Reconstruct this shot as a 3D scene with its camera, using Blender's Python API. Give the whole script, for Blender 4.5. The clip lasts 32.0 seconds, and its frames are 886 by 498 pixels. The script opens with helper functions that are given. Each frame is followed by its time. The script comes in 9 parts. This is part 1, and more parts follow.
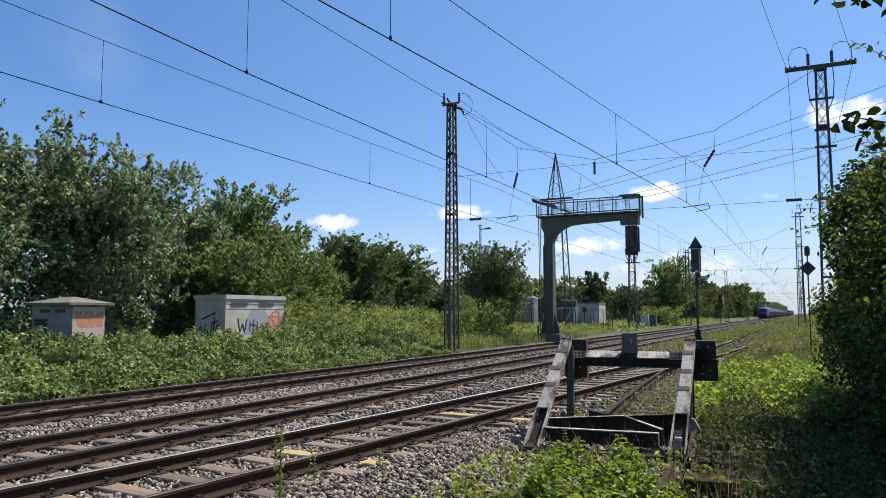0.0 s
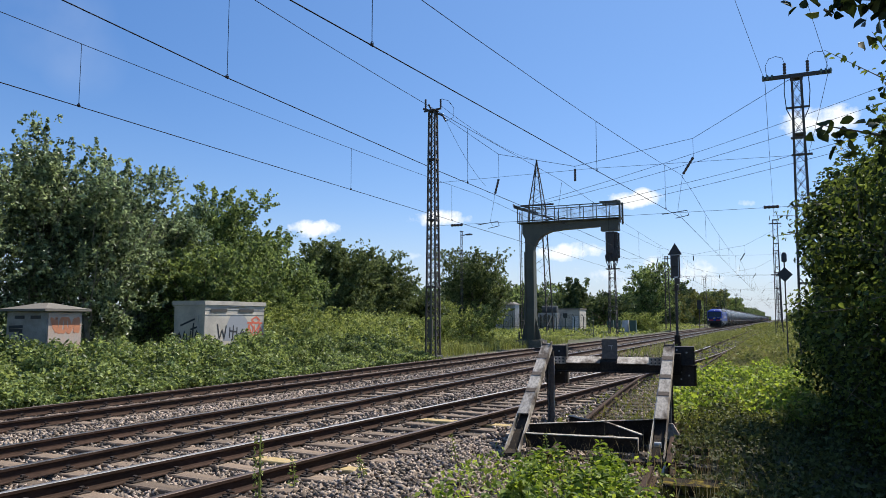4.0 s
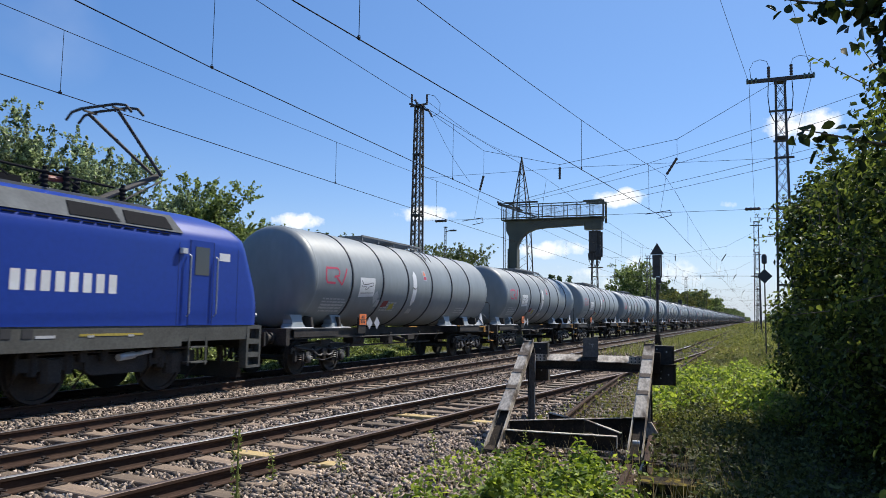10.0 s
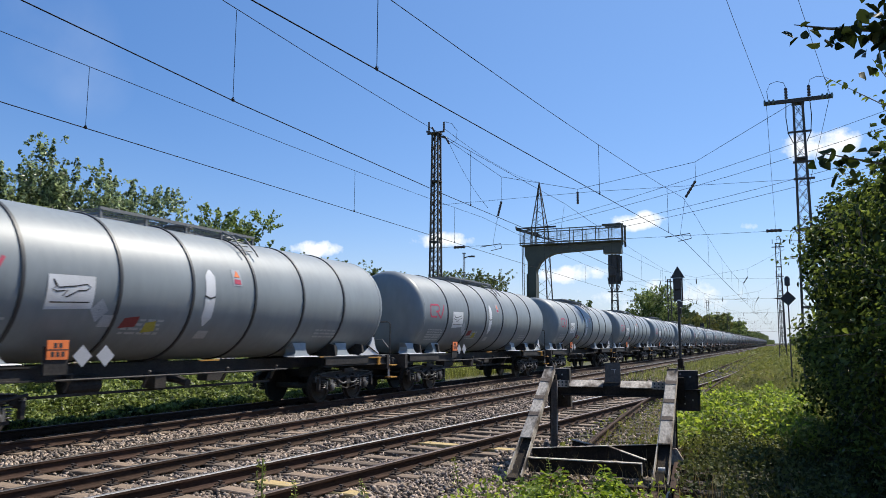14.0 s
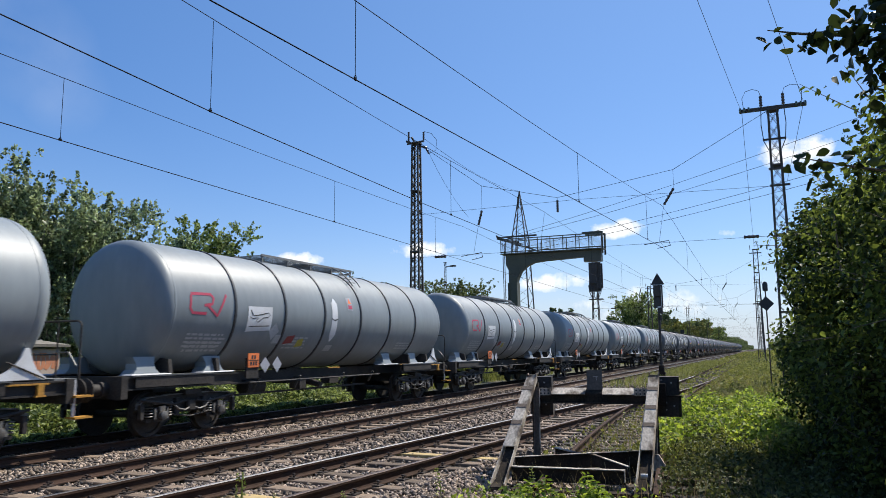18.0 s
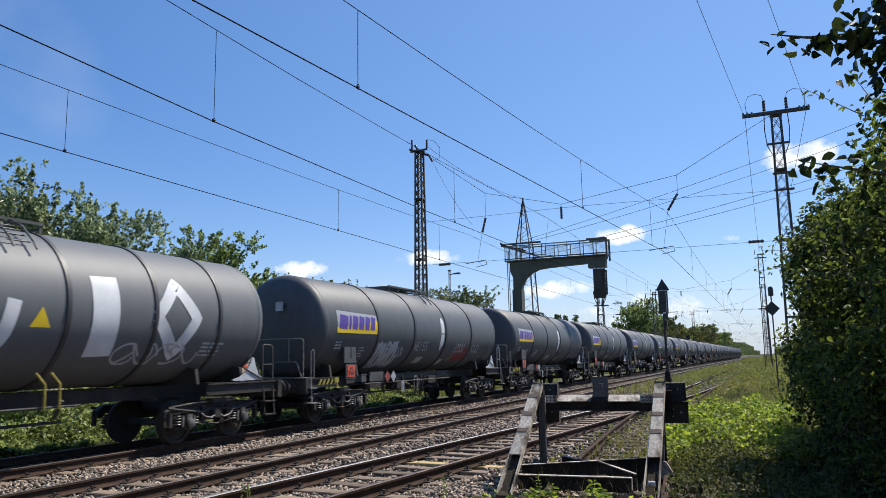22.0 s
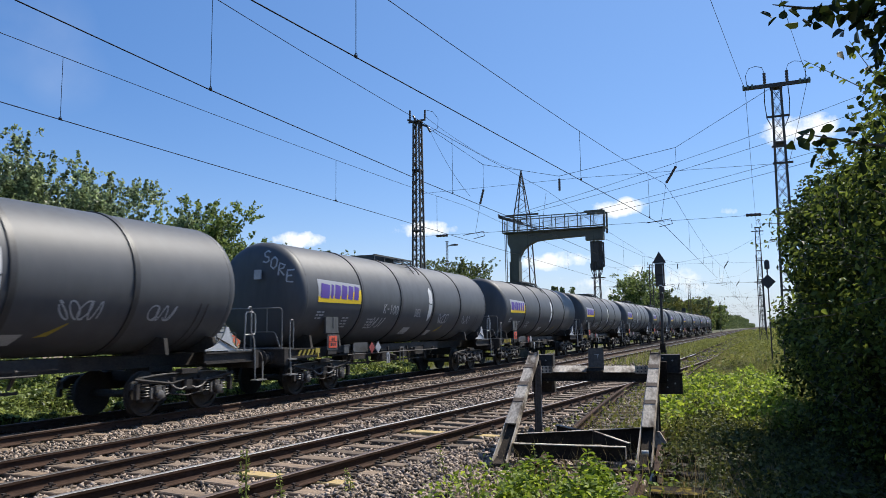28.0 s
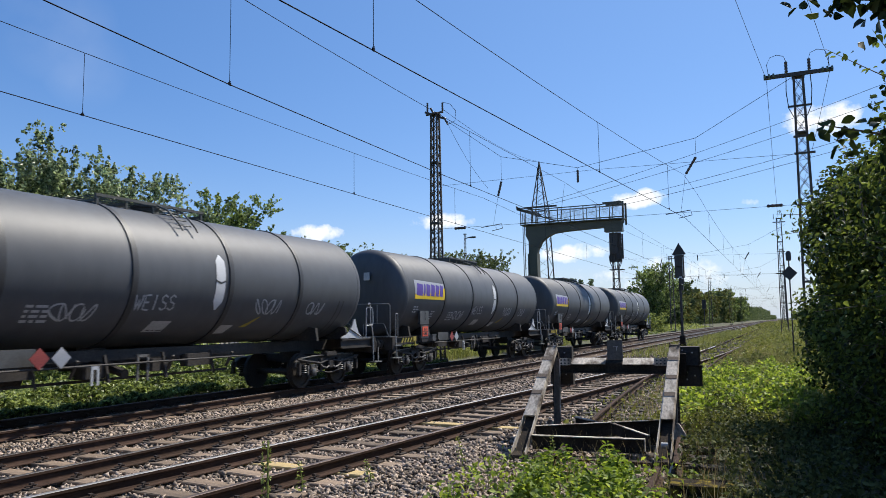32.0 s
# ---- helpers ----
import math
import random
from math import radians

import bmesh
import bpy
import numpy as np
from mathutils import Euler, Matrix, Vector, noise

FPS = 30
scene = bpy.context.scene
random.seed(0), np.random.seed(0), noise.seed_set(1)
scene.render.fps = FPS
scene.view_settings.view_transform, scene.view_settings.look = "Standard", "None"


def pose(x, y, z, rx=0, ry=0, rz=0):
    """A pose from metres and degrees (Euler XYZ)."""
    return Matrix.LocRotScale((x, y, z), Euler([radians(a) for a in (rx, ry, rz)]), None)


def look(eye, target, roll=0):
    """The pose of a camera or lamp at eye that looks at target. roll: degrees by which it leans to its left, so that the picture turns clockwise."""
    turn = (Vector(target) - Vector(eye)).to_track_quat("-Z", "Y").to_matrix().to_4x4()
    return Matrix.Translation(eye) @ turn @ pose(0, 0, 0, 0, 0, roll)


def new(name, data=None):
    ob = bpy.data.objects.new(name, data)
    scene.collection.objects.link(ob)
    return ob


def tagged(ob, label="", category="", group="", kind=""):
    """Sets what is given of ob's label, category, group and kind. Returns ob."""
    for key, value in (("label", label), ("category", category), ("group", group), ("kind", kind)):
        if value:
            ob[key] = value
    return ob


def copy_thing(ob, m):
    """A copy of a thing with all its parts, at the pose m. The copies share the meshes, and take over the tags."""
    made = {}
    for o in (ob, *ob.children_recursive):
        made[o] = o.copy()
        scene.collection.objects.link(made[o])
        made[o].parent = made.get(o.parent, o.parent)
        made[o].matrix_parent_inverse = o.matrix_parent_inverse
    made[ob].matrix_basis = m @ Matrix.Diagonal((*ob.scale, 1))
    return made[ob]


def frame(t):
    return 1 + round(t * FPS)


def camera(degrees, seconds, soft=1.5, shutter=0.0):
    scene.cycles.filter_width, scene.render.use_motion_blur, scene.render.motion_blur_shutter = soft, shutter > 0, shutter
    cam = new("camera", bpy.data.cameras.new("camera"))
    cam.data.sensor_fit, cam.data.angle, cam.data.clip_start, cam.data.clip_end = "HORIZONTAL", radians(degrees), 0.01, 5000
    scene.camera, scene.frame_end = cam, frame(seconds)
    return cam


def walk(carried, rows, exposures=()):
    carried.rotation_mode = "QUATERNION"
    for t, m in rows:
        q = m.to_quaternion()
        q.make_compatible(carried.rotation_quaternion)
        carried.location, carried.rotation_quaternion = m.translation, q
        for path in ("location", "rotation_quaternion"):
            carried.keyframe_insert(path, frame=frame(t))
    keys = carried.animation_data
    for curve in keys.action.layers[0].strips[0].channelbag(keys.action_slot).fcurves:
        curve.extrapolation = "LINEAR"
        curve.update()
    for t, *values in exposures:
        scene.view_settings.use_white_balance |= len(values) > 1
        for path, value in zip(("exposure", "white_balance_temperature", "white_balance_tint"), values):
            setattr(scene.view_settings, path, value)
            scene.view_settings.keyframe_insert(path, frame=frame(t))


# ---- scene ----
# camera: a phone held by hand beside the line, about eye height
cam = camera(62.19, 32.0, soft=0.6, shutter=0.05)
PATH = [
    (0.0, 0.000, 0.000, 1.720, 95.03, -0.00, 25.70),
    (0.5, 0.003, 0.016, 1.711, 95.09, 0.18, 25.58),
    (1.0, 0.017, -0.017, 1.719, 95.19, 0.28, 25.37),
    (1.5, 0.005, 0.002, 1.714, 95.31, 0.31, 25.11),
    (2.0, 0.010, -0.008, 1.720, 95.36, 0.36, 24.87),
    (2.5, 0.016, -0.006, 1.716, 95.39, 0.37, 24.67),
    (3.0, 0.017, 0.000, 1.720, 95.41, 0.28, 24.56),
    (3.5, 0.006, -0.002, 1.720, 95.54, 0.13, 24.37),
    (5.5, 0.014, -0.003, 1.721, 95.04, -0.08, 23.99),
    (6.0, 0.007, -0.012, 1.722, 94.84, -0.24, 23.97),
    (6.5, 0.022, 0.011, 1.715, 94.84, -0.22, 24.10),
    (7.0, 0.014, 0.002, 1.721, 94.75, -0.14, 24.14),
    (7.5, 0.024, 0.003, 1.722, 94.76, -0.11, 24.15),
    (8.0, 0.027, -0.001, 1.723, 94.80, -0.05, 24.10),
    (8.5, 0.018, 0.006, 1.722, 94.79, 0.01, 24.02),
    (9.0, 0.013, -0.010, 1.731, 94.84, -0.13, 23.74),
    (9.5, 0.011, -0.000, 1.719, 95.09, -0.55, 23.25),
    (10.0, 0.010, 0.005, 1.725, 95.16, -0.89, 22.89),
    (10.5, 0.025, -0.063, 1.736, 95.30, -1.10, 22.99),
    (11.0, 0.017, -0.043, 1.732, 95.65, -1.10, 23.37),
    (11.5, 0.021, -0.055, 1.737, 95.83, -1.14, 23.60),
    (12.0, 0.014, -0.054, 1.733, 95.96, -1.10, 23.79),
    (12.5, -0.001, -0.055, 1.731, 96.21, -0.98, 24.04),
    (13.0, 0.003, -0.048, 1.733, 96.48, -0.84, 24.25),
    (13.5, 0.018, -0.063, 1.737, 96.81, -0.51, 24.41),
    (14.0, 0.006, -0.032, 1.733, 97.18, -0.26, 24.40),
    (14.5, 0.011, -0.020, 1.724, 97.44, -0.14, 24.20),
    (16.5, -0.003, -0.026, 1.733, 97.86, 0.20, 23.16),
    (17.0, 0.024, -0.076, 1.739, 97.91, 0.29, 23.09),
    (17.5, 0.006, -0.048, 1.739, 97.90, 0.42, 23.13),
    (18.0, 0.006, -0.006, 1.726, 97.94, 0.58, 23.03),
    (18.5, 0.017, -0.012, 1.732, 97.97, 0.75, 22.98),
    (19.0, 0.009, -0.012, 1.732, 98.02, 0.87, 23.04),
    (19.5, 0.011, -0.017, 1.731, 97.98, 0.85, 23.02),
    (20.0, -0.001, -0.016, 1.735, 97.99, 0.82, 23.05),
    (20.5, -0.000, 0.001, 1.727, 98.12, 0.86, 23.21),
    (21.0, 0.012, -0.014, 1.728, 98.33, 0.89, 23.37),
    (21.5, -0.009, 0.003, 1.731, 98.46, 0.90, 23.36),
    (22.0, 0.001, 0.009, 1.729, 98.54, 1.04, 23.42),
    (22.5, 0.013, -0.006, 1.729, 98.47, 1.12, 23.48),
    (23.0, 0.015, -0.004, 1.732, 98.21, 1.09, 23.51),
    (23.5, 0.017, -0.016, 1.727, 98.04, 1.04, 23.52),
    (24.0, 0.003, -0.004, 1.726, 97.96, 0.97, 23.42),
    (24.5, -0.005, -0.005, 1.723, 97.98, 0.99, 23.28),
    (25.0, 0.002, -0.013, 1.730, 98.04, 1.10, 23.19),
    (25.5, -0.002, -0.007, 1.732, 98.03, 1.15, 23.15),
    (27.5, 0.003, 0.004, 1.723, 96.53, 1.00, 23.42),
    (28.0, 0.003, -0.002, 1.721, 96.31, 0.71, 23.18),
    (28.5, -0.004, -0.003, 1.717, 96.03, 0.48, 23.24),
    (29.0, -0.005, -0.013, 1.721, 95.83, 0.51, 23.43),
    (29.5, 0.006, -0.027, 1.723, 95.75, 0.61, 23.62),
    (30.0, -0.008, -0.009, 1.719, 95.67, 0.72, 23.95),
    (30.5, -0.007, -0.010, 1.722, 95.69, 0.85, 24.32),
    (31.0, 0.006, 0.000, 1.726, 95.70, 0.95, 24.45),
    (31.5, -0.005, 0.011, 1.724, 95.74, 0.87, 24.50),
    (32.0, 0.011, -0.027, 1.723, 95.73, 0.78, 24.60),
]
walk(cam, [(r[0], pose(*r[1:])) for r in PATH])

# ---- world, sun, exposure ----
SUN_AZ, SUN_EL = radians(26), radians(51)      # azimuth from +Y towards +X
sun = new("sun", bpy.data.lights.new("sun", "SUN"))
sun.data.energy, sun.data.angle, sun.data.color = 5.0, radians(0.53), (1.0, 0.94, 0.84)
sun_dir = Vector((math.sin(SUN_AZ) * math.cos(SUN_EL), math.cos(SUN_AZ) * math.cos(SUN_EL), math.sin(SUN_EL)))
sun.matrix_world = look(sun_dir * 300, (0, 0, 0))
scene.view_settings.exposure = 0.30


def make_world():
    w = bpy.data.worlds.new("sky")
    scene.world = w
    w.use_nodes = True
    nt = w.node_tree
    nt.nodes.clear()
    out = nt.nodes.new("ShaderNodeOutputWorld")
    bg = nt.nodes.new("ShaderNodeBackground")
    sky = nt.nodes.new("ShaderNodeTexSky")
    sky.sky_type, sky.sun_disc = "NISHITA", False
    sky.sun_elevation, sky.sun_rotation = SUN_EL, SUN_AZ
    sky.air_density, sky.dust_density, sky.ozone_density = 1.0, 0.1, 3.2
    bg.inputs["Strength"].default_value = 0.142
    # fair-weather clouds low over the horizon: soft ellipses broken up by noise
    tc = nt.nodes.new("ShaderNodeTexCoord")
    nz = nt.nodes.new("ShaderNodeTexNoise")
    nz.inputs["Scale"].default_value, nz.inputs["Detail"].default_value, nz.inputs["Roughness"].default_value = 30.0, 8.0, 0.58
    nt.links.new(tc.outputs["Generated"], nz.inputs["Vector"])

    def math_node(op, a, b=None, clamp=False):
        n = nt.nodes.new("ShaderNodeMath")
        n.operation, n.use_clamp = op, clamp
        for k, val in enumerate((a, b)):
            if val is None:
                continue
            if isinstance(val, (int, float)):
                n.inputs[k].default_value = val
            else:
                nt.links.new(val, n.inputs[k])
        return n.outputs[0]

    total = None
    for az, el, wa, we, dens in CLOUDS:
        c = Vector((math.sin(radians(az)) * math.cos(radians(el)), math.cos(radians(az)) * math.cos(radians(el)), math.sin(radians(el))))
        side = Vector((math.cos(radians(az)), -math.sin(radians(az)), 0))
        up = side.cross(c)
        parts = []
        for axis, width in ((side, wa), (up, we)):
            d = nt.nodes.new("ShaderNodeVectorMath")
            d.operation = "DOT_PRODUCT"
            nt.links.new(tc.outputs["Generated"], d.inputs[0])
            d.inputs[1].default_value = axis
            k = math_node("DIVIDE", d.outputs["Value"], math.sin(radians(width)))
            parts.append(math_node("MULTIPLY", k, k))
        front = nt.nodes.new("ShaderNodeVectorMath")
        front.operation = "DOT_PRODUCT"
        nt.links.new(tc.outputs["Generated"], front.inputs[0])
        front.inputs[1].default_value = c
        ok = math_node("GREATER_THAN", front.outputs["Value"], 0.5)
        r2 = math_node("ADD", parts[0], parts[1])
        fall = math_node("MULTIPLY", math_node("SUBTRACT", 1.0, r2, True), ok)
        m = math_node("MULTIPLY", fall, dens)
        total = m if total is None else math_node("MAXIMUM", total, m)
    ragged = math_node("MULTIPLY", math_node("SUBTRACT", nz.outputs["Fac"], 0.5), 2.4)
    broken = math_node("SUBTRACT", math_node("ADD", math_node("MULTIPLY", total, 1.5), ragged), 0.42)
    broken = math_node("MULTIPLY", broken, 1.9, True)
    broken = math_node("MULTIPLY", broken, math_node("GREATER_THAN", total, 0.001))
    # thin veil of high cloud
    veil = None
    for az, el, wa in WISPS:
        d = nt.nodes.new("ShaderNodeVectorMath")
        d.operation = "DOT_PRODUCT"
        nt.links.new(tc.outputs["Generated"], d.inputs[0])
        d.inputs[1].default_value = (math.sin(radians(az)) * math.cos(radians(el)), math.cos(radians(az)) * math.cos(radians(el)), math.sin(radians(el)))
        k = math_node("SUBTRACT", 1.0, math_node("DIVIDE", math_node("SUBTRACT", 1.0, d.outputs["Value"]), 1 - math.cos(radians(wa))), True)
        veil = k if veil is None else math_node("MAXIMUM", veil, k)
    soft_noise = nt.nodes.new("ShaderNodeTexNoise")
    soft_noise.inputs["Scale"].default_value, soft_noise.inputs["Detail"].default_value = 9.0, 5.0
    nt.links.new(tc.outputs["Generated"], soft_noise.inputs["Vector"])
    veil = math_node("MULTIPLY", math_node("MULTIPLY", veil, math_node("SUBTRACT", soft_noise.outputs["Fac"], 0.36, True)), 0.26, True)
    broken = math_node("MAXIMUM", broken, veil)
    mix = nt.nodes.new("ShaderNodeMix")
    mix.data_type = "RGBA"
    nt.links.new(broken, mix.inputs["Factor"])
    hs = nt.nodes.new("ShaderNodeHueSaturation")
    hs.inputs["Saturation"].default_value = 1.36
    gm = nt.nodes.new("ShaderNodeGamma")
    gm.inputs["Gamma"].default_value = 0.78
    nt.links.new(sky.outputs["Color"], gm.inputs["Color"])
    nt.links.new(gm.outputs[0], hs.inputs["Color"])
    tint = nt.nodes.new("ShaderNodeMix")
    tint.data_type, tint.blend_type = "RGBA", "MULTIPLY"
    tint.inputs["Factor"].default_value = 1.0
    tint.inputs[7].default_value = (1.025, 1.0, 1.185, 1)
    nt.links.new(hs.outputs[0], tint.inputs[6])
    # pale haze low over the horizon
    sep = nt.nodes.new("ShaderNodeSeparateXYZ")
    nt.links.new(tc.outputs["Generated"], sep.inputs[0])
    low = math_node("SUBTRACT", 1.0, math_node("DIVIDE", sep.outputs["Z"], 0.16), True)
    haze = nt.nodes.new("ShaderNodeMix")
    haze.data_type = "RGBA"
    nt.links.new(math_node("MULTIPLY", math_node("MULTIPLY", low, low), 0.8), haze.inputs["Factor"])
    nt.links.new(tint.outputs[2], haze.inputs[6])
    haze.inputs[7].default_value = (2.9, 3.55, 4.4, 1)
    # the sky pales towards the sun
    near = nt.nodes.new("ShaderNodeVectorMath")
    near.operation = "DOT_PRODUCT"
    nt.links.new(tc.outputs["Generated"], near.inputs[0])
    near.inputs[1].default_value = sun_dir
    part_lit = math_node("DIVIDE", math_node("SUBTRACT", near.outputs["Value"], 0.4), 0.6, True)
    glow = nt.nodes.new("ShaderNodeMix")
    glow.data_type = "RGBA"
    nt.links.new(math_node("MULTIPLY", part_lit, 0.22), glow.inputs["Factor"])
    nt.links.new(haze.outputs[2], glow.inputs[6])
    glow.inputs[7].default_value = (3.3, 4.7, 6.4, 1)
    nt.links.new(glow.outputs[2], mix.inputs[6])
    mix.inputs[7].default_value = (6.2, 6.35, 6.5, 1)
    nt.links.new(mix.outputs[2], bg.inputs["Color"])
    nt.links.new(bg.outputs[0], out.inputs[0])


# azimuth, elevation, half width, half height in degrees, density
CLOUDS = [(-34.2, 6.9, 2.6, 0.9, 0.62), (-26.5, 4.9, 1.6, 0.6, 0.55), (-24.6, 7.9, 3.0, 0.9, 0.62), (-14.2, 5.2, 3.4, 0.9, 0.62),
          (-9.6, 9.1, 2.8, 0.9, 0.66), (3.4, 13.6, 3.0, 1.5, 0.75), (-1.5, 8.4, 1.2, 0.6, 0.5), 
          (-8, 3.4, 8.0, 1.6, 0.42)]
WISPS = [(-56.0, 23.5, 4.5), (-53.0, 20.5, 4.0), (-51.0, 18.0, 3.0)]
make_world()

# ---- materials ----
def nodes_of(name):
    m = bpy.data.materials.new(name)
    m.use_nodes = True
    nt = m.node_tree
    return m, nt, nt.nodes["Principled BSDF"]


def surface(name, color, rough=0.7, metal=0.0, vary=0.25, coarse=2.0, fine=40.0, bump=0.25, depth=0.01, tint=None, tint_at=0.55, spread=0.2,
            island=0.0, obj_vary=0.0, spec=0.5, coat=0.0, stretch=(1, 1, 1)):
    """Two scales of noise on a base colour, a second colour in patches (dirt, rust, wear), and fine relief."""
    m, nt, b = nodes_of(name)
    L = nt.links.new
    tc = nt.nodes.new("ShaderNodeTexCoord")
    mp = nt.nodes.new("ShaderNodeMapping")
    mp.inputs["Scale"].default_value = stretch
    L(tc.outputs["Object"], mp.inputs["Vector"])
    big, small = nt.nodes.new("ShaderNodeTexNoise"), nt.nodes.new("ShaderNodeTexNoise")
    big.inputs["Scale"].default_value, big.inputs["Detail"].default_value = coarse, 5
    small.inputs["Scale"].default_value, small.inputs["Detail"].default_value = fine, 4
    L(mp.outputs[0], big.inputs["Vector"])
    L(mp.outputs[0], small.inputs["Vector"])
    ramp = nt.nodes.new("ShaderNodeValToRGB")
    ramp.color_ramp.elements[0].position, ramp.color_ramp.elements[1].position = max(0, tint_at - spread), min(1, tint_at + spread)
    ramp.color_ramp.elements[0].color, ramp.color_ramp.elements[1].color = (*color, 1), (*(tint or color), 1)
    L(big.outputs["Fac"], ramp.inputs["Fac"])
    hsv = nt.nodes.new("ShaderNodeHueSaturation")
    L(ramp.outputs[0], hsv.inputs["Color"])
    val = nt.nodes.new("ShaderNodeMapRange")
    val.inputs[1].default_value, val.inputs[2].default_value = 0.25, 0.75
    val.inputs[3].default_value, val.inputs[4].default_value = 1 - vary, 1 + vary
    L(small.outputs["Fac"], val.inputs[0])
    last = val.outputs[0]
    for src, amount in (("island", island), ("object", obj_vary)):
        if amount:
            if src == "island":
                node, sock = nt.nodes.new("ShaderNodeNewGeometry"), "Random Per Island"
            else:
                node, sock = nt.nodes.new("ShaderNodeObjectInfo"), "Random"
            mr = nt.nodes.new("ShaderNodeMapRange")
            mr.inputs[3].default_value, mr.inputs[4].default_value = 1 - amount, 1 + amount
            L(node.outputs[sock], mr.inputs[0])
            mu = nt.nodes.new("ShaderNodeMath")
            mu.operation = "MULTIPLY"
            L(last, mu.inputs[0])
            L(mr.outputs[0], mu.inputs[1])
            last = mu.outputs[0]
    L(last, hsv.inputs["Value"])
    L(hsv.outputs[0], b.inputs["Base Color"])
    b.inputs["Roughness"].default_value, b.inputs["Metallic"].default_value = rough, metal
    b.inputs["Specular IOR Level"].default_value = spec
    b.inputs["Coat Weight"].default_value = coat
    if bump:
        bp = nt.nodes.new("ShaderNodeBump")
        bp.inputs["Strength"].default_value, bp.inputs["Distance"].default_value = bump, depth
        L(small.outputs["Fac"], bp.inputs["Height"])
        L(bp.outputs[0], b.inputs["Normal"])
    return m


def foliage(name, dark, light, translucent=0.3, rough=0.4, gloss=0.5, vein=1.2):
    """Leaves: colour varies leaf by leaf and branch by branch, the upper side has a waxy gloss, some light comes through."""
    m, nt, b = nodes_of(name)
    L = nt.links.new
    geo = nt.nodes.new("ShaderNodeNewGeometry")
    tc = nt.nodes.new("ShaderNodeTexCoord")
    nz = nt.nodes.new("ShaderNodeTexNoise")
    nz.inputs["Scale"].default_value, nz.inputs["Detail"].default_value = 0.9, 3
    L(tc.outputs["Object"], nz.inputs["Vector"])
    skew = nt.nodes.new("ShaderNodeMath")
    skew.operation = "POWER"
    L(geo.outputs["Random Per Island"], skew.inputs[0])
    skew.inputs[1].default_value = 1.4
    sub = nt.nodes.new("ShaderNodeMath")
    sub.operation = "MULTIPLY_ADD"
    L(nz.outputs["Fac"], sub.inputs[0])
    sub.inputs[1].default_value, sub.inputs[2].default_value = vein, -0.5 * vein
    add = nt.nodes.new("ShaderNodeMath")
    add.operation = "ADD"
    L(skew.outputs[0], add.inputs[0])
    L(sub.outputs[0], add.inputs[1])
    mix = nt.nodes.new("ShaderNodeMix")
    mix.data_type = "RGBA"
    mix.clamp_factor = True
    L(add.outputs[0], mix.inputs["Factor"])
    mix.inputs[6].default_value, mix.inputs[7].default_value = (*dark, 1), (*light, 1)
    L(mix.outputs[2], b.inputs["Base Color"])
    b.inputs["Roughness"].default_value = rough
    b.inputs["Specular IOR Level"].default_value = gloss
    tr = nt.nodes.new("ShaderNodeBsdfTranslucent")
    hs = nt.nodes.new("ShaderNodeHueSaturation")
    hs.inputs["Hue"].default_value, hs.inputs["Saturation"].default_value, hs.inputs["Value"].default_value = 0.485, 1.15, 1.2
    L(mix.outputs[2], hs.inputs["Color"])
    L(hs.outputs[0], tr.inputs["Color"])
    ms = nt.nodes.new("ShaderNodeMixShader")
    ms.inputs[0].default_value = translucent
    L(b.outputs[0], ms.inputs[1])
    L(tr.outputs[0], ms.inputs[2])
    L(ms.outputs[0], nt.nodes["Material Output"].inputs["Surface"])
    return m


def lit(name, color, strength):
    m, nt, b = nodes_of(name)
    b.inputs["Emission Color"].default_value, b.inputs["Emission Strength"].default_value = (*color, 1), strength
    b.inputs["Base Color"].default_value = (*color, 1)
    return m


def glass(name, color, rough=0.05):
    m, nt, b = nodes_of(name)
    b.inputs["Base Color"].default_value = (*color, 1)
    b.inputs["Roughness"].default_value, b.inputs["Specular IOR Level"].default_value = rough, 0.6
    return m


SOIL = surface("soil", (0.10, 0.085, 0.055), 0.95, vary=0.5, coarse=0.8, fine=14, bump=0.6, depth=0.03, tint=(0.06, 0.075, 0.025), tint_at=0.5)
# near-black, so the shade in the gaps between stones is in the colour
BALLAST_BED = surface("shade-dark ballast bed", (0.04, 0.033, 0.028), 0.95, vary=0.75, coarse=1.2, fine=22, bump=1.0, depth=0.05, tint=(0.03, 0.023, 0.018))
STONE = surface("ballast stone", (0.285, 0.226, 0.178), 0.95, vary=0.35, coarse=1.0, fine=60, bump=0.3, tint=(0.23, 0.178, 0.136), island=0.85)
RAIL_SIDE = surface("rusted rail steel", (0.046, 0.029, 0.020), 0.9, 0.0, spec=0.15, vary=0.35, coarse=3, fine=50, bump=0.3, tint=(0.075, 0.044, 0.033), stretch=(1, 0.15, 1))
RAIL_HEAD = surface("worn rail head", (0.20, 0.175, 0.155), 0.36, 0.8, vary=0.15, coarse=3, fine=40, bump=0.05, stretch=(1, 0.05, 1))
RAIL_BRIGHT = surface("polished rail head", (0.36, 0.34, 0.32), 0.42, 0.7, vary=0.15, coarse=3, fine=40, bump=0.05, stretch=(1, 0.05, 1))
RAIL_HEAD_DULL = surface("dull rail head", (0.13, 0.095, 0.078), 0.5, 0.6, vary=0.25, coarse=3, fine=40, bump=0.1, stretch=(1, 0.08, 1))
SLEEPER = surface("weathered sleeper wood", (0.235, 0.168, 0.113), 0.9, vary=0.35, coarse=2, fine=25, bump=0.6, tint=(0.125, 0.092, 0.068), obj_vary=0.4, stretch=(0.35, 4, 1))
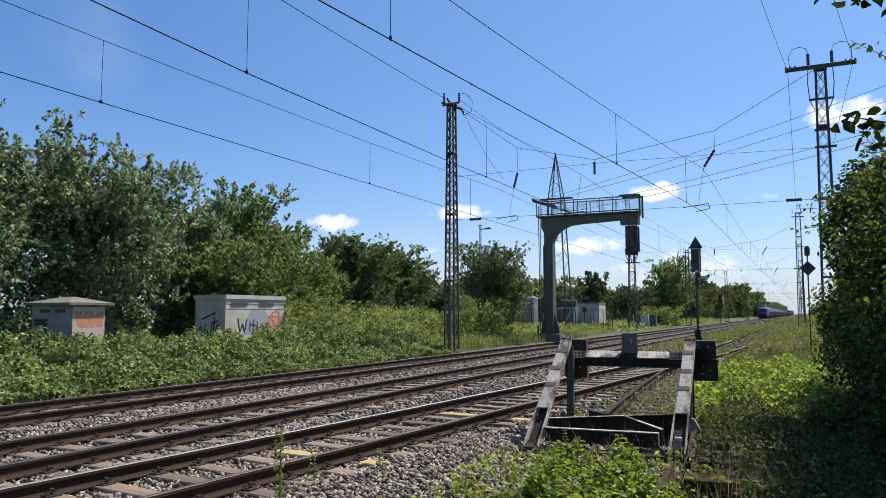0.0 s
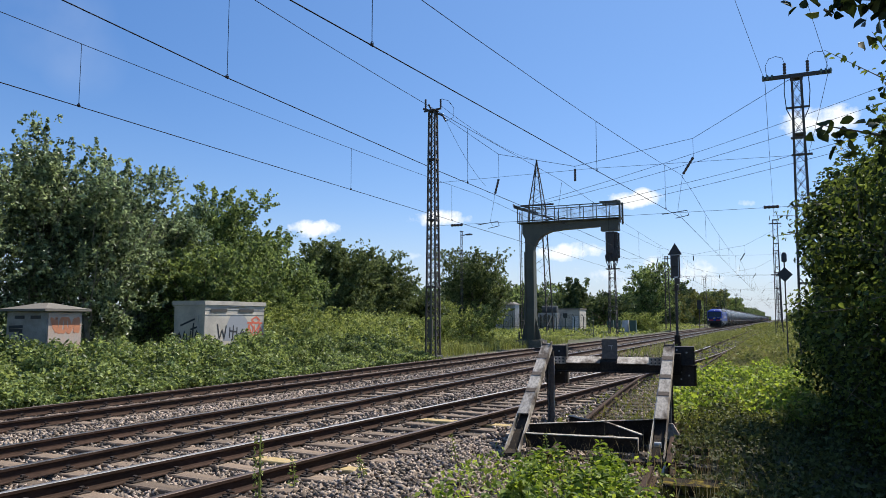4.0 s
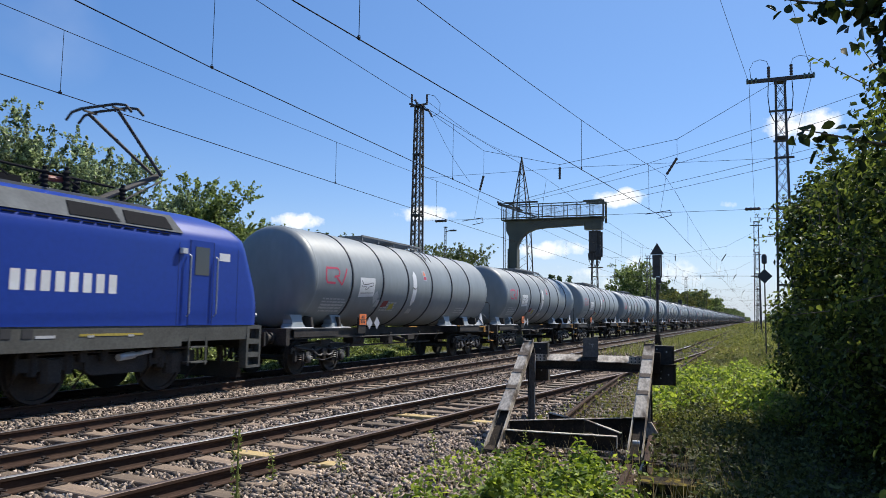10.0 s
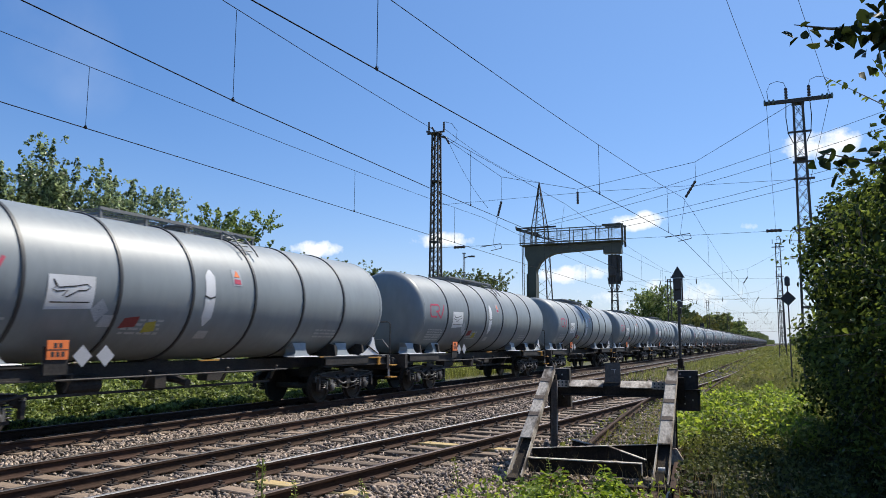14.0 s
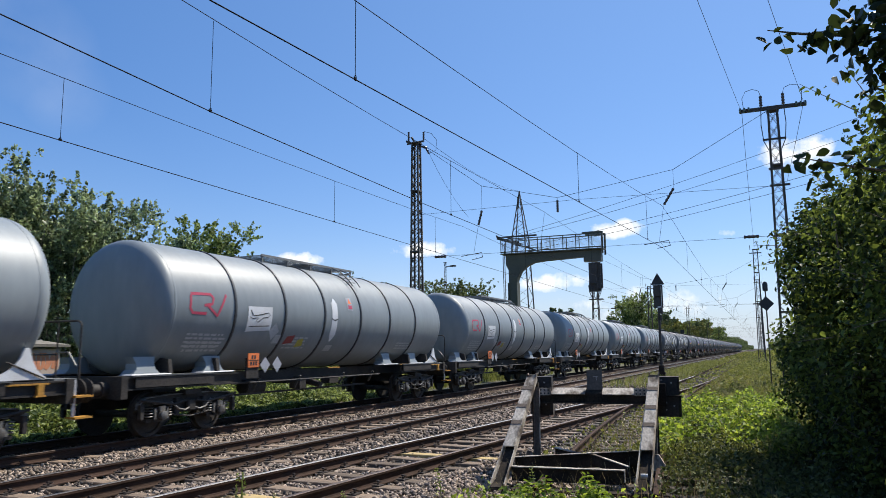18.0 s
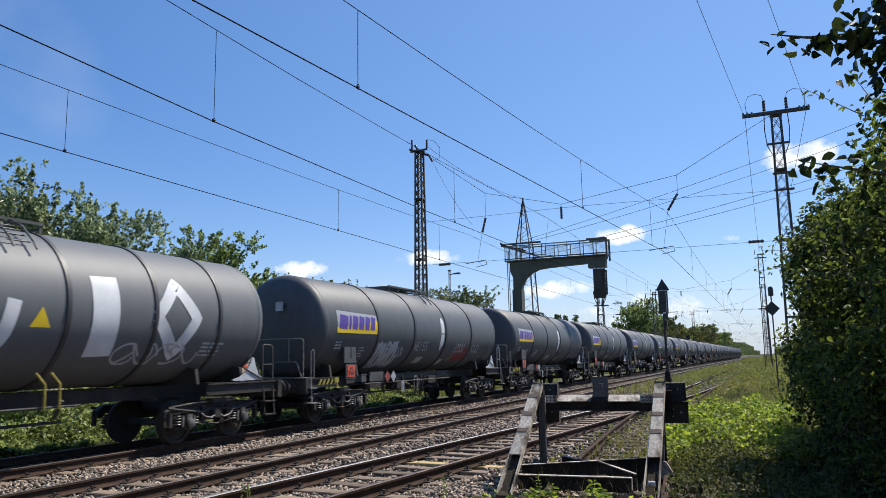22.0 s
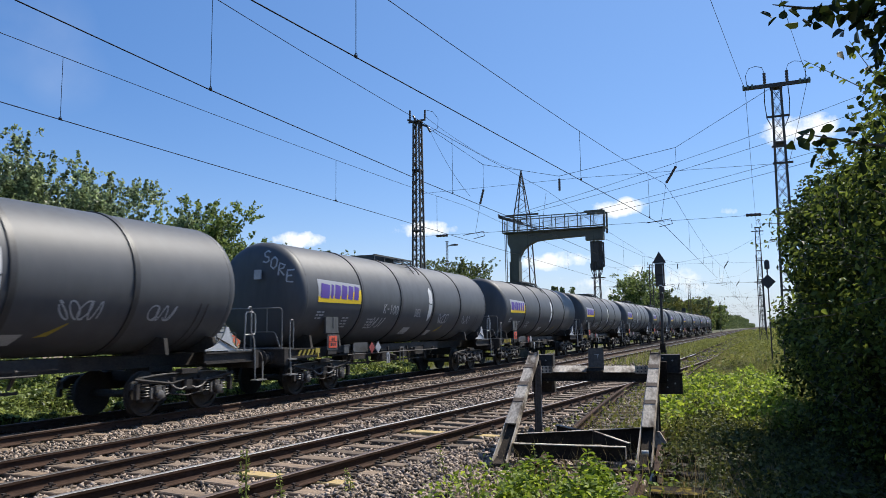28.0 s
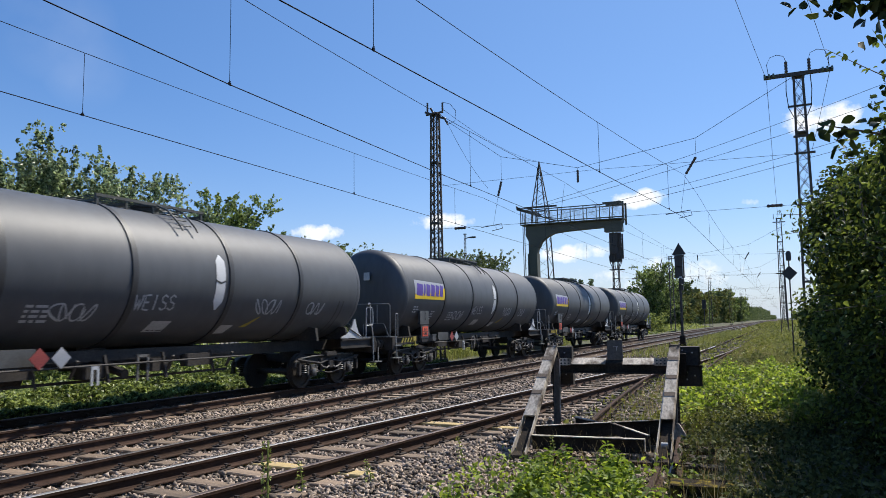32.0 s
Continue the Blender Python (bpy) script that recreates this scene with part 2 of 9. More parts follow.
SLEEPER_OLD = surface("rotten dark sleeper wood", (0.085, 0.068, 0.054), 0.95, vary=0.35, coarse=2, fine=25, bump=0.6, tint=(0.05, 0.042, 0.034), obj_vary=0.4, stretch=(0.35, 4, 1))
SLEEPER_NEW = surface("new sleeper wood", (0.50, 0.36, 0.15), 0.85, vary=0.2, coarse=2, fine=25, bump=0.4, tint=(0.42, 0.31, 0.15), stretch=(0.35, 4, 1))
CLIP = surface("rusted fastening steel", (0.05, 0.038, 0.032), 0.8, 0.3, vary=0.4, coarse=6, fine=60)
STEEL_DARK = surface("dark painted lattice steel", (0.062, 0.058, 0.052), 0.75, 0.0, vary=0.3, coarse=2, fine=30, bump=0.15, tint=(0.06, 0.05, 0.043))
STEEL_GREEN = surface("green-grey painted steel", (0.10, 0.098, 0.068), 0.55, 0.1, vary=0.2, coarse=1.2, fine=25, bump=0.1, tint=(0.07, 0.068, 0.05))
FENCE_GREEN = surface("dark green fence paint", (0.028, 0.048, 0.038), 0.6, vary=0.2, bump=0.0)
STEEL_GALV = surface("galvanised steel", (0.42, 0.43, 0.44), 0.5, 0.7, vary=0.2, coarse=3, fine=30, bump=0.1, tint=(0.32, 0.32, 0.31))
WIRE = surface("blackened copper wire", (0.016, 0.016, 0.018), 0.9, 0.0, vary=0.2, spec=0.1)
PORCELAIN = surface("brown insulator porcelain", (0.055, 0.038, 0.032), 0.25, vary=0.2, bump=0.0, coat=0.3)
GREEN_GLASS = surface("green glass insulator", (0.07, 0.12, 0.10), 0.1, vary=0.1, bump=0.0, coat=0.4)
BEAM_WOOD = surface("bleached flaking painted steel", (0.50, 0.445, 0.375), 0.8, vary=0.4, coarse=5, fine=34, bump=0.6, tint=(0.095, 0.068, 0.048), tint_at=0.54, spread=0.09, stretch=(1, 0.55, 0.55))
TIE_BROWN = surface("rust-stained tie plate", (0.13, 0.098, 0.075), 0.85, vary=0.35, coarse=6, fine=30, bump=0.3)
SIGN_GREY = surface("dull dark sign grey", (0.085, 0.082, 0.08), 0.7, vary=0.3, coarse=4, fine=30, bump=0.2, tint=(0.12, 0.11, 0.1))
FOOTING = surface("stained old concrete", (0.16, 0.145, 0.12), 0.95, vary=0.3, coarse=3, fine=30, bump=0.3, tint=(0.09, 0.09, 0.06))
# weathered steel, its colour taken down towards black for shaded faces
BEAM_DARK = surface("shade-darkened weathered steel", (0.030, 0.024, 0.019), 0.85, 0.0, spec=0.15, vary=0.4, coarse=4, fine=35, bump=0.4, tint=(0.060, 0.045, 0.034), tint_at=0.6, spread=0.12)
BUFFER_BLACK = surface("black tarred buffer plate", (0.035, 0.03, 0.028), 0.75, vary=0.4, coarse=4, fine=30, bump=0.3, tint=(0.06, 0.045, 0.035))
MOSS_TIMBER = surface("mossy old timber", (0.030, 0.023, 0.015), 0.95, spec=0.1, vary=0.4, coarse=7, fine=30, bump=0.7, tint=(0.16, 0.12, 0.022), tint_at=0.52, spread=0.06)
BARK_PALE = surface("pale grey poplar bark", (0.30, 0.27, 0.22), 0.9, vary=0.3, coarse=3, fine=30, bump=0.5, tint=(0.18, 0.16, 0.13), stretch=(1, 1, 0.3))
BARK = surface("grey-brown bark", (0.15, 0.12, 0.09), 0.95, vary=0.4, coarse=3, fine=30, bump=0.6, stretch=(1, 1, 0.3))
LEAF_POPLAR = foliage("silver-green poplar leaf", (0.052, 0.074, 0.030), (0.46, 0.56, 0.31), 0.48, 0.36, 0.5)
LEAF_TWIG = foliage("glossy dark twig leaf", (0.018, 0.030, 0.010), (0.07, 0.10, 0.03), 0.18, 0.45, 0.25)
LEAF_DARK = foliage("dark hawthorn leaf", (0.048, 0.070, 0.026), (0.25, 0.30, 0.125), 0.38, 0.6, 0.15)
LEAF_MID = foliage("mid-green leaf", (0.052, 0.084, 0.028), (0.37, 0.46, 0.17), 0.46, 0.5, 0.25)
LEAF_LIGHT = foliage("yellow-green leaf", (0.10, 0.135, 0.038), (0.44, 0.49, 0.17), 0.40, 0.6, 0.15)
LEAF_BRAMBLE = foliage("bramble leaf", (0.044, 0.074, 0.023), (0.43, 0.51, 0.19), 0.42, 0.45, 0.4)
LEAF_NEAR = foliage("hedge leaf", (0.019, 0.032, 0.010), (0.20, 0.26, 0.07), 0.45, 0.5, 0.2)
# weed leaf with the hedge's shade put into its colour
LEAF_SHADE = foliage("shade-darkened weed leaf", (0.028, 0.040, 0.014), (0.17, 0.19, 0.07), 0.28, 0.6, 0.15)
LEAF_WEED = foliage("dusty weed leaf", (0.095, 0.115, 0.03), (0.34, 0.35, 0.115), 0.34, 0.6, 0.15)
LEAF_NETTLE = foliage("nettle leaf", (0.085, 0.14, 0.028), (0.46, 0.57, 0.13), 0.48, 0.55, 0.2)
GRASS = foliage("grass blade", (0.11, 0.13, 0.034), (0.38, 0.40, 0.15), 0.38, 0.6, 0.15)
GRASS_DRY = foliage("dry grass stalk", (0.22, 0.18, 0.09), (0.42, 0.36, 0.2), 0.25, 0.7, 0.1)
FAR_GREEN = foliage("far woodland leaf", (0.042, 0.066, 0.028), (0.19, 0.235, 0.095), 0.28, 0.6, 0.15)
FAR_OLIVE = foliage("far olive leaf", (0.09, 0.105, 0.03), (0.29, 0.29, 0.095), 0.28, 0.6, 0.15)
LOCO_BLUE = surface("deep blue loco paint", (0.011, 0.040, 0.275), 0.38, spec=0.3, vary=0.08, coarse=0.6, fine=8, bump=0.0, tint=(0.012, 0.043, 0.26), coat=0.0)
LOCO_NAVY = surface("dark navy panel paint", (0.008, 0.018, 0.12), 0.4, vary=0.1, bump=0.0)
LAMP_GLASS = surface("grey lamp cluster glass", (0.20, 0.20, 0.21), 0.15, vary=0.3, coarse=9, bump=0.0, coat=0.5)
RED_BROWN = surface("red-brown insulator resin", (0.20, 0.045, 0.03), 0.5, vary=0.2, bump=0.0)
LOCO_GREY = surface("grey loco frame paint", (0.098, 0.100, 0.090), 0.55, spec=0.3, vary=0.25, coarse=1.5, fine=20, bump=0.05, tint=(0.074, 0.072, 0.064))
LOCO_ROOF = surface("grey roof panel paint", (0.15, 0.16, 0.165), 0.9, spec=0.1, vary=0.12, coarse=1.2, fine=15, bump=0.05, tint=(0.09, 0.092, 0.095))
# worn running gear; its pale tone also paints the bogie frame's sunlit edge
DUSTY_GLINT = surface("dusty grey running gear steel and edge highlight", (0.20, 0.19, 0.175), 0.55, 0.3, vary=0.35, coarse=5, fine=30, bump=0.2, tint=(0.06, 0.052, 0.046))
DULL_PLATE = surface("dull dark box paint", (0.085, 0.088, 0.09), 0.55, vary=0.2, coarse=5, fine=30, bump=0.1, tint=(0.05, 0.05, 0.05))
RED_ORANGE = surface("red-orange warning plate", (0.72, 0.10, 0.045), 0.5, vary=0.08, bump=0.0)
UNDERFRAME = surface("brake-dust black underframe", (0.032, 0.029, 0.0265), 0.7, 0.0, spec=0.3, vary=0.4, coarse=2.5, fine=25, bump=0.25, tint=(0.058, 0.049, 0.042))
GRILLE = surface("black grille", (0.020, 0.020, 0.022), 0.95, spec=0.05, vary=0.3, coarse=3, fine=60, bump=0.3)
WINDOW = glass("dark tinted cab glass", (0.040, 0.044, 0.048))
RED_TRIM = surface("red trim paint", (0.42, 0.035, 0.025), 0.45, vary=0.1, bump=0.0)
YELLOW_DUSTY = surface("dusty yellow paint", (0.36, 0.28, 0.045), 0.8, vary=0.3, coarse=4, fine=30, bump=0.1)
RAIL_DULL = surface("dull galvanised tube", (0.20, 0.20, 0.195), 0.6, 0.3, vary=0.25, coarse=4, fine=30, bump=0.1)
YELLOW = surface("yellow paint", (0.80, 0.56, 0.02), 0.5, vary=0.08, bump=0.0)
WHITE = surface("white paint", (0.70, 0.71, 0.72), 0.5, vary=0.08, bump=0.0, tint=(0.58, 0.58, 0.57))
PANEL_GREY = surface("white panel paint", (0.36, 0.37, 0.40), 0.5, vary=0.08, bump=0.0)
PURPLE = surface("violet paint", (0.085, 0.04, 0.28), 0.5, vary=0.06, bump=0.0)
RED_LINE = surface("faded red paint", (0.46, 0.045, 0.09), 0.55, vary=0.2, bump=0.0)
FADED_YELLOW = surface("faded yellow label", (0.42, 0.36, 0.06), 0.7, vary=0.2, bump=0.0)
ORANGE = surface("orange warning plate", (0.80, 0.20, 0.05), 0.5, vary=0.08, bump=0.0)
STEP_ORANGE = surface("orange-yellow step paint", (0.55, 0.27, 0.035), 0.6, vary=0.25, coarse=8, bump=0.0, tint=(0.35, 0.17, 0.03))
BLACK = surface("black paint", (0.03, 0.03, 0.032), 0.6, vary=0.2, bump=0.0)
TANK_GREY = surface("mid-grey tank paint", (0.238, 0.266, 0.278), 0.48, vary=0.08, coarse=0.9, fine=6, bump=0.012, depth=0.02, tint=(0.198, 0.222, 0.231), tint_at=0.56, spread=0.2, obj_vary=0.06, coat=0.0, stretch=(0.8, 0.9, 0.3))
TANK_DARK = surface("anthracite tank paint", (0.078, 0.085, 0.096), 0.55, vary=0.13, coarse=0.5, fine=6, bump=0.03, depth=0.02, tint=(0.062, 0.064, 0.068), obj_vary=0.10, coat=0.0, stretch=(1, 0.6, 0.25))
TANK_SLATE = surface("slate grey tank paint", (0.114, 0.122, 0.131), 0.58, vary=0.08, coarse=0.5, fine=6, bump=0.03, depth=0.02, tint=(0.105, 0.11, 0.115), obj_vary=0.06, coat=0.0, stretch=(1, 0.6, 0.25))
BAND = surface("black tank band", (0.036, 0.036, 0.038), 0.5, vary=0.2)
SILVER = surface("light grey frame paint", (0.52, 0.54, 0.56), 0.5, 0.1, vary=0.15, coarse=2, fine=20, bump=0.05, tint=(0.36, 0.36, 0.36))
TAG_WHITE = surface("white spray paint", (0.42, 0.43, 0.44), 0.7, vary=0.25, bump=0.0)
TAG_BLACK = surface("black spray paint", (0.03, 0.03, 0.035), 0.6, vary=0.3, bump=0.0)
TAG_FADED = surface("faded red spray paint", (0.62, 0.25, 0.13), 0.8, vary=0.25, bump=0.0)
TAG_DULL = surface("dull red spray paint", (0.26, 0.045, 0.04), 0.7, vary=0.25, bump=0.0)
TAG_RED = surface("red spray paint", (0.70, 0.16, 0.09), 0.7, vary=0.25, bump=0.0)
BIN_GREEN = surface("green bin plastic", (0.05, 0.095, 0.072), 0.6, vary=0.15, bump=0.05)
HUT_WALL = surface("pale grey cabinet render", (0.59, 0.53, 0.44), 0.85, vary=0.14, coarse=1.5, fine=30, bump=0.15, tint=(0.36, 0.33, 0.285))
OLD_RENDER = surface("stained old render", (0.34, 0.32, 0.285), 0.9, vary=0.2, coarse=2.5, fine=30, bump=0.3, tint=(0.17, 0.155, 0.135))
HUT_ROOF = surface("weathered hut roof felt", (0.18, 0.16, 0.135), 0.9, vary=0.2, coarse=3, fine=30, bump=0.3, tint=(0.22, 0.2, 0.17))
HEADLAMP = lit("headlamp glow", (1.0, 0.95, 0.82), 1.0)

# ---- building helpers ----
class Geo:
    """Collects vertices and faces of one mesh."""

    def __init__(self):
        self.v, self.f, self.soft = [], [], 0

    def add(self, verts, faces):
        k = len(self.v)
        self.v.extend(verts)
        self.f.extend([tuple(i + k for i in f) for f in faces])
        return self

    def hull(self, a, b):
        """Two four-cornered rings joined to a closed block."""
        return self.add([*a, *b], [(3, 2, 1, 0), (4, 5, 6, 7), (0, 1, 5, 4), (1, 2, 6, 5), (2, 3, 7, 6), (3, 0, 4, 7)])

    def box(self, x, y, z, sx, sy, sz, taper=1.0, chamfer=0.0):
        """Block by centre and size; its upright edges may be chamfered."""
        hx, hy, hz = sx / 2, sy / 2, sz / 2
        c = min(chamfer, hx * 0.9, hy * 0.9)
        if c > 0:
            ring = [(-hx + c, -hy), (hx - c, -hy), (hx, -hy + c), (hx, hy - c), (hx - c, hy), (-hx + c, hy), (-hx, hy - c), (-hx, -hy + c)]
        else:
            ring = [(-hx, -hy), (hx, -hy), (hx, hy), (-hx, hy)]
        n = len(ring)
        lo = [(x + a, y + b, z - hz) for a, b in ring]
        hi = [(x + a * taper, y + b * taper, z + hz) for a, b in ring]
        fs = [tuple(range(n - 1, -1, -1)), tuple(range(n, 2 * n))] + [(i, (i + 1) % n, n + (i + 1) % n, n + i) for i in range(n)]
        return self.add(lo + hi, fs)

    def beam(self, p, q, w, h, up=(0, 0, 1)):
        """Straight bar from p to q, w wide and h high."""
        p, q = Vector(p), Vector(q)
        d = (q - p).normalized()
        u = Vector(up)
        if abs(d.dot(u)) > 0.98:
            u = Vector((1, 0, 0))
        s = d.cross(u).normalized() * (w / 2)
        t = s.cross(d).normalized() * (h / 2)
        ring = lambda c: [tuple(c + a * s + b * t) for a, b in ((-1, -1), (1, -1), (1, 1), (-1, 1))]
        return self.hull(ring(p), ring(q))

    def angle(self, p, q, w, up=(0, 0, 1)):
        """L-shaped angle iron from p to q."""
        return self.beam(p, q, w, w * 0.35, up)

    def tube(self, pts, radii, n=8, caps=True):
        """Round bar through points, one radius or one each."""
        pts = [Vector(p) for p in pts]
        if not isinstance(radii, (list, tuple)):
            radii = [radii] * len(pts)
        k0, vs, fs = 0, [], []
        for i, p in enumerate(pts):
            d = (pts[min(i + 1, len(pts) - 1)] - pts[max(i - 1, 0)]).normalized()
            u = Vector((0, 0, 1)) if abs(d.z) < 0.9 else Vector((1, 0, 0))
            s = d.cross(u).normalized()
            t = s.cross(d)
            vs += [tuple(p + radii[i] * (math.cos(a) * s + math.sin(a) * t)) for a in (2 * math.pi * j / n for j in range(n))]
        for i in range(len(pts) - 1):
            fs += [(i * n + j, i * n + (j + 1) % n, (i + 1) * n + (j + 1) % n, (i + 1) * n + j) for j in range(n)]
        if caps:
            fs += [tuple(range(n - 1, -1, -1)), tuple((len(pts) - 1) * n + j for j in range(n))]
        return self.add(vs, fs)

    def lathe(self, prof, axis="y", c=(0, 0, 0), n=32, closed=True):
        """Turned body: prof is a list of (place on the axis, radius)."""
        vs, fs = [], []
        for s, r in prof:
            for j in range(n):
                a = 2 * math.pi * j / n
                u, w = r * math.cos(a), r * math.sin(a)
                p = {"y": (u, s, w), "x": (s, u, w), "z": (u, w, s)}[axis]
                vs.append((p[0] + c[0], p[1] + c[1], p[2] + c[2]))
        for i in range(len(prof) - 1):
            fs += [(i * n + j, i * n + (j + 1) % n, (i + 1) * n + (j + 1) % n, (i + 1) * n + j) for j in range(n)]
        if closed:
            fs += [tuple(range(n - 1, -1, -1)), tuple((len(prof) - 1) * n + j for j in range(n))]
        return self.add(vs, fs)

    def prism(self, outline, axis, a, b):
        """Outline of (u, w) pairs drawn out along an axis from a to b."""
        n = len(outline)
        put = {"y": lambda u, w, s: (u, s, w), "x": lambda u, w, s: (s, u, w), "z": lambda u, w, s: (u, w, s)}[axis]
        vs = [put(u, w, a) for u, w in outline] + [put(u, w, b) for u, w in outline]
        fs = [tuple(range(n - 1, -1, -1)), tuple(range(n, 2 * n))] + [(i, (i + 1) % n, n + (i + 1) % n, n + i) for i in range(n)]
        return self.add(vs, fs)

    def move(self, m, start=0):
        self.v[start:] = [tuple(m @ Vector(p)) for p in self.v[start:]]
        return self

    def mesh(self, name, material, smooth=0):
        me = bpy.data.meshes.new(name)
        me.from_pydata(self.v, [], self.f)
        me.materials.append(material)
        bm = bmesh.new()
        bm.from_mesh(me)
        bmesh.ops.recalc_face_normals(bm, faces=bm.faces)
        bm.to_mesh(me)
        bm.free()
        if smooth:
            me.polygons.foreach_set("use_smooth", [True] * len(me.polygons))
            me.set_sharp_from_angle(angle=radians(smooth))
        me.update()
        return me


def part(name, geo, material, parent=None, label="", at=None, smooth=0):
    """One mesh object, under a thing or a part."""
    me = geo if isinstance(geo, bpy.types.Mesh) else geo.mesh(name, material, smooth or geo.soft)
    ob = new(name, me)
    if parent:
        ob.parent = parent
    if at is not None:
        ob.matrix_basis = at
    if label:
        ob["label"] = label
    if name == "graffiti":
        ob["kind"] = "stuff"
    return ob


def thing(name, at, label, category, group="", kind=""):
    ob = new(name)
    ob.empty_display_size = 0.2
    ob.matrix_basis = at
    return tagged(ob, label, category, group, kind)


def soup(name, verts, faces_flat, per, material):
    """A large mesh from arrays: verts (n, 3), faces (m, per)."""
    me = bpy.data.meshes.new(name)
    n, m = len(verts), len(faces_flat)
    me.vertices.add(n)
    me.vertices.foreach_set("co", np.ascontiguousarray(verts, dtype=np.float32).ravel())
    me.loops.add(m * per)
    me.loops.foreach_set("vertex_index", np.ascontiguousarray(faces_flat, dtype=np.int32).ravel())
    me.polygons.add(m)
    me.polygons.foreach_set("loop_start", np.arange(0, m * per, per, dtype=np.int32))
    me.update(calc_edges=True)
    me.validate()
    me.materials.append(material)
    return me


def leaves(rng, centres, sizes, flat=0.6, aspect=0.6, droop=0.0, outward=None, ovate=False):
    """Small folded leaves: two triangles each, or pointed ovals of six."""
    n = len(centres)
    nrm = rng.normal(size=(n, 3)) * (1.0 if outward is None else 0.55) + np.array([0, 0, flat * 1.6])
    if outward is not None:
        nrm += outward
    nrm /= np.linalg.norm(nrm, axis=1)[:, None]
    t = rng.normal(size=(n, 3))
    t[:, 2] -= droop
    t -= nrm * (t * nrm).sum(1)[:, None]
    t /= np.linalg.norm(t, axis=1)[:, None]
    b = np.cross(nrm, t)
    s = sizes[:, None]
    fold = nrm * s * 0.12
    if ovate:
        v = np.empty((n, 8, 3))
        v[:, 0], v[:, 4] = centres - t * s * 0.5, centres + t * s * 0.5 - fold
        for i, (along, wide) in enumerate(((-0.34, 0.34), (-0.10, 0.5), (0.20, 0.36))):
            v[:, 1 + i] = centres + t * s * along + b * s * aspect * wide + fold
            v[:, 7 - i] = centres + t * s * along - b * s * aspect * wide + fold
        k = np.arange(n)[:, None] * 8
        f = np.concatenate([k + np.array(q) for q in ([0, 1, 2], [0, 2, 3], [0, 3, 4], [0, 4, 5], [0, 5, 6], [0, 6, 7])], axis=1).reshape(-1, 3)
        return v.reshape(-1, 3), f
    v = np.empty((n, 4, 3))
    v[:, 0], v[:, 2] = centres - t * s * 0.5, centres + t * s * 0.5
    v[:, 1], v[:, 3] = centres + b * s * aspect * 0.5 + fold, centres - b * s * aspect * 0.5 + fold
    k = np.arange(n)[:, None] * 4
    f = np.concatenate([k + np.array([0, 1, 2]), k + np.array([0, 2, 3])], axis=1).reshape(-1, 3)
    return v.reshape(-1, 3), f


def leaf_mesh(name, rng, centres, sizes, material, **kw):
    v, f = leaves(rng, centres, sizes, **kw)
    return soup(name, v, f, 3, material)

# ---- ground and tracks ----
X1, X2, XS = -12.85, -9.05, -3.45          # centres of the train's track, the second track and the siding
GAUGE = 1.507                              # between rail centres
SKEW = 0.0058                              # the line runs this far to the right for each metre ahead
BED = -0.20                                # top of the ballast; rail heads lie at 0


def ground_height(x, y):
    """Lie of the land: a level line, verges a little lower, a low bank under the brambles."""
    h = -0.26
    if x < -15:
        h += min(1.0, (-15 - x) / 5.0) * 0.30
    if x > -1.4:
        h += min(1.0, (x + 1.4) / 2.5) * 0.06
    return h


def make_ground():
    xs = sorted(set([-4000, -1500, -600, -250, -120, -70, -45] + [-36 + 1.2 * i for i in range(40)] + [14, 20, 30, 60, 150, 500, 1500, 4000]))
    ys = sorted(set([-4000, -1000, -300, -80, -30] + [-12 + 1.5 * i for i in range(56)] + [80, 100, 140, 200, 320, 600, 1200, 2500, 4800]))
    vs = []
    for y in ys:
        for x in xs:
            z = ground_height(x, y)
            if abs(x) < 60 and -20 < y < 90 and (x < -16 or x > -1):
                z += 0.05 * noise.noise((x * 0.6, y * 0.6, 3))
            vs.append((x, y, z))
    w = len(xs)
    fs = [(j * w + i, j * w + i + 1, (j + 1) * w + i + 1, (j + 1) * w + i) for j in range(len(ys) - 1) for i in range(w - 1)]
    g = Geo().add(vs, fs)
    ob = part("ground", g, SOIL, smooth=60)
    tagged(ob, "brown soil with weeds and dry grass beside the railway", "ground", kind="structure")
    # ballast bed: one raised sheet under all the tracks, with sloping shoulders
    b = Geo()
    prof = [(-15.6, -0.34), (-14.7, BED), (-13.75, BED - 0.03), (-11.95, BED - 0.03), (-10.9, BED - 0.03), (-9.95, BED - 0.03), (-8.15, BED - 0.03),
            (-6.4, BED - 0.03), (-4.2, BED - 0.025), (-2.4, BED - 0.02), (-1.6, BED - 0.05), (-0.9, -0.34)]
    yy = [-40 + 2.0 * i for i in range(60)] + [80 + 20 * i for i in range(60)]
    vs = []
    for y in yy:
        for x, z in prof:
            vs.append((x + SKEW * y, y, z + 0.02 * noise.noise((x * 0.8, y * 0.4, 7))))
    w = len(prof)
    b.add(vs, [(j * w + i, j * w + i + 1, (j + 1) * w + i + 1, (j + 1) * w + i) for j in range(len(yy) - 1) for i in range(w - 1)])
    tagged(part("ballast_bed", b, BALLAST_BED, smooth=60), "crushed stone bed under the tracks, near-black for the shade in its gaps", "ballast", kind="structure")


RAIL_PROFILE = [(-0.068, -0.172), (0.068, -0.172), (0.066, -0.160), (0.020, -0.146), (0.0085, -0.125), (0.0085, -0.052), (0.034, -0.038), (0.034, -0.010)]
RAIL_PROFILE = RAIL_PROFILE + [(-x, z) for x, z in reversed(RAIL_PROFILE[2:])]


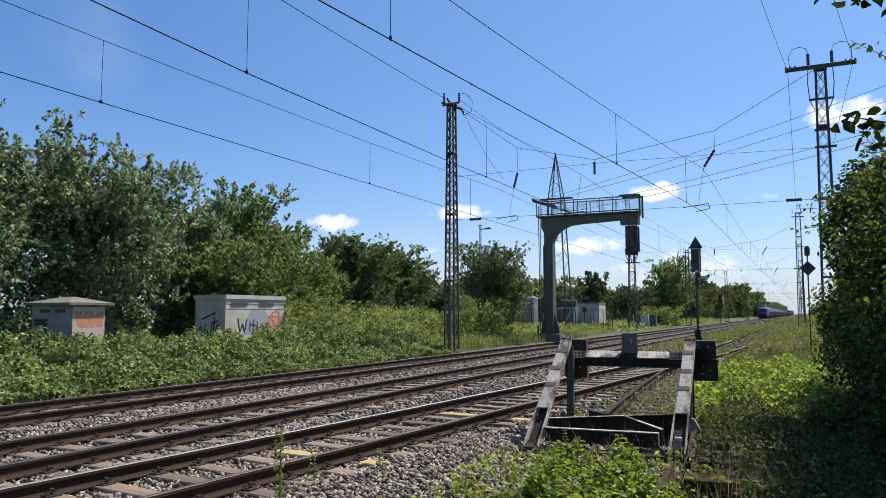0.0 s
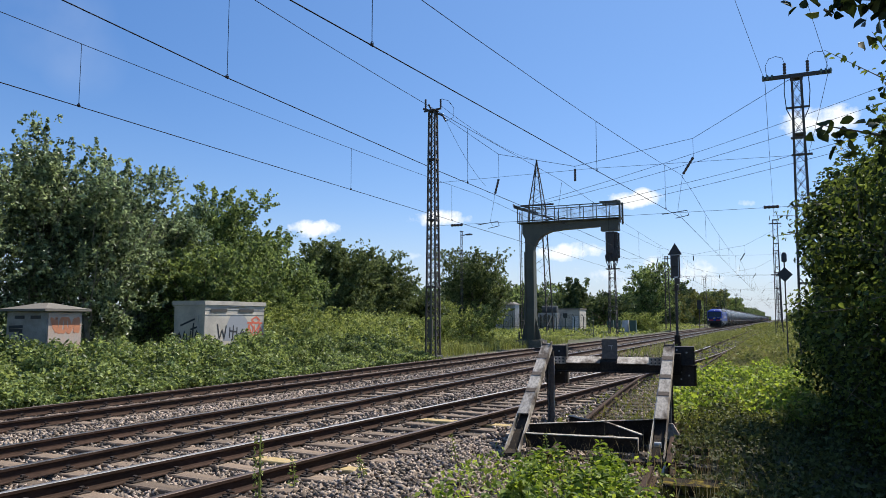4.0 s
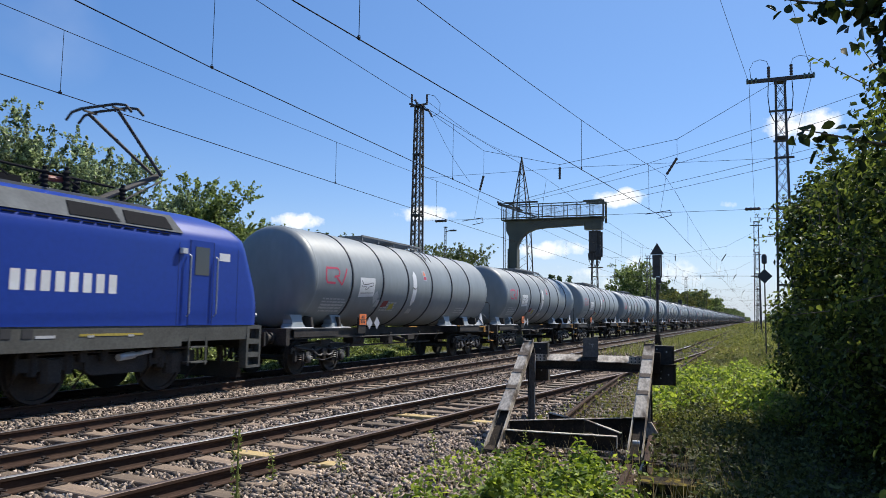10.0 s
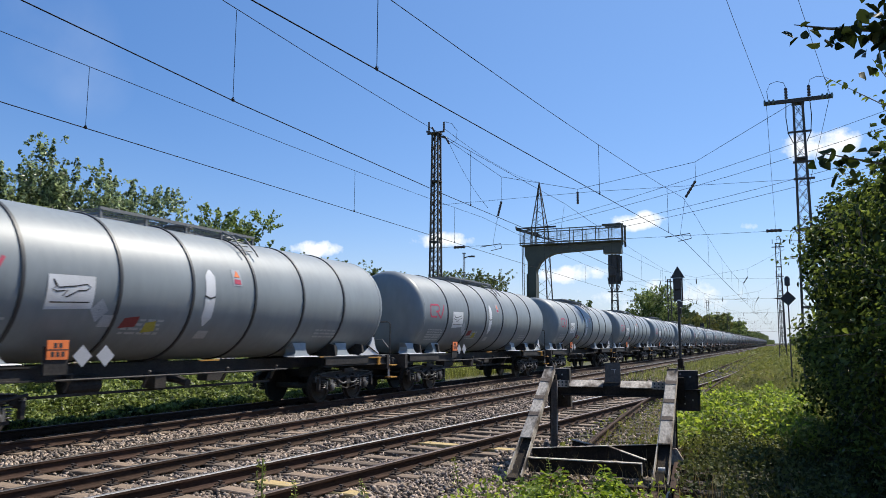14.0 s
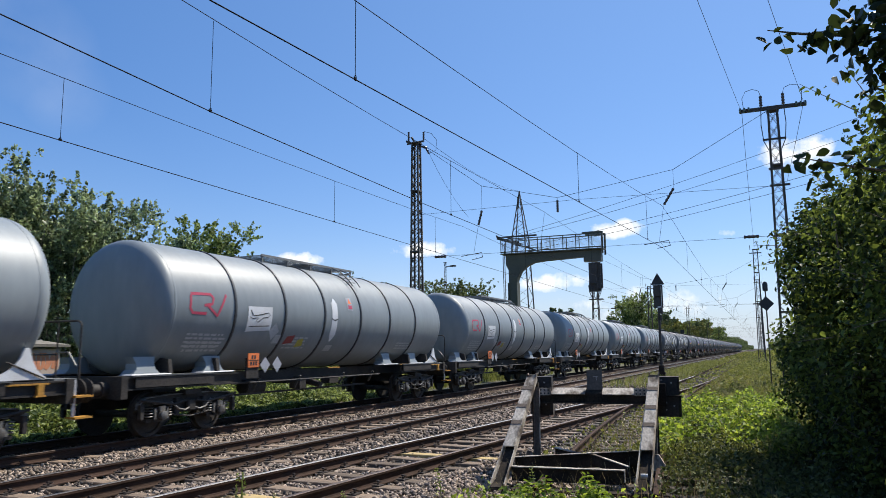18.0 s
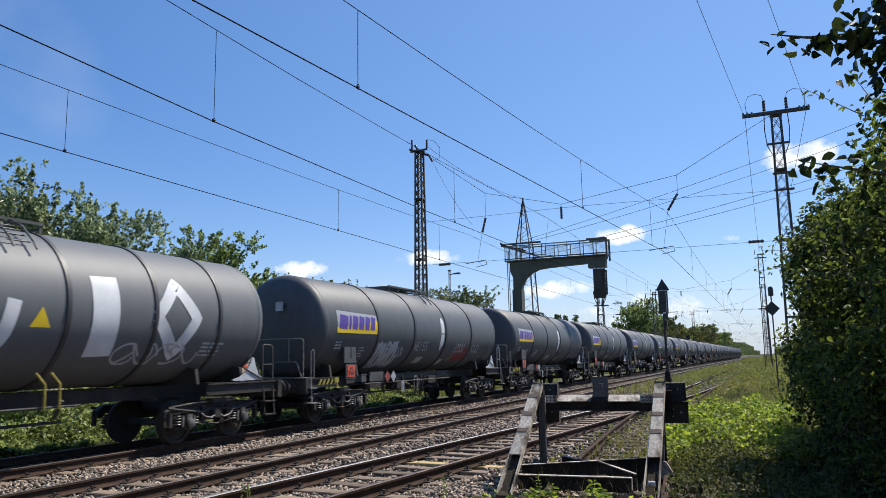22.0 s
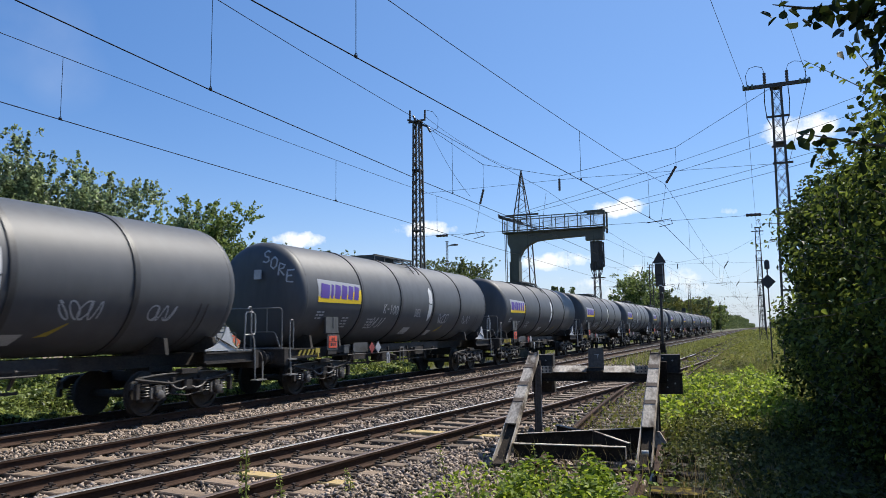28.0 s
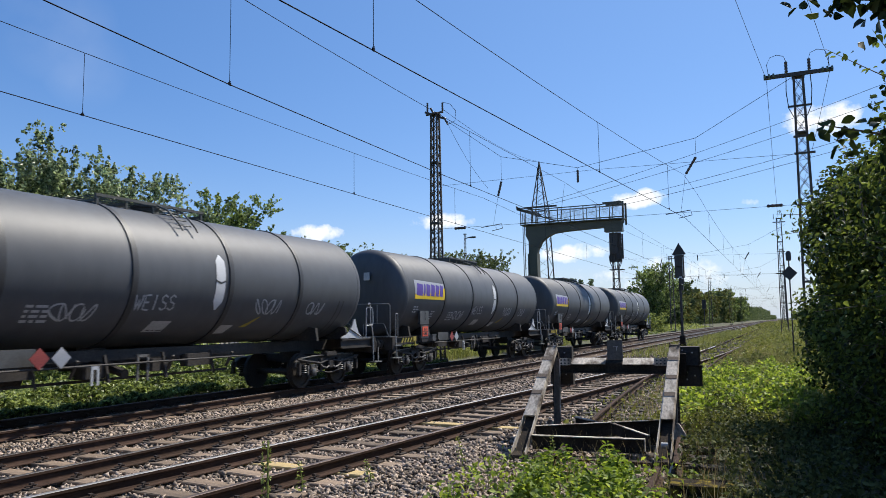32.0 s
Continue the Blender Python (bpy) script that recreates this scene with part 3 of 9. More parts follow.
def rail(line, parent, head):
    """A rail along a line of (x, y), with the running surface as a piece of its own."""
    n = len(RAIL_PROFILE)
    g, h = Geo(), Geo()
    top = [(-0.034, -0.0085), (0.034, -0.0085), (0.034, -0.006), (0.027, -0.001), (0, 0.001), (-0.027, -0.001), (-0.034, -0.006)]
    for geo, prof in ((g, RAIL_PROFILE), (h, top)):
        m = len(prof)
        vs, fs = [], []
        for i, (x, y) in enumerate(line):
            a, b = line[max(i - 1, 0)], line[min(i + 1, len(line) - 1)]
            d = Vector((b[0] - a[0], b[1] - a[1])).normalized()
            vs += [(x + d.y * u, y - d.x * u, w) for u, w in prof]
        for i in range(len(line) - 1):
            fs += [(i * m + j, i * m + (j + 1) % m, (i + 1) * m + (j + 1) % m, (i + 1) * m + j) for j in range(m)]
        geo.add(vs, fs)
    r = part("rail", g, RAIL_SIDE, parent)
    part("running_surface", h, head, r, smooth=40)
    return r


def crossover_x(y):
    """Centre of the crossover track: leaves the siding, slants over to the second track."""
    y0, y1 = 51.5, -37.5                   # toes of the two turnouts
    s = min(max((y0 - y) / (y0 - y1), 0.0), 1.0)
    k = 0.30                               # the curved share at either end
    if s < k:
        e = s * s / (2 * k)
    elif s > 1 - k:
        e = (1 - k) - (1 - s) ** 2 / (2 * k)
    else:
        e = s - k / 2
    return XS + (X2 - XS) * e / (1 - k) + SKEW * y


def siding_x(y):
    """Centre of the siding: it bends away from the line towards the buffer stop."""
    return XS + (0.00206 * (36 - y) ** 2 if y < 36 else 0.0) + SKEW * max(0.0, y - 9.4)


def make_tracks():
    rng = random.Random(5)
    wood, wood_old, wood_new, plate = sleeper_meshes()
    straight = [-45, -20, 0, 15, 30, 60, 120, 240, 480, 1300]
    defs = [("track_1", lambda y: X1 + SKEW * y, straight, "rusty running line on wooden sleepers under the goods train", 8, 70, RAIL_HEAD_DULL),
            ("track_2", lambda y: X2 + SKEW * y, straight, "running line with polished rails on wooden sleepers", -1, 70, RAIL_HEAD),
            ("track_3", crossover_x, [-37.5 + 1.5 * i for i in range(60)], "slanting crossover track on wooden sleepers", 2, 32, RAIL_HEAD_DULL),
            ("track_4", siding_x, [9.4, 10.5, 12, 14, 16, 18, 20, 22, 24, 26, 28, 30, 32, 34, 36, 60, 120, 240, 480, 1300], "rusty overgrown siding that ends at the buffer stop", 10.2, 70, RAIL_SIDE)]
    for name, fx, ys, label, s0, s1, head in defs:
        t = thing(name, pose(0, 0, 0), label, "railway track", kind="structure")
        for side in (-1, 1):
            rail([(fx(y) + side * GAUGE / 2, y) for y in ys], t, RAIL_BRIGHT if (name == "track_3" and side < 0) else head)
        y, i = s0, 0
        while y < s1:
            x = fx(y)
            turn = math.degrees(math.atan2(fx(y - 0.5) - fx(y + 0.5), 1.0)) + rng.uniform(-1.2, 1.2)
            fresh = name == "track_3" and i in (10, 17)
            me = wood_new if fresh else wood_old[i % 2] if name == "track_4" else wood[rng.randrange(len(wood))]
            s = part("sleeper", me, None, t, at=pose(x + rng.uniform(-0.03, 0.03), y + rng.uniform(-0.03, 0.03), -0.164 + rng.uniform(-0.010, 0.004) + (0.006 if name == "track_4" else 0), 0, 0, turn))
            if fresh:
                s["label"] = "fresh yellow timber sleeper"
            if y < 34:
                for side in (-1, 1):
                    part("rail_fastening", plate, None, s, at=pose(side * GAUGE / 2, 0, 0.002))
            y += 0.64
            i += 1


def sleeper_meshes():
    out, old = [], []
    for k in range(4):
        rr = random.Random(20 + k)
        g = Geo()
        n = 5
        vs = []
        for i in range(n):
            x = -1.28 + 2.56 * i / (n - 1)
            w = 0.125 + rr.uniform(-0.006, 0.006)
            dz = rr.uniform(-0.004, 0.004)
            vs += [(x, -w, -0.14), (x, w, -0.14), (x, w, -0.012 + dz), (x, w - 0.012, dz), (x, -w + 0.012, dz), (x, -w, -0.012 + dz)]
        fs = [(i * 6 + j, i * 6 + (j + 1) % 6, (i + 1) * 6 + (j + 1) % 6, (i + 1) * 6 + j) for i in range(n - 1) for j in range(6)]
        fs += [(5, 4, 3, 2, 1, 0), tuple((n - 1) * 6 + j for j in range(6))]
        g.add(vs, fs)
        out.append(g.mesh("sleeper", SLEEPER))
        if k < 2:
            old.append(g.mesh("sleeper", SLEEPER_OLD))
    fresh = Geo().add(vs, fs).mesh("sleeper_fresh", SLEEPER_NEW)
    p = Geo()
    p.box(0, 0, 0.006, 0.36, 0.16, 0.016)
    for sx in (-1, 1):
        p.tube([(sx * 0.115, 0, 0.014), (sx * 0.115, 0, 0.075)], 0.016, 6)
        p.box(sx * 0.115, 0, 0.066, 0.045, 0.045, 0.02)
        loop = [(sx * 0.075, -0.055, 0.03), (sx * 0.12, -0.075, 0.045), (sx * 0.155, -0.04, 0.05), (sx * 0.12, -0.01, 0.052), (sx * 0.12, 0.01, 0.052), (sx * 0.155, 0.04, 0.05), (sx * 0.12, 0.075, 0.045), (sx * 0.075, 0.055, 0.03)]
        p.tube(loop, 0.0075, 4, False)
    return out, old, fresh, p.mesh("rail_fastening", CLIP)


def make_stones():
    """Loose ballast stones on the bed, thick near the camera and thinner with distance."""
    rng = np.random.default_rng(11)
    bands = [(-15.3, -1.2, -8.0, 4.0, 14000, 0.048), (-8.0, -1.2, 3.0, 11.0, 34000, 0.036), (-15.6, -7.8, 4.0, 16.0, 32000, 0.038), (-15.3, -1.3, 11.0, 30.0, 42000, 0.041), (-15.2, -5.5, 30.0, 60.0, 9000, 0.05), (-5.5, -1.8, 30.0, 70.0, 6000, 0.05)]
    xs, ss = [], []
    for x0, x1, y0, y1, n, size in bands:
        p = np.stack([rng.uniform(x0, x1, n), rng.uniform(y0, y1, n), np.zeros(n)], 1)
        xs.append(p)
        ss.append(size * rng.uniform(0.55, 1.45, n))
    c, s = np.concatenate(xs), np.concatenate(ss)
    c[:, 2] = BED + rng.uniform(-0.022, 0.034, len(c))
    c[:, 2] += np.where(c[:, 0] > -1.9, -(c[:, 0] + 1.9) * 0.12, 0) + np.where(c[:, 0] < -14.7, (c[:, 0] + 14.7) * 0.15, 0)
    # keep sleepers mostly free: stones near track centres lie lower
    cross = np.array([crossover_x(y) for y in c[:, 1]])
    for xc in (X1 + SKEW * c[:, 1], X2 + SKEW * c[:, 1], cross):
        inside = np.abs(c[:, 0] - xc) < 1.25
        c[inside, 2] -= 0.034
    base = np.array([(1, 0, 0.1), (-0.2, 1, -0.15), (-1, -0.1, 0.15), (0.15, -1, 0.05), (0.3, 0.25, 0.62), (-0.1, -0.2, -0.6)])
    tri = np.array([(0, 1, 4), (1, 2, 4), (2, 3, 4), (3, 0, 4), (1, 0, 5), (2, 1, 5), (3, 2, 5), (0, 3, 5)])
    n = len(c)
    j = base[None] * (1 + rng.uniform(-0.42, 0.42, (n, 6, 3)))
    a = rng.uniform(0, 2 * np.pi, n)
    tilt = rng.uniform(-1.4, 1.4, n)
    ca, sa, ct, st = np.cos(a), np.sin(a), np.cos(tilt), np.sin(tilt)
    x, y, z = j[..., 0], j[..., 1], j[..., 2]
    y, z = y * ct[:, None] - z * st[:, None], y * st[:, None] + z * ct[:, None]
    x, y = x * ca[:, None] - y * sa[:, None], x * sa[:, None] + y * ca[:, None]
    v = np.stack([x, y, z], -1) * s[:, None, None] + c[:, None, :]
    f = (np.arange(n)[:, None, None] * 6 + tri[None]).reshape(-1, 3)
    ob = new("ballast_stones", soup("ballast_stones", v.reshape(-1, 3), f, 3, STONE))
    tagged(ob, "loose grey-brown crushed ballast stones between the sleepers", "ballast", kind="stuff")


make_ground()
make_tracks()
make_stones()

# ---- the train ----
SPEED, PITCH, WAGONS = 28.5, 17.08, 40     # m/s; length of a wagon over its buffers


def coupling_y(k, t):
    """Where the coupling before wagon k + 1 is at t seconds."""
    return 15.3 + PITCH * k - SPEED * (t - 10)


def on_line(y):
    """The pose of a vehicle whose front end is at y on the train's track."""
    return pose(X1 + SKEW * y, y, 0, 0, 0, -math.degrees(math.atan(SKEW)))


TANK_R, TANK_Z = 1.475, 2.775


def on_tank(y, z, lift=0.006):
    """A point on the side of the tank that faces the yard, at height z."""
    s = max(-0.999, min(0.999, (z - TANK_Z) / TANK_R))
    r = TANK_R + lift
    return (r * math.sqrt(1 - s * s), y, TANK_Z + r * s)


def patch(outline, lift=0.006, steps=6):
    """A painted shape on the tank: a four-cornered outline of (y, z), bent round it."""
    a, b, c, d = [Vector(p) for p in outline]
    g = Geo()
    vs, fs = [], []
    for i in range(steps + 1):
        u = i / steps
        l, r = a.lerp(d, u), b.lerp(c, u)
        vs += [on_tank(*l, lift), on_tank(*r, lift)]
    g.add(vs, [(2 * i, 2 * i + 1, 2 * i + 3, 2 * i + 2) for i in range(steps)])
    g.soft = 60
    return g


def ribbon(geo, pts, w, place):
    """A brush stroke of width w through points of (y, z), stepped finely enough to follow a round tank."""
    fine = [pts[0]]
    for a, b in zip(pts, pts[1:]):
        n = max(1, int(math.hypot(b[0] - a[0], b[1] - a[1]) / 0.09))
        fine += [(a[0] + (b[0] - a[0]) * i / n, a[1] + (b[1] - a[1]) * i / n) for i in range(1, n + 1)]
    pts = fine
    # each stretch of paint lies a hair above the one before, so that crossings never share a plane
    p0 = Vector(place(*pts[0]))
    n = (Vector(place(pts[0][0] + 0.01, pts[0][1])) - p0).cross(Vector(place(pts[0][0], pts[0][1] + 0.01)) - p0).normalized()
    if n.x - 0.5 * n.y < 0:
        n = -n
    k0 = len(geo.v)
    vs = []
    for i, p in enumerate(pts):
        a, b = Vector(pts[max(i - 1, 0)]), Vector(pts[min(i + 1, len(pts) - 1)])
        d = (b - a).normalized() if (b - a).length > 1e-6 else Vector((1, 0))
        nx, nz = -d.y * w / 2, d.x * w / 2
        vs += [place(p[0] + nx, p[1] + nz), place(p[0] - nx, p[1] - nz)]
    vs = [tuple(Vector(v) + n * (0.00001 * (k0 + i // 2))) for i, v in enumerate(vs)]
    geo.add(vs, [(2 * i, 2 * i + 1, 2 * i + 3, 2 * i + 2) for i in range(len(pts) - 1)])
    geo.soft = 60


def scrawl(rng, y0, z0, w, h, n, place, width=0.045):
    """Looping spray-can strokes that spell nothing."""
    g = Geo()
    for k in range(n):
        cy = y0 + w * (k + 0.5) / n
        ph, kx, kz = rng.uniform(0, 6), rng.uniform(1.0, 2.2), rng.uniform(1.0, 2.4)
        pts = [(cy + w / n * 0.6 * math.sin(kx * s + ph), z0 + h / 2 + h / 2 * math.sin(kz * s + 2 * ph)) for s in (i * 0.22 for i in range(20))]
        ribbon(g, pts, width, place)
    return g


def strokes(lines, place, width):
    g = Geo()
    for pts in lines:
        ribbon(g, pts, width, place)
    return g


LETTERS = {"S": [[(0.55, 0.85), (0.3, 1.0), (0.05, 0.8), (0.15, 0.55), (0.5, 0.42), (0.55, 0.15), (0.3, 0.0), (0.0, 0.12)]],
           "O": [[(0.3, 1.0), (0.05, 0.75), (0.05, 0.25), (0.3, 0.0), (0.55, 0.25), (0.55, 0.75), (0.3, 1.0)]],
           "R": [[(0.05, 0.0), (0.08, 1.0), (0.5, 0.85), (0.45, 0.6), (0.1, 0.5), (0.55, 0.0)]],
           "E": [[(0.5, 1.0), (0.05, 0.95), (0.05, 0.05), (0.55, 0.0)], [(0.06, 0.5), (0.42, 0.52)]],
           "K": [[(0.05, 0.0), (0.05, 1.0)], [(0.5, 1.0), (0.1, 0.5), (0.55, 0.0)]],
           "L": [[(0.08, 1.0), (0.05, 0.0), (0.5, 0.05)]],
           "A": [[(0.0, 0.0), (0.28, 1.0), (0.55, 0.0)], [(0.12, 0.38), (0.45, 0.38)]],
           "D": [[(0.05, 0.0), (0.05, 1.0), (0.45, 0.8), (0.5, 0.3), (0.05, 0.0)]],
           "W": [[(0.0, 1.0), (0.15, 0.0), (0.3, 0.7), (0.45, 0.0), (0.6, 1.0)]],
           "I": [[(0.25, 1.0), (0.25, 0.0)]],
           "1": [[(0.1, 0.8), (0.3, 1.0), (0.3, 0.0)]],
           "0": [[(0.3, 1.0), (0.05, 0.7), (0.05, 0.3), (0.3, 0.0), (0.55, 0.3), (0.55, 0.7), (0.3, 1.0)]],
           "-": [[(0.1, 0.5), (0.45, 0.5)]]}


def sprayed(text, y, z, size, place, width, tilt=0.0):
    """Hand-sprayed writing, letter by letter along a line that may slant."""
    g = Geo()
    for k, ch in enumerate(text):
        for line in LETTERS.get(ch, ()):
            a, c = y + k * size * 0.72, z + k * size * 0.72 * tilt
            ribbon(g, [(a + size * u, c + size * v) for u, v in line], width, place)
    return g


def tank_profile(y0, y1):
    """Outline of the tank with dished ends."""
    r, d = TANK_R, 0.42
    prof = [(y0 + d * (1 - math.cos(a)), max(0.02, r * math.sin(a) ** 0.5)) for a in (math.pi / 2 * i / 10 for i in range(11))]
    return prof + [(y1 - (y - y0), rr) for y, rr in reversed(prof)]


def wheelset_mesh(r, mat):
    g = Geo()
    for s in (-1, 1):
        c = (0, 0, 0)
        g.lathe([(s * 0.685, r * 0.25), (s * 0.685, r + 0.028), (s * 0.715, r + 0.028), (s * 0.72, r), (s * 0.815, r - 0.005), (s * 0.815, r - 0.075), (s * 0.775, r - 0.085), (s * 0.765, r * 0.32), (s * 0.83, r * 0.26), (s * 0.83, 0.02)], "x", c, 28)
    g.lathe([(-0.98, 0.08), (0.98, 0.08)], "x", (0, 0, 0), 10)
    return g.mesh("wheelset", mat, 35)


def goods_bogie(parent, y, meshes):
    """A two-axle goods bogie; its bolster carries side frames and wheelsets."""
    b = part("bogie", meshes["bolster"], None, parent, "black two-axle bogie", at=pose(0, y, 0))
    for s in (-1, 1):
        f = part("side_frame", meshes["side"], None, b, at=pose(s * 1.0, 0, 0, 0, 0, 0 if s > 0 else 180))
        part("axle_gear", meshes["axle_gear"], None, f, "dusty grey axle boxes and springs with a painted edge highlight")
    for s in (-1, 1):
        part("wheelset", meshes["wheelset"], None, b, at=pose(0, s * 0.9, 0.46))


def bogie_meshes():
    m = {"wheelset": wheelset_mesh(0.46, UNDERFRAME)}
    m["bolster"] = Geo().box(0, 0, 0.78, 1.9, 0.42, 0.22).box(0, 0, 0.93, 0.7, 0.7, 0.12).mesh("bolster", UNDERFRAME)
    g = Geo()
    # fish-bellied frame with axle guards, coil springs and axle boxes
    g.prism([(-1.48, 0.58), (-1.36, 0.58), (-1.22, 0.70), (-0.62, 0.70), (-0.45, 0.48), (0.45, 0.48), (0.62, 0.70), (1.22, 0.70), (1.36, 0.58), (1.48, 0.58), (1.46, 0.72), (1.28, 0.82), (0.6, 0.86), (-0.6, 0.86), (-1.28, 0.82), (-1.46, 0.72)], "x", -0.06, 0.06)
    for s in (-1, 1):
        g.box(0.02, s * 0.9, 0.47, 0.24, 0.30, 0.30, chamfer=0.05)
        g.lathe([(0.10, 0.11), (0.19, 0.11), (0.21, 0.07)], "x", (0, s * 0.9, 0.46), 12)
        g.box(0, s * 0.9, 0.36, 0.16, 0.68, 0.07)
        for d in (-0.27, 0.27):
            for q in range(4):
                g.lathe([(0.42 + q * 0.062, 0.075), (0.435 + q * 0.062, 0.09), (0.45 + q * 0.062, 0.075)], "z", (0.02, s * 0.9 + d, 0), 10)
            g.box(0.0, s * 0.9 + d, 0.68, 0.15, 0.2, 0.04)
        g.beam((0.06, s * 0.28, 0.52), (0.06, s * 0.62, 0.40), 0.03, 0.06)
    for s in (-1, 1):
        g.tube([(0.12, s * 1.5, 0.80), (0.15, s * 1.1, 0.74), (0.15, s * 0.5, 0.66), (0.13, s * 0.15, 0.72)], 0.03, 6)
        g.box(0.08, s * 0.42, 0.62, 0.14, 0.12, 0.34, chamfer=0.02).box(0.1, s * 1.42, 0.55, 0.1, 0.08, 0.3)
    g.box(0.1, 0, 0.9, 0.2, 0.5, 0.1).box(0.12, 0, 0.62, 0.12, 0.24, 0.2, chamfer=0.03)
    g.tube([(0.10, -1.1, 0.62), (0.13, -0.5, 0.44), (0.13, 0.0, 0.38), (0.13, 0.5, 0.44), (0.10, 1.1, 0.62)], 0.018, 5)
    m["side"] = g.mesh("side_frame", UNDERFRAME)
    # axle box covers, coil springs, friction links and a swan-necked bar catch the light
    g = Geo()
    for s in (-1, 1):
        g.lathe([(0.215, 0.095), (0.245, 0.095), (0.255, 0.07), (0.262, 0.02)], "x", (0, s * 0.9, 0.46), 12)
        for d in (-0.27, 0.27):
            for q in range(4):
                g.lathe([(0.43 + q * 0.058, 0.085), (0.445 + q * 0.058, 0.1), (0.46 + q * 0.058, 0.085)], "z", (0.06, s * 0.9 + d, 0), 10, False)
        g.beam((0.13, s * 0.9 - 0.2, 0.70), (0.13, s * 0.9 + 0.2, 0.70), 0.03, 0.035)
        g.tube([(0.14, s * 0.62, 0.72), (0.17, s * 0.42, 0.56), (0.17, s * 0.22, 0.52), (0.15, 0, 0.60)], 0.022, 6)
        # added lip along the frame's arch, pale to draw a sun highlight
        for (ya, za), (yb, zb) in (((1.47, 0.60), (1.45, 0.73)), ((1.45, 0.73), (1.28, 0.83)), ((1.28, 0.83), (0.6, 0.87)), ((0.6, 0.87), (0.0, 0.87))):
            g.beam((0.06, s * ya, za), (0.06, s * yb, zb), 0.13, 0.018)
        g.box(0.16, s * 0.9, 0.60, 0.06, 0.16, 0.10).box(0.14, s * 0.9 - 0.17, 0.50, 0.05, 0.05, 0.22).box(0.14, s * 0.9 + 0.17, 0.50, 0.05, 0.05, 0.22)
    m["axle_gear"] = g.mesh("axle_gear", DUSTY_GLINT, 40)
    return m


def wagon_common(w, paint, bm_meshes, rings, ring_w, y0, y1, frame_paint, fore=0.0, sole=4.58):
    """Tank, bands, frame, running gear and end gear that all the tank wagons share."""
    tank = part("tank", Geo().lathe(tank_profile(y0, y1), "y", (0, 0, TANK_Z), 56), paint, w, smooth=40)
    for y in rings:
        part("band", Geo().lathe([(-ring_w / 2, TANK_R - 0.02), (-ring_w / 2, TANK_R + 0.026), (ring_w / 2, TANK_R + 0.026), (ring_w / 2, TANK_R - 0.02)], "y", (0, y, TANK_Z), 56, False), BAND, tank, "black tank band", smooth=40)
    for y in (y0 + 0.46, y1 - 0.46):
        g = Geo().lathe([(-0.05, TANK_R - 0.03), (-0.03, TANK_R + 0.004), (0.03, TANK_R + 0.004), (0.05, TANK_R - 0.03)], "y", (0, y, TANK_Z), 56, False)
        part("weld_seam", g, paint, tank, smooth=50)
    # frame, from the front coupling line to the back one
    back = fore + PITCH
    for s in (-1, 1):
        part("sole_bar", Geo().prism([(s * 1.22, 1.02), (s * 1.30, 1.02), (s * 1.30, 1.05), (s * 1.245, 1.05), (s * 1.245, 1.25), (s * 1.30, 1.25), (s * 1.30, 1.28), (s * 1.22, 1.28)], "y", fore + 0.62, fore + 0.62 + sole), frame_paint, w)
        part("sole_bar", Geo().prism([(s * 1.22, 1.02), (s * 1.30, 1.02), (s * 1.30, 1.05), (s * 1.245, 1.05), (s * 1.245, 1.25), (s * 1.30, 1.25), (s * 1.30, 1.28), (s * 1.22, 1.28)], "y", back - 0.62 - sole, back - 0.62), frame_paint, w)
    part("centre_sill", Geo().box(0, fore + PITCH / 2, 1.12, 0.55, PITCH - 1.3, 0.28), UNDERFRAME, w)
    for y in (fore + 0.62, back - 0.62):
        part("head_stock", Geo().box(0, y, 1.08, 2.66, 0.16, 0.44), UNDERFRAME, w)
        part("draw_hook", Geo().box(0, y + (-0.25 if y < 6 else 0.25), 1.03, 0.12, 0.5, 0.16, chamfer=0.03).tube([(0, fore if y < 6 else back, 0.98), (0, y, 0.98)], 0.05, 6), UNDERFRAME, w)
        for s in (-1, 1):
            d = -1 if y < 6 else 1
            b = Geo().lathe([(0.0, 0.15), (d * 0.22, 0.15), (d * 0.23, 0.11), (d * 0.50, 0.11), (d * 0.52, 0.235), (d * 0.545, 0.24), (d * 0.60, 0.16), (d * 0.61, 0.02)], "y", (s * 0.875, y + d * 0.08 - d * 0.08, 1.05), 18)
            part("buffer", b, UNDERFRAME, w, smooth=35)
    for y in (fore + 2.7, back - 2.75):
        for d in (-0.75, 0.75):
            saddle = Geo().prism([(-1.24, 1.28), (1.24, 1.28), (1.18, 1.62), (0.9, 1.66), (0.55, 1.42), (0, 1.33), (-0.55, 1.42), (-0.9, 1.66), (-1.18, 1.62)], "y", y + d - 0.05, y + d + 0.05)
            part("saddle", saddle, frame_paint, w)
        goods_bogie(w, y, bm_meshes)
    # brake gear and pipes slung under the tank
    g = Geo()
    g.tube([(0.55, 5.4, 0.98), (0.55, 11.6, 0.98)], 0.03, 6).tube([(-0.5, 5.4, 0.95), (-0.5, 11.6, 0.95)], 0.05, 6)
    g.lathe([(6.1, 0.02), (6.15, 0.2), (6.9, 0.2), (6.95, 0.02)], "y", (0.3, 0, 0.86), 14)
    g.box(0.75, 8.0, 0.88, 0.35, 0.3, 0.28).box(0.8, 9.6, 0.93, 0.3, 0.5, 0.2).beam((0.62, 5.2, 0.70), (0.62, 12.0, 0.70), 0.04, 0.05)
    g.box(0, 8.5, 1.12, 0.5, 0.7, 0.5).tube([(0, 8.5, 1.0), (0.9, 8.5, 0.9), (1.2, 8.5, 0.82)], 0.09, 8)
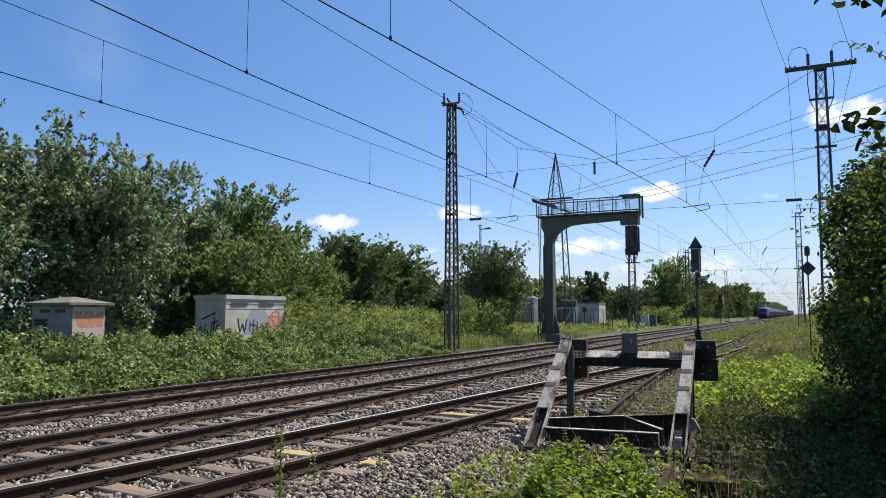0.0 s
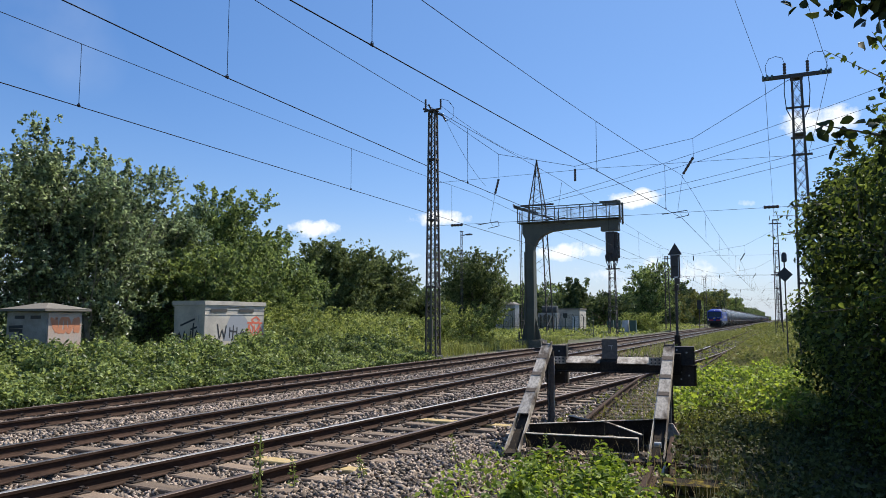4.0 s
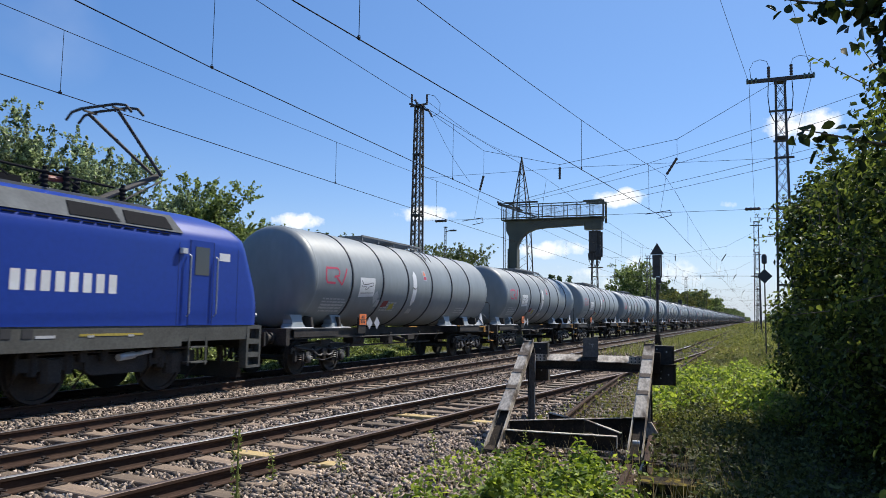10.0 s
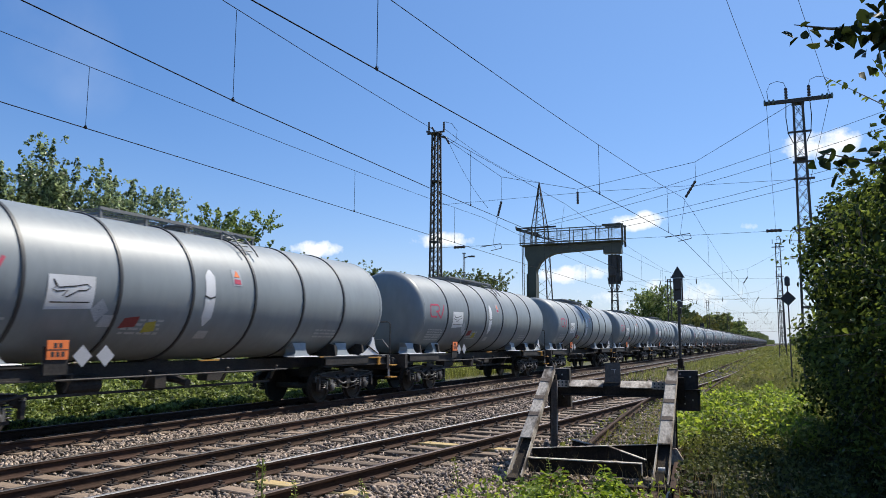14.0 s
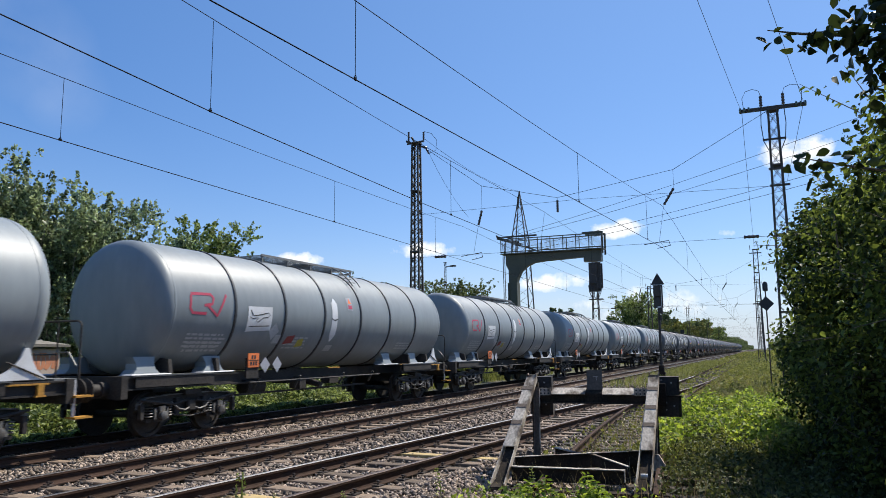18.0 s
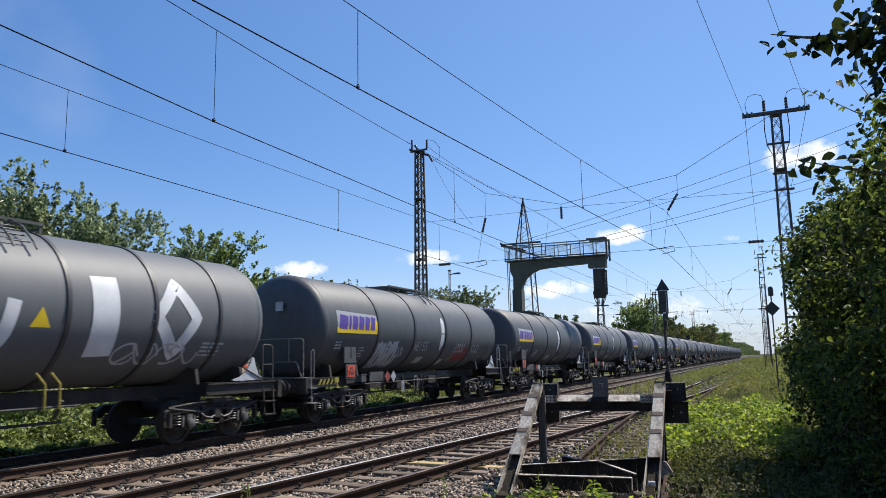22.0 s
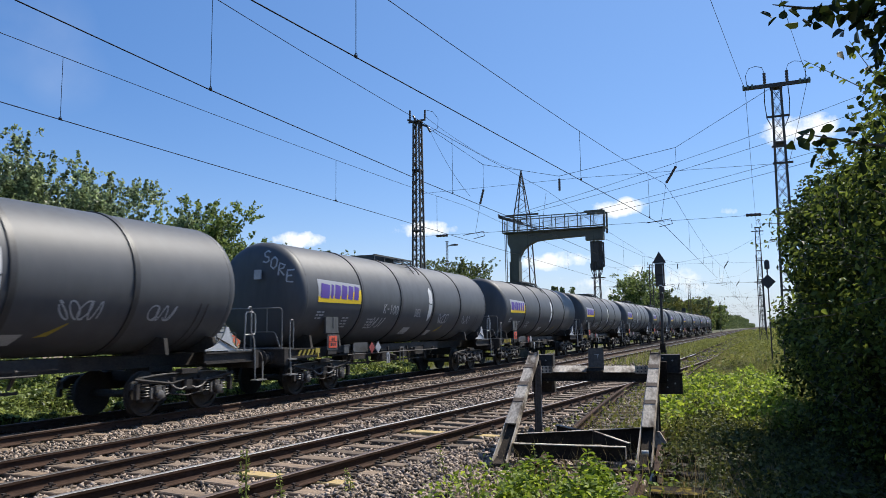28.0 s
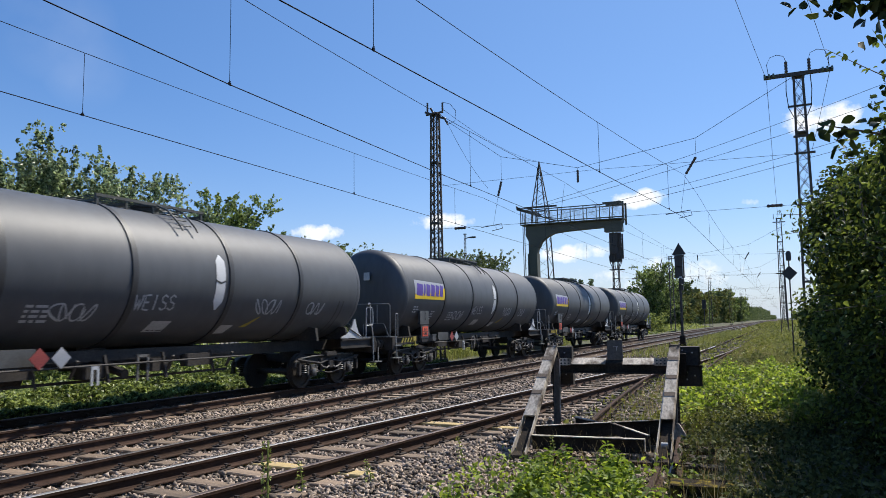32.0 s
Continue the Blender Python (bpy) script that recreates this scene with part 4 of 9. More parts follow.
    part("brake_gear", g, UNDERFRAME, w)
    g = Geo()
    for y in (5.6, 7.4, 9.7, 11.5):
        g.beam((1.24, y, 1.12), (1.05, y, 0.8), 0.05, 0.05)
    g.tube([(1.25, 5.2, 1.02), (1.25, PITCH - 5.2, 1.02)], 0.022, 6)
    part("hand_rod", g, STEEL_DARK, w)
    return tank


def walkway(w, ya, yb, ladder_y, paint):
    """Catwalk raised over the tank's crown, with the folded ladder over its shoulder."""
    z = TANK_Z + TANK_R
    g = Geo()
    for x in (-0.46, 0.46):
        g.beam((x, ya, z + 0.13), (x, yb, z + 0.13), 0.04, 0.06)
    grating = Geo()
    n = int((yb - ya) / 0.16)
    for i in range(n):
        grating.box(0, ya + 0.16 * i + 0.08, z + 0.135, 0.90, 0.03, 0.016)
    for k in range(5):
        y = ya + 0.05 + (yb - ya - 0.1) * k / 4
        g.box(0, y, z + 0.03, 0.9, 0.05, 0.05)
        for x in (-0.44, 0.44):
            g.box(x, y, z + 0.0, 0.05, 0.05, 0.26)
    c = part("catwalk", g, paint, w, "dull grey steel catwalk")
    tagged(part("grating", grating, paint, c), kind="stuff")
    g = Geo()
    for y in (ladder_y - 0.22, ladder_y + 0.22):
        g.tube([(0.40, y, z + 0.15), (0.80, y, z - 0.02), (1.14, y, z - 0.34), (1.24, y, z - 0.48)], 0.020, 6)
    for k in range(5):
        s = 0.45 + 0.15 * k
        zz = z + 0.06 - 0.50 * ((s - 0.35) / 0.8) ** 1.6
        g.tube([(s, ladder_y - 0.22, zz), (s, ladder_y + 0.22, zz)], 0.015, 5)
    part("ladder", g, paint, c)
    part("manhole", Geo().lathe([(z - 0.05, 0.28), (z + 0.10, 0.28), (z + 0.10, 0.33), (z + 0.14, 0.33), (z + 0.17, 0.22), (z + 0.18, 0.02)], "z", (0, (ya + yb) / 2 + 0.2, 0), 18), paint, w, smooth=35)


def end_rails(w, y, tall):
    """Hoop rails and steps on a wagon's end platform."""
    for s in (-1, 1):
        g = Geo().tube([(s * 1.28, y, 1.26), (s * 1.28, y, 1.26 + tall), (s * 1.25, y + 0.06, 1.32 + tall), (s * 1.25, y + 0.34, 1.32 + tall), (s * 1.28, y + 0.40, 1.26 + tall), (s * 1.28, y + 0.40, 1.26)], 0.017, 6)
        g.tube([(s * 1.28, y, 1.26 + tall * 0.5), (s * 1.28, y + 0.4, 1.26 + tall * 0.5)], 0.013, 5)
        part("hoop_rail", g, STEEL_DARK, w)
    for s in (-1, 1):
        g = Geo()
        for dy in (0.02, 0.40):
            g.beam((s * 1.30, y + dy, 1.15), (s * 1.36, y + dy, 0.45), 0.035, 0.02)
        for z in (0.46, 0.78):
            g.box(s * 1.30, y + 0.21, z, 0.2, 0.42, 0.03)
        part("foot_steps", g, UNDERFRAME, w)


def front_gear(w):
    """Cross rails, short side hoops and steps at a wagon's front headstock."""
    for s in (-1, 1):
        g = Geo().tube([(s * 1.26, 1.86, 1.28), (s * 1.26, 1.86, 2.27), (s * 1.24, 1.86, 2.33), (s * 1.18, 1.86, 2.36), (s * 0.02, 1.86, 2.36)], 0.019, 7)
        g.tube([(s * 0.78, 1.86, 2.36), (s * 0.78, 1.86, 1.72)], 0.014, 6)
        part("end_rail", g, RAIL_DULL, w, "dull tubular end rail")
        g = Geo().tube([(s * 0.25, 1.88, 1.28), (s * 0.25, 1.88, 1.68), (s * 0.32, 1.88, 1.73), (s * 0.98, 1.88, 1.73), (s * 1.04, 1.88, 1.69), (s * 1.2, 1.88, 1.30)], 0.016, 6)
        part("knee_rail", g, RAIL_DULL, w)
        g = Geo().tube([(s * 1.29, 2.18, 1.28), (s * 1.29, 2.18, 1.99), (s * 1.29, 2.21, 2.04), (s * 1.29, 2.30, 2.05), (s * 1.29, 2.33, 2.0), (s * 1.29, 2.33, 1.28)], 0.017, 6)
        part("hoop_rail", g, RAIL_DULL, w)
        g = Geo().box(s * 1.3, 2.17, 1.01, 0.2, 0.36, 0.03).box(s * 1.3, 2.2, 0.61, 0.22, 0.38, 0.03).beam((s * 1.30, 2.17, 1.28), (s * 1.33, 2.19, 0.60), 0.05, 0.02)
        part("foot_steps", g, RAIL_DULL, w)
    part("end_platform", Geo().box(0, 2.1, 1.295, 2.52, 0.5, 0.03), RAIL_DULL, w)


def rear_gear(w):
    """Rounded hoops, bent grab rails and a step at a wagon's rear platform."""
    for s in (-1, 1):
        x = s * 1.29
        g = Geo().tube([(x, 17.38, 1.28), (x, 17.42, 2.18), (x, 17.46, 2.22), (x, 17.72, 2.22), (x, 17.79, 2.17), (x, 17.81, 1.78), (x, 17.76, 1.68), (x, 17.41, 1.67)], 0.019, 7)
        part("hoop_rail", g, STEEL_GALV, w, "bright bent hoop rail")
        x = s * 1.33
        g = Geo().tube([(x, 17.46, 2.30), (x, 17.50, 2.35), (x, 17.56, 2.34), (x, 17.59, 2.26), (x, 17.60, 1.74), (x, 17.70, 1.57), (x, 17.73, 1.40), (x, 17.77, 0.55)], 0.018, 7)
        part("grab_rail", g, STEEL_GALV, w, "bright bent grab rail")
        part("foot_steps", Geo().box(s * 1.3, 17.95, 0.56, 0.2, 0.40, 0.03).beam((s * 1.30, 18.1, 1.0), (s * 1.30, 18.1, 0.56), 0.04, 0.02), RAIL_DULL, w)
    part("brake_platform", Geo().box(0, 17.3, 1.295, 2.5, 0.9, 0.03), RAIL_DULL, w)


def end_gusset(w, paint, fore=0.0):
    """Pale plate that sweeps up under the tank's rear end."""
    sweep = [(15.55, 1.311), (15.55, 1.34), (15.80, 1.40), (16.02, 1.52), (16.16, 1.68), (16.24, 1.86), (16.32, 1.86), (16.40, 1.62), (16.50, 1.46), (16.66, 1.35), (16.66, 1.311)]
    for s in (-1, 1):
        part("end_gusset", Geo().prism([(y + fore, z) for y, z in sweep], "x", s * 1.22 - 0.02, s * 1.22 + 0.02), paint, w, "pale plate swept up under the tank")
        part("gusset_strap", Geo().tube([(s * 1.25, 15.9 + fore, 1.62), (s * 1.26, 16.62 + fore, 1.33)], 0.014, 6), UNDERFRAME, w)


def saddle_foot(w, y, paint, web):
    """Small curved web between tank and frame, flared at its foot."""
    for s in (-1, 1):
        for d in (-1.02, 1.02):
            c = y + d
            # flat foot flange, a separate piece so that it can be painted sunlit
            g = Geo().hull([(s * 1.30, c - 0.55, 1.312), (s * 1.30, c + 0.55, 1.312), (s * 0.95, c + 0.55, 1.312), (s * 0.95, c - 0.55, 1.312)], [(s * 1.28, c - 0.5, 1.335), (s * 1.28, c + 0.5, 1.335), (s * 0.95, c + 0.5, 1.335), (s * 0.95, c - 0.5, 1.335)])
            part("saddle_flange", g, paint, w)
            g = Geo()
            for a, b, z0, z1 in ((0.36, 0.26, 1.336, 1.42), (0.26, 0.24, 1.42, 1.54), (0.24, 0.30, 1.54, 1.68)):
                x0, x1 = 1.16 - (z0 - 1.3) * 0.30, 1.16 - (z1 - 1.3) * 0.30
                g.hull([(s * x0, c - a, z0), (s * x0, c + a, z0), (s * 0.8, c + a, z0), (s * 0.8, c - a, z0)], [(s * x1, c - b, z1), (s * x1, c + b, z1), (s * 0.8, c + b, z1), (s * 0.8, c - b, z1)])
            part("saddle_foot", g, web, w)


def level_strip(tank, y, z0, z1, wd):
    """White level strip with pointed ends and a dark tick across its middle."""
    m = (z0 + z1) / 2
    g = Geo()
    for o in ([(y, z0 + 0.18), (y + wd, z0 + 0.18), (y + wd, z1 - 0.14), (y, z1 - 0.14)], [(y, z1 - 0.14), (y + wd, z1 - 0.14), (y + wd * 0.55, z1), (y + wd * 0.4, z1)], [(y + wd * 0.35, z0), (y + wd * 0.5, z0), (y + wd, z0 + 0.18), (y, z0 + 0.18)]):
        q = patch(o, 0.008)
        g.add(q.v, q.f)
    g.soft = 60
    st = part("gauge_strip", g, WHITE, tank, "white level strip")
    part("gauge_mark", strokes([[(y - 0.01, m + 0.03), (y + wd * 0.5, m - 0.02), (y + wd + 0.01, m + 0.03)]], lambda a, b: on_tank(a, b, 0.012), 0.035), BLACK, st)


def plate_on_bracket(w, y, z, sy, sz, paint, zero):
    """Warning plate with two rows of unread digits on a bracket beside the tank."""
    p = part("warning_plate", Geo().box(1.40, y, z, 0.02, sy, sz), paint, w, "orange hazard plate")
    g = Geo()
    for row in (-1, 1):
        for k in range(-1 if row < 0 else 0, 2):
            g.box(1.4125, y + (k - (0.0 if row < 0 else 0.5)) * sy * 0.24, z + row * sz * 0.22, 0.004, sy * 0.14, sz * 0.26)
    g.box(1.4125, y, z, 0.004, sy * 0.96, sz * 0.05)
    part("number_field", g, BLACK, p)
    part("plate_bracket", Geo().box(1.36, y, z - sz * 0.55, 0.05, sy * 1.1, sz * 1.0 + zero), UNDERFRAME, w)


def diamonds(w, ys, z, size, dulled=False):
    for k, y in enumerate(ys):
        g = Geo()
        g.prism([(y - size, z), (y, z - size), (y + size, z), (y, z + size)], "x", 1.315, 1.33)
        part("hazard_diamond", g, *((TAG_DULL, w, "dull red diamond placard") if dulled and k == 0 else (PANEL_GREY, w, "white diamond placard")))


def data_lines(w, rng, y, z, wd, rows, paint=None):
    """Small unread lettering: fine rows of bars."""
    g = Geo()
    for i in range(rows):
        l = y
        while l < y + wd - 0.1:
            b = rng.uniform(0.06, 0.25)
            q = patch([(l, z - i * 0.085 - 0.045), (min(l + b, y + wd), z - i * 0.085 - 0.045), (min(l + b, y + wd), z - i * 0.085), (l, z - i * 0.085)], 0.005, 1)
            g.add(q.v, q.f)
            l += b + 0.05
    tagged(part("data_panel", g, paint or TAG_WHITE, w), kind="stuff")


def grey_wagon(meshes):
    rng = random.Random(3)
    w = thing("tank_wagon", pose(0, 0, 0), "mid-grey bogie tank wagon with six black bands and red emblem", "tank wagon", "grey tank wagons")
    tank = wagon_common(w, TANK_GREY, meshes, [4.35, 6.35, 8.25, 10.3, 12.25, 14.2], 0.065, 1.95, 16.75, UNDERFRAME, 0.65, 3.6)
    walkway(w, 6.6, 11.4, 10.4, RAIL_DULL)
    level_strip(tank, 8.62, 2.05, 3.28, 0.30)
    part("emblem", strokes([[(2.86, 3.02), (2.84, 2.72), (2.92, 2.62), (3.36, 2.62)], [(2.86, 3.04), (3.48, 3.06), (3.58, 2.98), (3.54, 2.84), (3.28, 2.80)], [(3.40, 2.80), (3.72, 2.58), (4.02, 3.08)]], lambda y, z: on_tank(y, z, 0.005), 0.062), RED_LINE, tank, "red outline emblem")
    part("notice", patch([(4.82, 2.25), (5.78, 2.30), (5.78, 2.88), (4.82, 2.86)], 0.007), WHITE, tank, "white notice with a black outline drawing")
    part("notice_drawing", strokes([[(4.92, 2.78), (5.03, 2.64), (5.35, 2.68), (5.60, 2.73), (5.68, 2.68), (5.60, 2.62), (5.42, 2.60), (5.22, 2.49), (5.13, 2.50), (5.22, 2.60), (5.00, 2.57), (4.90, 2.61), (4.98, 2.64), (4.92, 2.78)], [(4.90, 2.38), (5.70, 2.41)]], lambda y, z: on_tank(y, z, 0.011), 0.022), BLACK, tank)
    data_lines(tank, rng, 2.9, 2.18, 1.3, 4)
    data_lines(tank, rng, 6.6, 2.15, 1.0, 4)
    data_lines(tank, rng, 13.1, 2.05, 1.1, 3)
    label = part("sticker", patch([(9.52, 2.98), (9.82, 2.98), (9.79, 3.36), (9.50, 3.36)], 0.007, 3), PANEL_GREY, tank, "pale safety label with red triangles")
    part("sticker_mark", patch([(9.57, 3.18), (9.76, 3.18), (9.67, 3.33), (9.65, 3.33)], 0.012, 2), ORANGE, label)
    part("sticker_mark", patch([(9.56, 3.02), (9.78, 3.02), (9.77, 3.13), (9.56, 3.13)], 0.012, 2), RED_LINE, label)
    part("sticker", patch([(5.95, 2.06), (6.16, 2.28), (5.97, 2.50), (5.76, 2.28)], 0.007, 3), TAG_WHITE, tank, "white diamond label")
    data_lines(tank, rng, 3.0, 2.0, 1.1, 3)
    part("sticker", patch([(6.02, 1.98), (6.32, 1.98), (6.38, 2.2), (6.08, 2.2)], 0.007, 3), TAG_WHITE, tank, "small white label")
    part("sticker", patch([(6.52, 1.96), (6.92, 2.0), (6.95, 2.2), (6.6, 2.16)], 0.007, 3), TAG_DULL, tank, "faded red label")
    part("sticker", patch([(7.12, 1.88), (7.46, 1.92), (7.40, 2.12), (7.15, 2.08)], 0.007, 3), FADED_YELLOW, tank, "faded yellow label")
    part("sticker", patch([(8.66, 1.78), (9.02, 1.78), (9.02, 1.95), (8.70, 1.95)], 0.007, 3), TAG_WHITE, tank, "small white label")
    plate_on_bracket(w, 5.15, 1.56, 0.42, 0.34, ORANGE, 0.15)
    diamonds(w, (5.72, 6.22), 1.44, 0.20)
    for y in (2.7, 14.7):
        for s in (-1, 1):
            part("frame_plate", Geo().box(s * 1.315, y, 1.17, 0.03, 2.3, 0.20), UNDERFRAME, w)
            part("frame_flange", Geo().box(s * 1.2, y, 1.295, 0.3, 2.5, 0.03), DULL_PLATE, w, "dull grey frame flange")
    end_gusset(w, WHITE)
    for y in (3.03, 13.7):
        # white on the flanges stands for sun falling on their flat tops
        saddle_foot(w, y, PANEL_GREY, TANK_GREY)
    rear = 17.33
    for s in (-1, 1):
        g = Geo().tube([(s * 1.26, rear, 1.28), (s * 1.26, rear, 2.27), (s * 1.23, rear, 2.33), (s * 1.16, rear, 2.36), (s * 0.02, rear, 2.36)], 0.02, 7)
        g.tube([(s * 0.66, rear, 1.3), (s * 0.66, rear, 2.36)], 0.016, 6).tube([(s * 0.66, rear + 0.02, 1.74), (s * 0.02, rear + 0.02, 1.74)], 0.016, 6)
        part("end_rail", g, UNDERFRAME, w, "dark tubular end rail")
        g = Geo().tube([(s * 0.7, rear - 0.03, 1.78), (s * 1.0, rear - 0.03, 1.78), (s * 1.22, rear - 0.03, 1.52)], 0.018, 6)
        part("knee_rail", g, RAIL_DULL, w)
        for z in (0.60, 0.98):
            part("yellow_step", Geo().box(s * 1.30, rear + 0.02, z, 0.24, 0.38, 0.035), STEP_ORANGE, w, "orange-yellow step tread")
        part("step_hanger", Geo().box(s * 1.28, rear - 0.1, 0.92, 0.03, 0.07, 0.72), SILVER, w)
        g = Geo().box(s * 1.31, 16.2, 1.235, 0.03, 0.95, 0.03).box(s * 1.33, 16.5, 1.13, 0.05, 0.12, 0.2).box(s * 1.33, 16.5, 1.03, 0.05, 0.2, 0.03)
        part("brake_handle", g, STEP_ORANGE, w, "orange-yellow brake handle")
    part("end_platform", Geo().box(0, rear - 0.25, 1.295, 2.5, 0.5, 0.03), RAIL_DULL, w)
    for y in (9.0, 13.6):
        part("yellow_handle", Geo().box(1.31, y, 1.30, 0.03, 0.62, 0.03), STEP_ORANGE, w)
    return w


def block_wagon(meshes):
    rng = random.Random(8)
    w = thing("tank_wagon", pose(0, 0, 0), "slate-grey bogie tank wagon with large white painted blocks", "tank wagon", "slate tank wagons")
    tank = wagon_common(w, TANK_SLATE, meshes, [4.75, 6.75, 8.9, 11.35, 13.42, 15.35], 0.09, 2.2, 17.2, UNDERFRAME, 1.35, 2.6)
    walkway(w, 6.9, 11.5, 10.6, LOCO_GREY)
    big = [([(5.35, 2.2), (5.35, 3.1), (5.7, 3.38), (6.3, 3.38), (6.5, 3.1), (6.5, 2.2), (6.2, 1.9), (5.65, 1.9), (5.35, 2.2)], 0.27),
           ([(7.1, 1.95), (7.85, 3.35), (8.55, 1.95), (7.1, 1.95)], 0.25), ([(9.95, 1.8), (10.2, 2.3), (10.3, 2.85)], 0.26),
           ([(12.15, 3.4), (12.2, 1.9)], 0.62), ([(13.45, 2.7), (14.0, 3.4), (14.6, 2.7), (14.1, 1.95), (13.45, 2.7)], 0.28)]
    for line, width in big:
        part("painted_block", strokes([line], lambda y, z: on_tank(y, z, 0.007), width), WHITE, tank, "large white painted block")
    part("notice", patch([(3.02, 2.28), (4.0, 2.33), (4.0, 2.92), (3.02, 2.9)], 0.007), WHITE, tank, "white notice with a black outline drawing")
    part("notice_drawing", strokes([[(3.15, 2.7), (3.25, 2.6), (3.45, 2.54), (3.8, 2.58), (3.86, 2.64), (3.6, 2.68), (3.25, 2.62)], [(3.15, 2.4), (3.85, 2.42)]], lambda y, z: on_tank(y, z, 0.011), 0.022), BLACK, tank)
    data_lines(tank, rng, 3.1, 2.15, 1.5, 5)
    data_lines(tank, rng, 14.9, 2.2, 0.7, 4)
    scr = scrawl(rng, 12.6, 1.75, 2.2, 0.4, 5, lambda y, z: on_tank(y, z, 0.005))
    part("graffiti", scr, TAG_WHITE, tank, "white graffiti scrawl")
    part("warning_triangle", patch([(10.62, 2.40), (11.02, 2.40), (10.83, 2.74), (10.81, 2.74)], 0.007, 2), YELLOW, tank)
    plate_on_bracket(w, 4.9, 1.40, 0.40, 0.30, ORANGE, 0.0)
    part("number_board", Geo().box(1.34, 3.2, 1.36, 0.02, 1.1, 0.2), LOCO_NAVY, w, "dark blue board")
    part("data_plate", Geo().box(1.34, 4.35, 1.38, 0.02, 0.42, 0.2), PANEL_GREY, w, "pale data plate")
    diamonds(w, (5.38,), 1.42, 0.19)
    for y in (11.1, 11.4):
        part("yellow_bracket", Geo().tube([(1.2, y - 0.12, 1.62), (1.29, y, 1.42), (1.30, y, 0.98)], 0.022, 6), YELLOW_DUSTY, w, "dusty yellow bracket")
    end_gusset(w, SILVER, 0.55)
    front_gear(w)
    end_rails(w, 17.15, 0.85)
    return w


def anthracite_wagon(meshes, seed, tagged_up, red, big=""):
    rng = random.Random(seed)
    what = "anthracite bogie tank wagon with yellow name panel" + (" and white graffiti" if tagged_up else " and red graffiti" if big else "")
    w = thing("tank_wagon", pose(0, 0, 0), what, "tank wagon", "anthracite tank wagons")
    tank = wagon_common(w, TANK_DARK, meshes, [5.74, 8.43, 11.18, 13.83], 0.135, 2.3, 17.1, UNDERFRAME, 1.35, 1.75)
    walkway(w, 8.3, 11.3, 10.1, LOCO_GREY)
    pan = part("name_panel", patch([(3.25, 2.58), (5.62, 2.58), (5.62, 3.14), (3.25, 3.20)], 0.006), PANEL_GREY, tank, "white and yellow name panel")
    part("panel_stripe", patch([(3.25, 2.55), (5.64, 2.55), (5.64, 2.98), (3.25, 2.70)], 0.010), YELLOW, pan, "yellow lower stripe")
    y = 3.34
    for wd in (0.46, 0.13, 0.30, 0.30, 0.27, 0.27):
        q = patch([(y, 2.68), (y + wd, 2.66), (y + wd + 0.07, 3.05), (y + 0.09, 3.09)], 0.014, 3)
        part("name_bar", q, PURPLE, pan, "slanting violet block")
        y += wd + 0.075
    level_strip(tank, 8.72 if big == "white" else 10.68, 2.08, 3.30, 0.29)
    data_lines(tank, rng, 3.3, 2.3, 0.4, 3)
    data_lines(tank, rng, 4.75, 2.15, 0.35, 4)
    data_lines(tank, rng, 6.3, 2.12, 0.5, 4)
    card = part("sticker", patch([(9.1, 1.62), (9.62, 1.62), (9.72, 1.84), (9.2, 1.84)], 0.006, 2), TAG_WHITE, tank, "pale label with unread rows")
    data_lines(card, rng, 9.2, 1.66, 0.42, 2, SIGN_GREY)
    part("sticker", patch([(11.2, 1.55), (11.6, 1.55), (11.72, 1.74), (11.32, 1.74)], 0.006, 2), TAG_WHITE, tank)
    part("tank_strap", strokes([[(15.62, 1.42), (15.72, 2.38)], [(15.85, 1.42), (15.93, 2.38)]], lambda y, z: on_tank(y, z, 0.012), 0.05), BAND, tank, "black strap")
    if tagged_up:
        for y, z, ww, hh, n in [(6.6, 1.85, 0.9, 0.3, 4), (12.1, 2.0, 0.9, 0.34, 4), (14.3, 2.0, 0.7, 0.3, 3)]:
            part("graffiti", scrawl(rng, y + rng.uniform(-0.4, 0.4), z, ww, hh, n, lambda a, b: on_tank(a, b, 0.005), 0.032), TAG_WHITE, tank, "white graffiti scrawl")
    if red:
        part("graffiti", scrawl(rng, 12.5, 1.72, 1.2, 0.45, 5, lambda a, b: on_tank(a, b, 0.005), 0.11), TAG_DULL, tank, "dull red graffiti patch")
        part("graffiti", scrawl(rng, 5.9, 1.55, 1.5, 0.75, 7, lambda a, b: on_tank(a, b, 0.0065), 0.13), TAG_WHITE, tank, "pale bubble graffiti")
    side = lambda a, b: on_tank(a, b, 0.006)
    if big == "red":
        part("graffiti", scrawl(rng, 8.9, 1.95, 3.4, 0.55, 8, side, 0.08), TAG_DULL, tank, "dull red graffiti scrawl")
    if big in ("white", "end"):
        words = [("K-100", 6.1, 2.25, 0.36, 0.0), ("LA", 7.6, 2.12, 0.26, 0.1), ("SSSE", 7.5, 1.84, 0.24, 0.0), ("SORE", 8.98, 2.22, 0.30, 0.06)] if big == "white" else [("K-100", 7.2, 2.3, 0.30, -0.05), ("DEL", 9.6, 2.22, 0.26, 0.0)]
        for text, y, z, size, tilt in words:
            part("graffiti", sprayed(text, y, z, size, side, 0.042, tilt), TAG_WHITE, tank, "white sprayed capitals")
    if big == "end":
        def dome(x, z):
            q = min(0.99, math.hypot(x, z - TANK_Z) / TANK_R)
            return (x, 2.2 + 0.42 * (1 - math.sqrt(1 - q ** 4)) - 0.008, z)
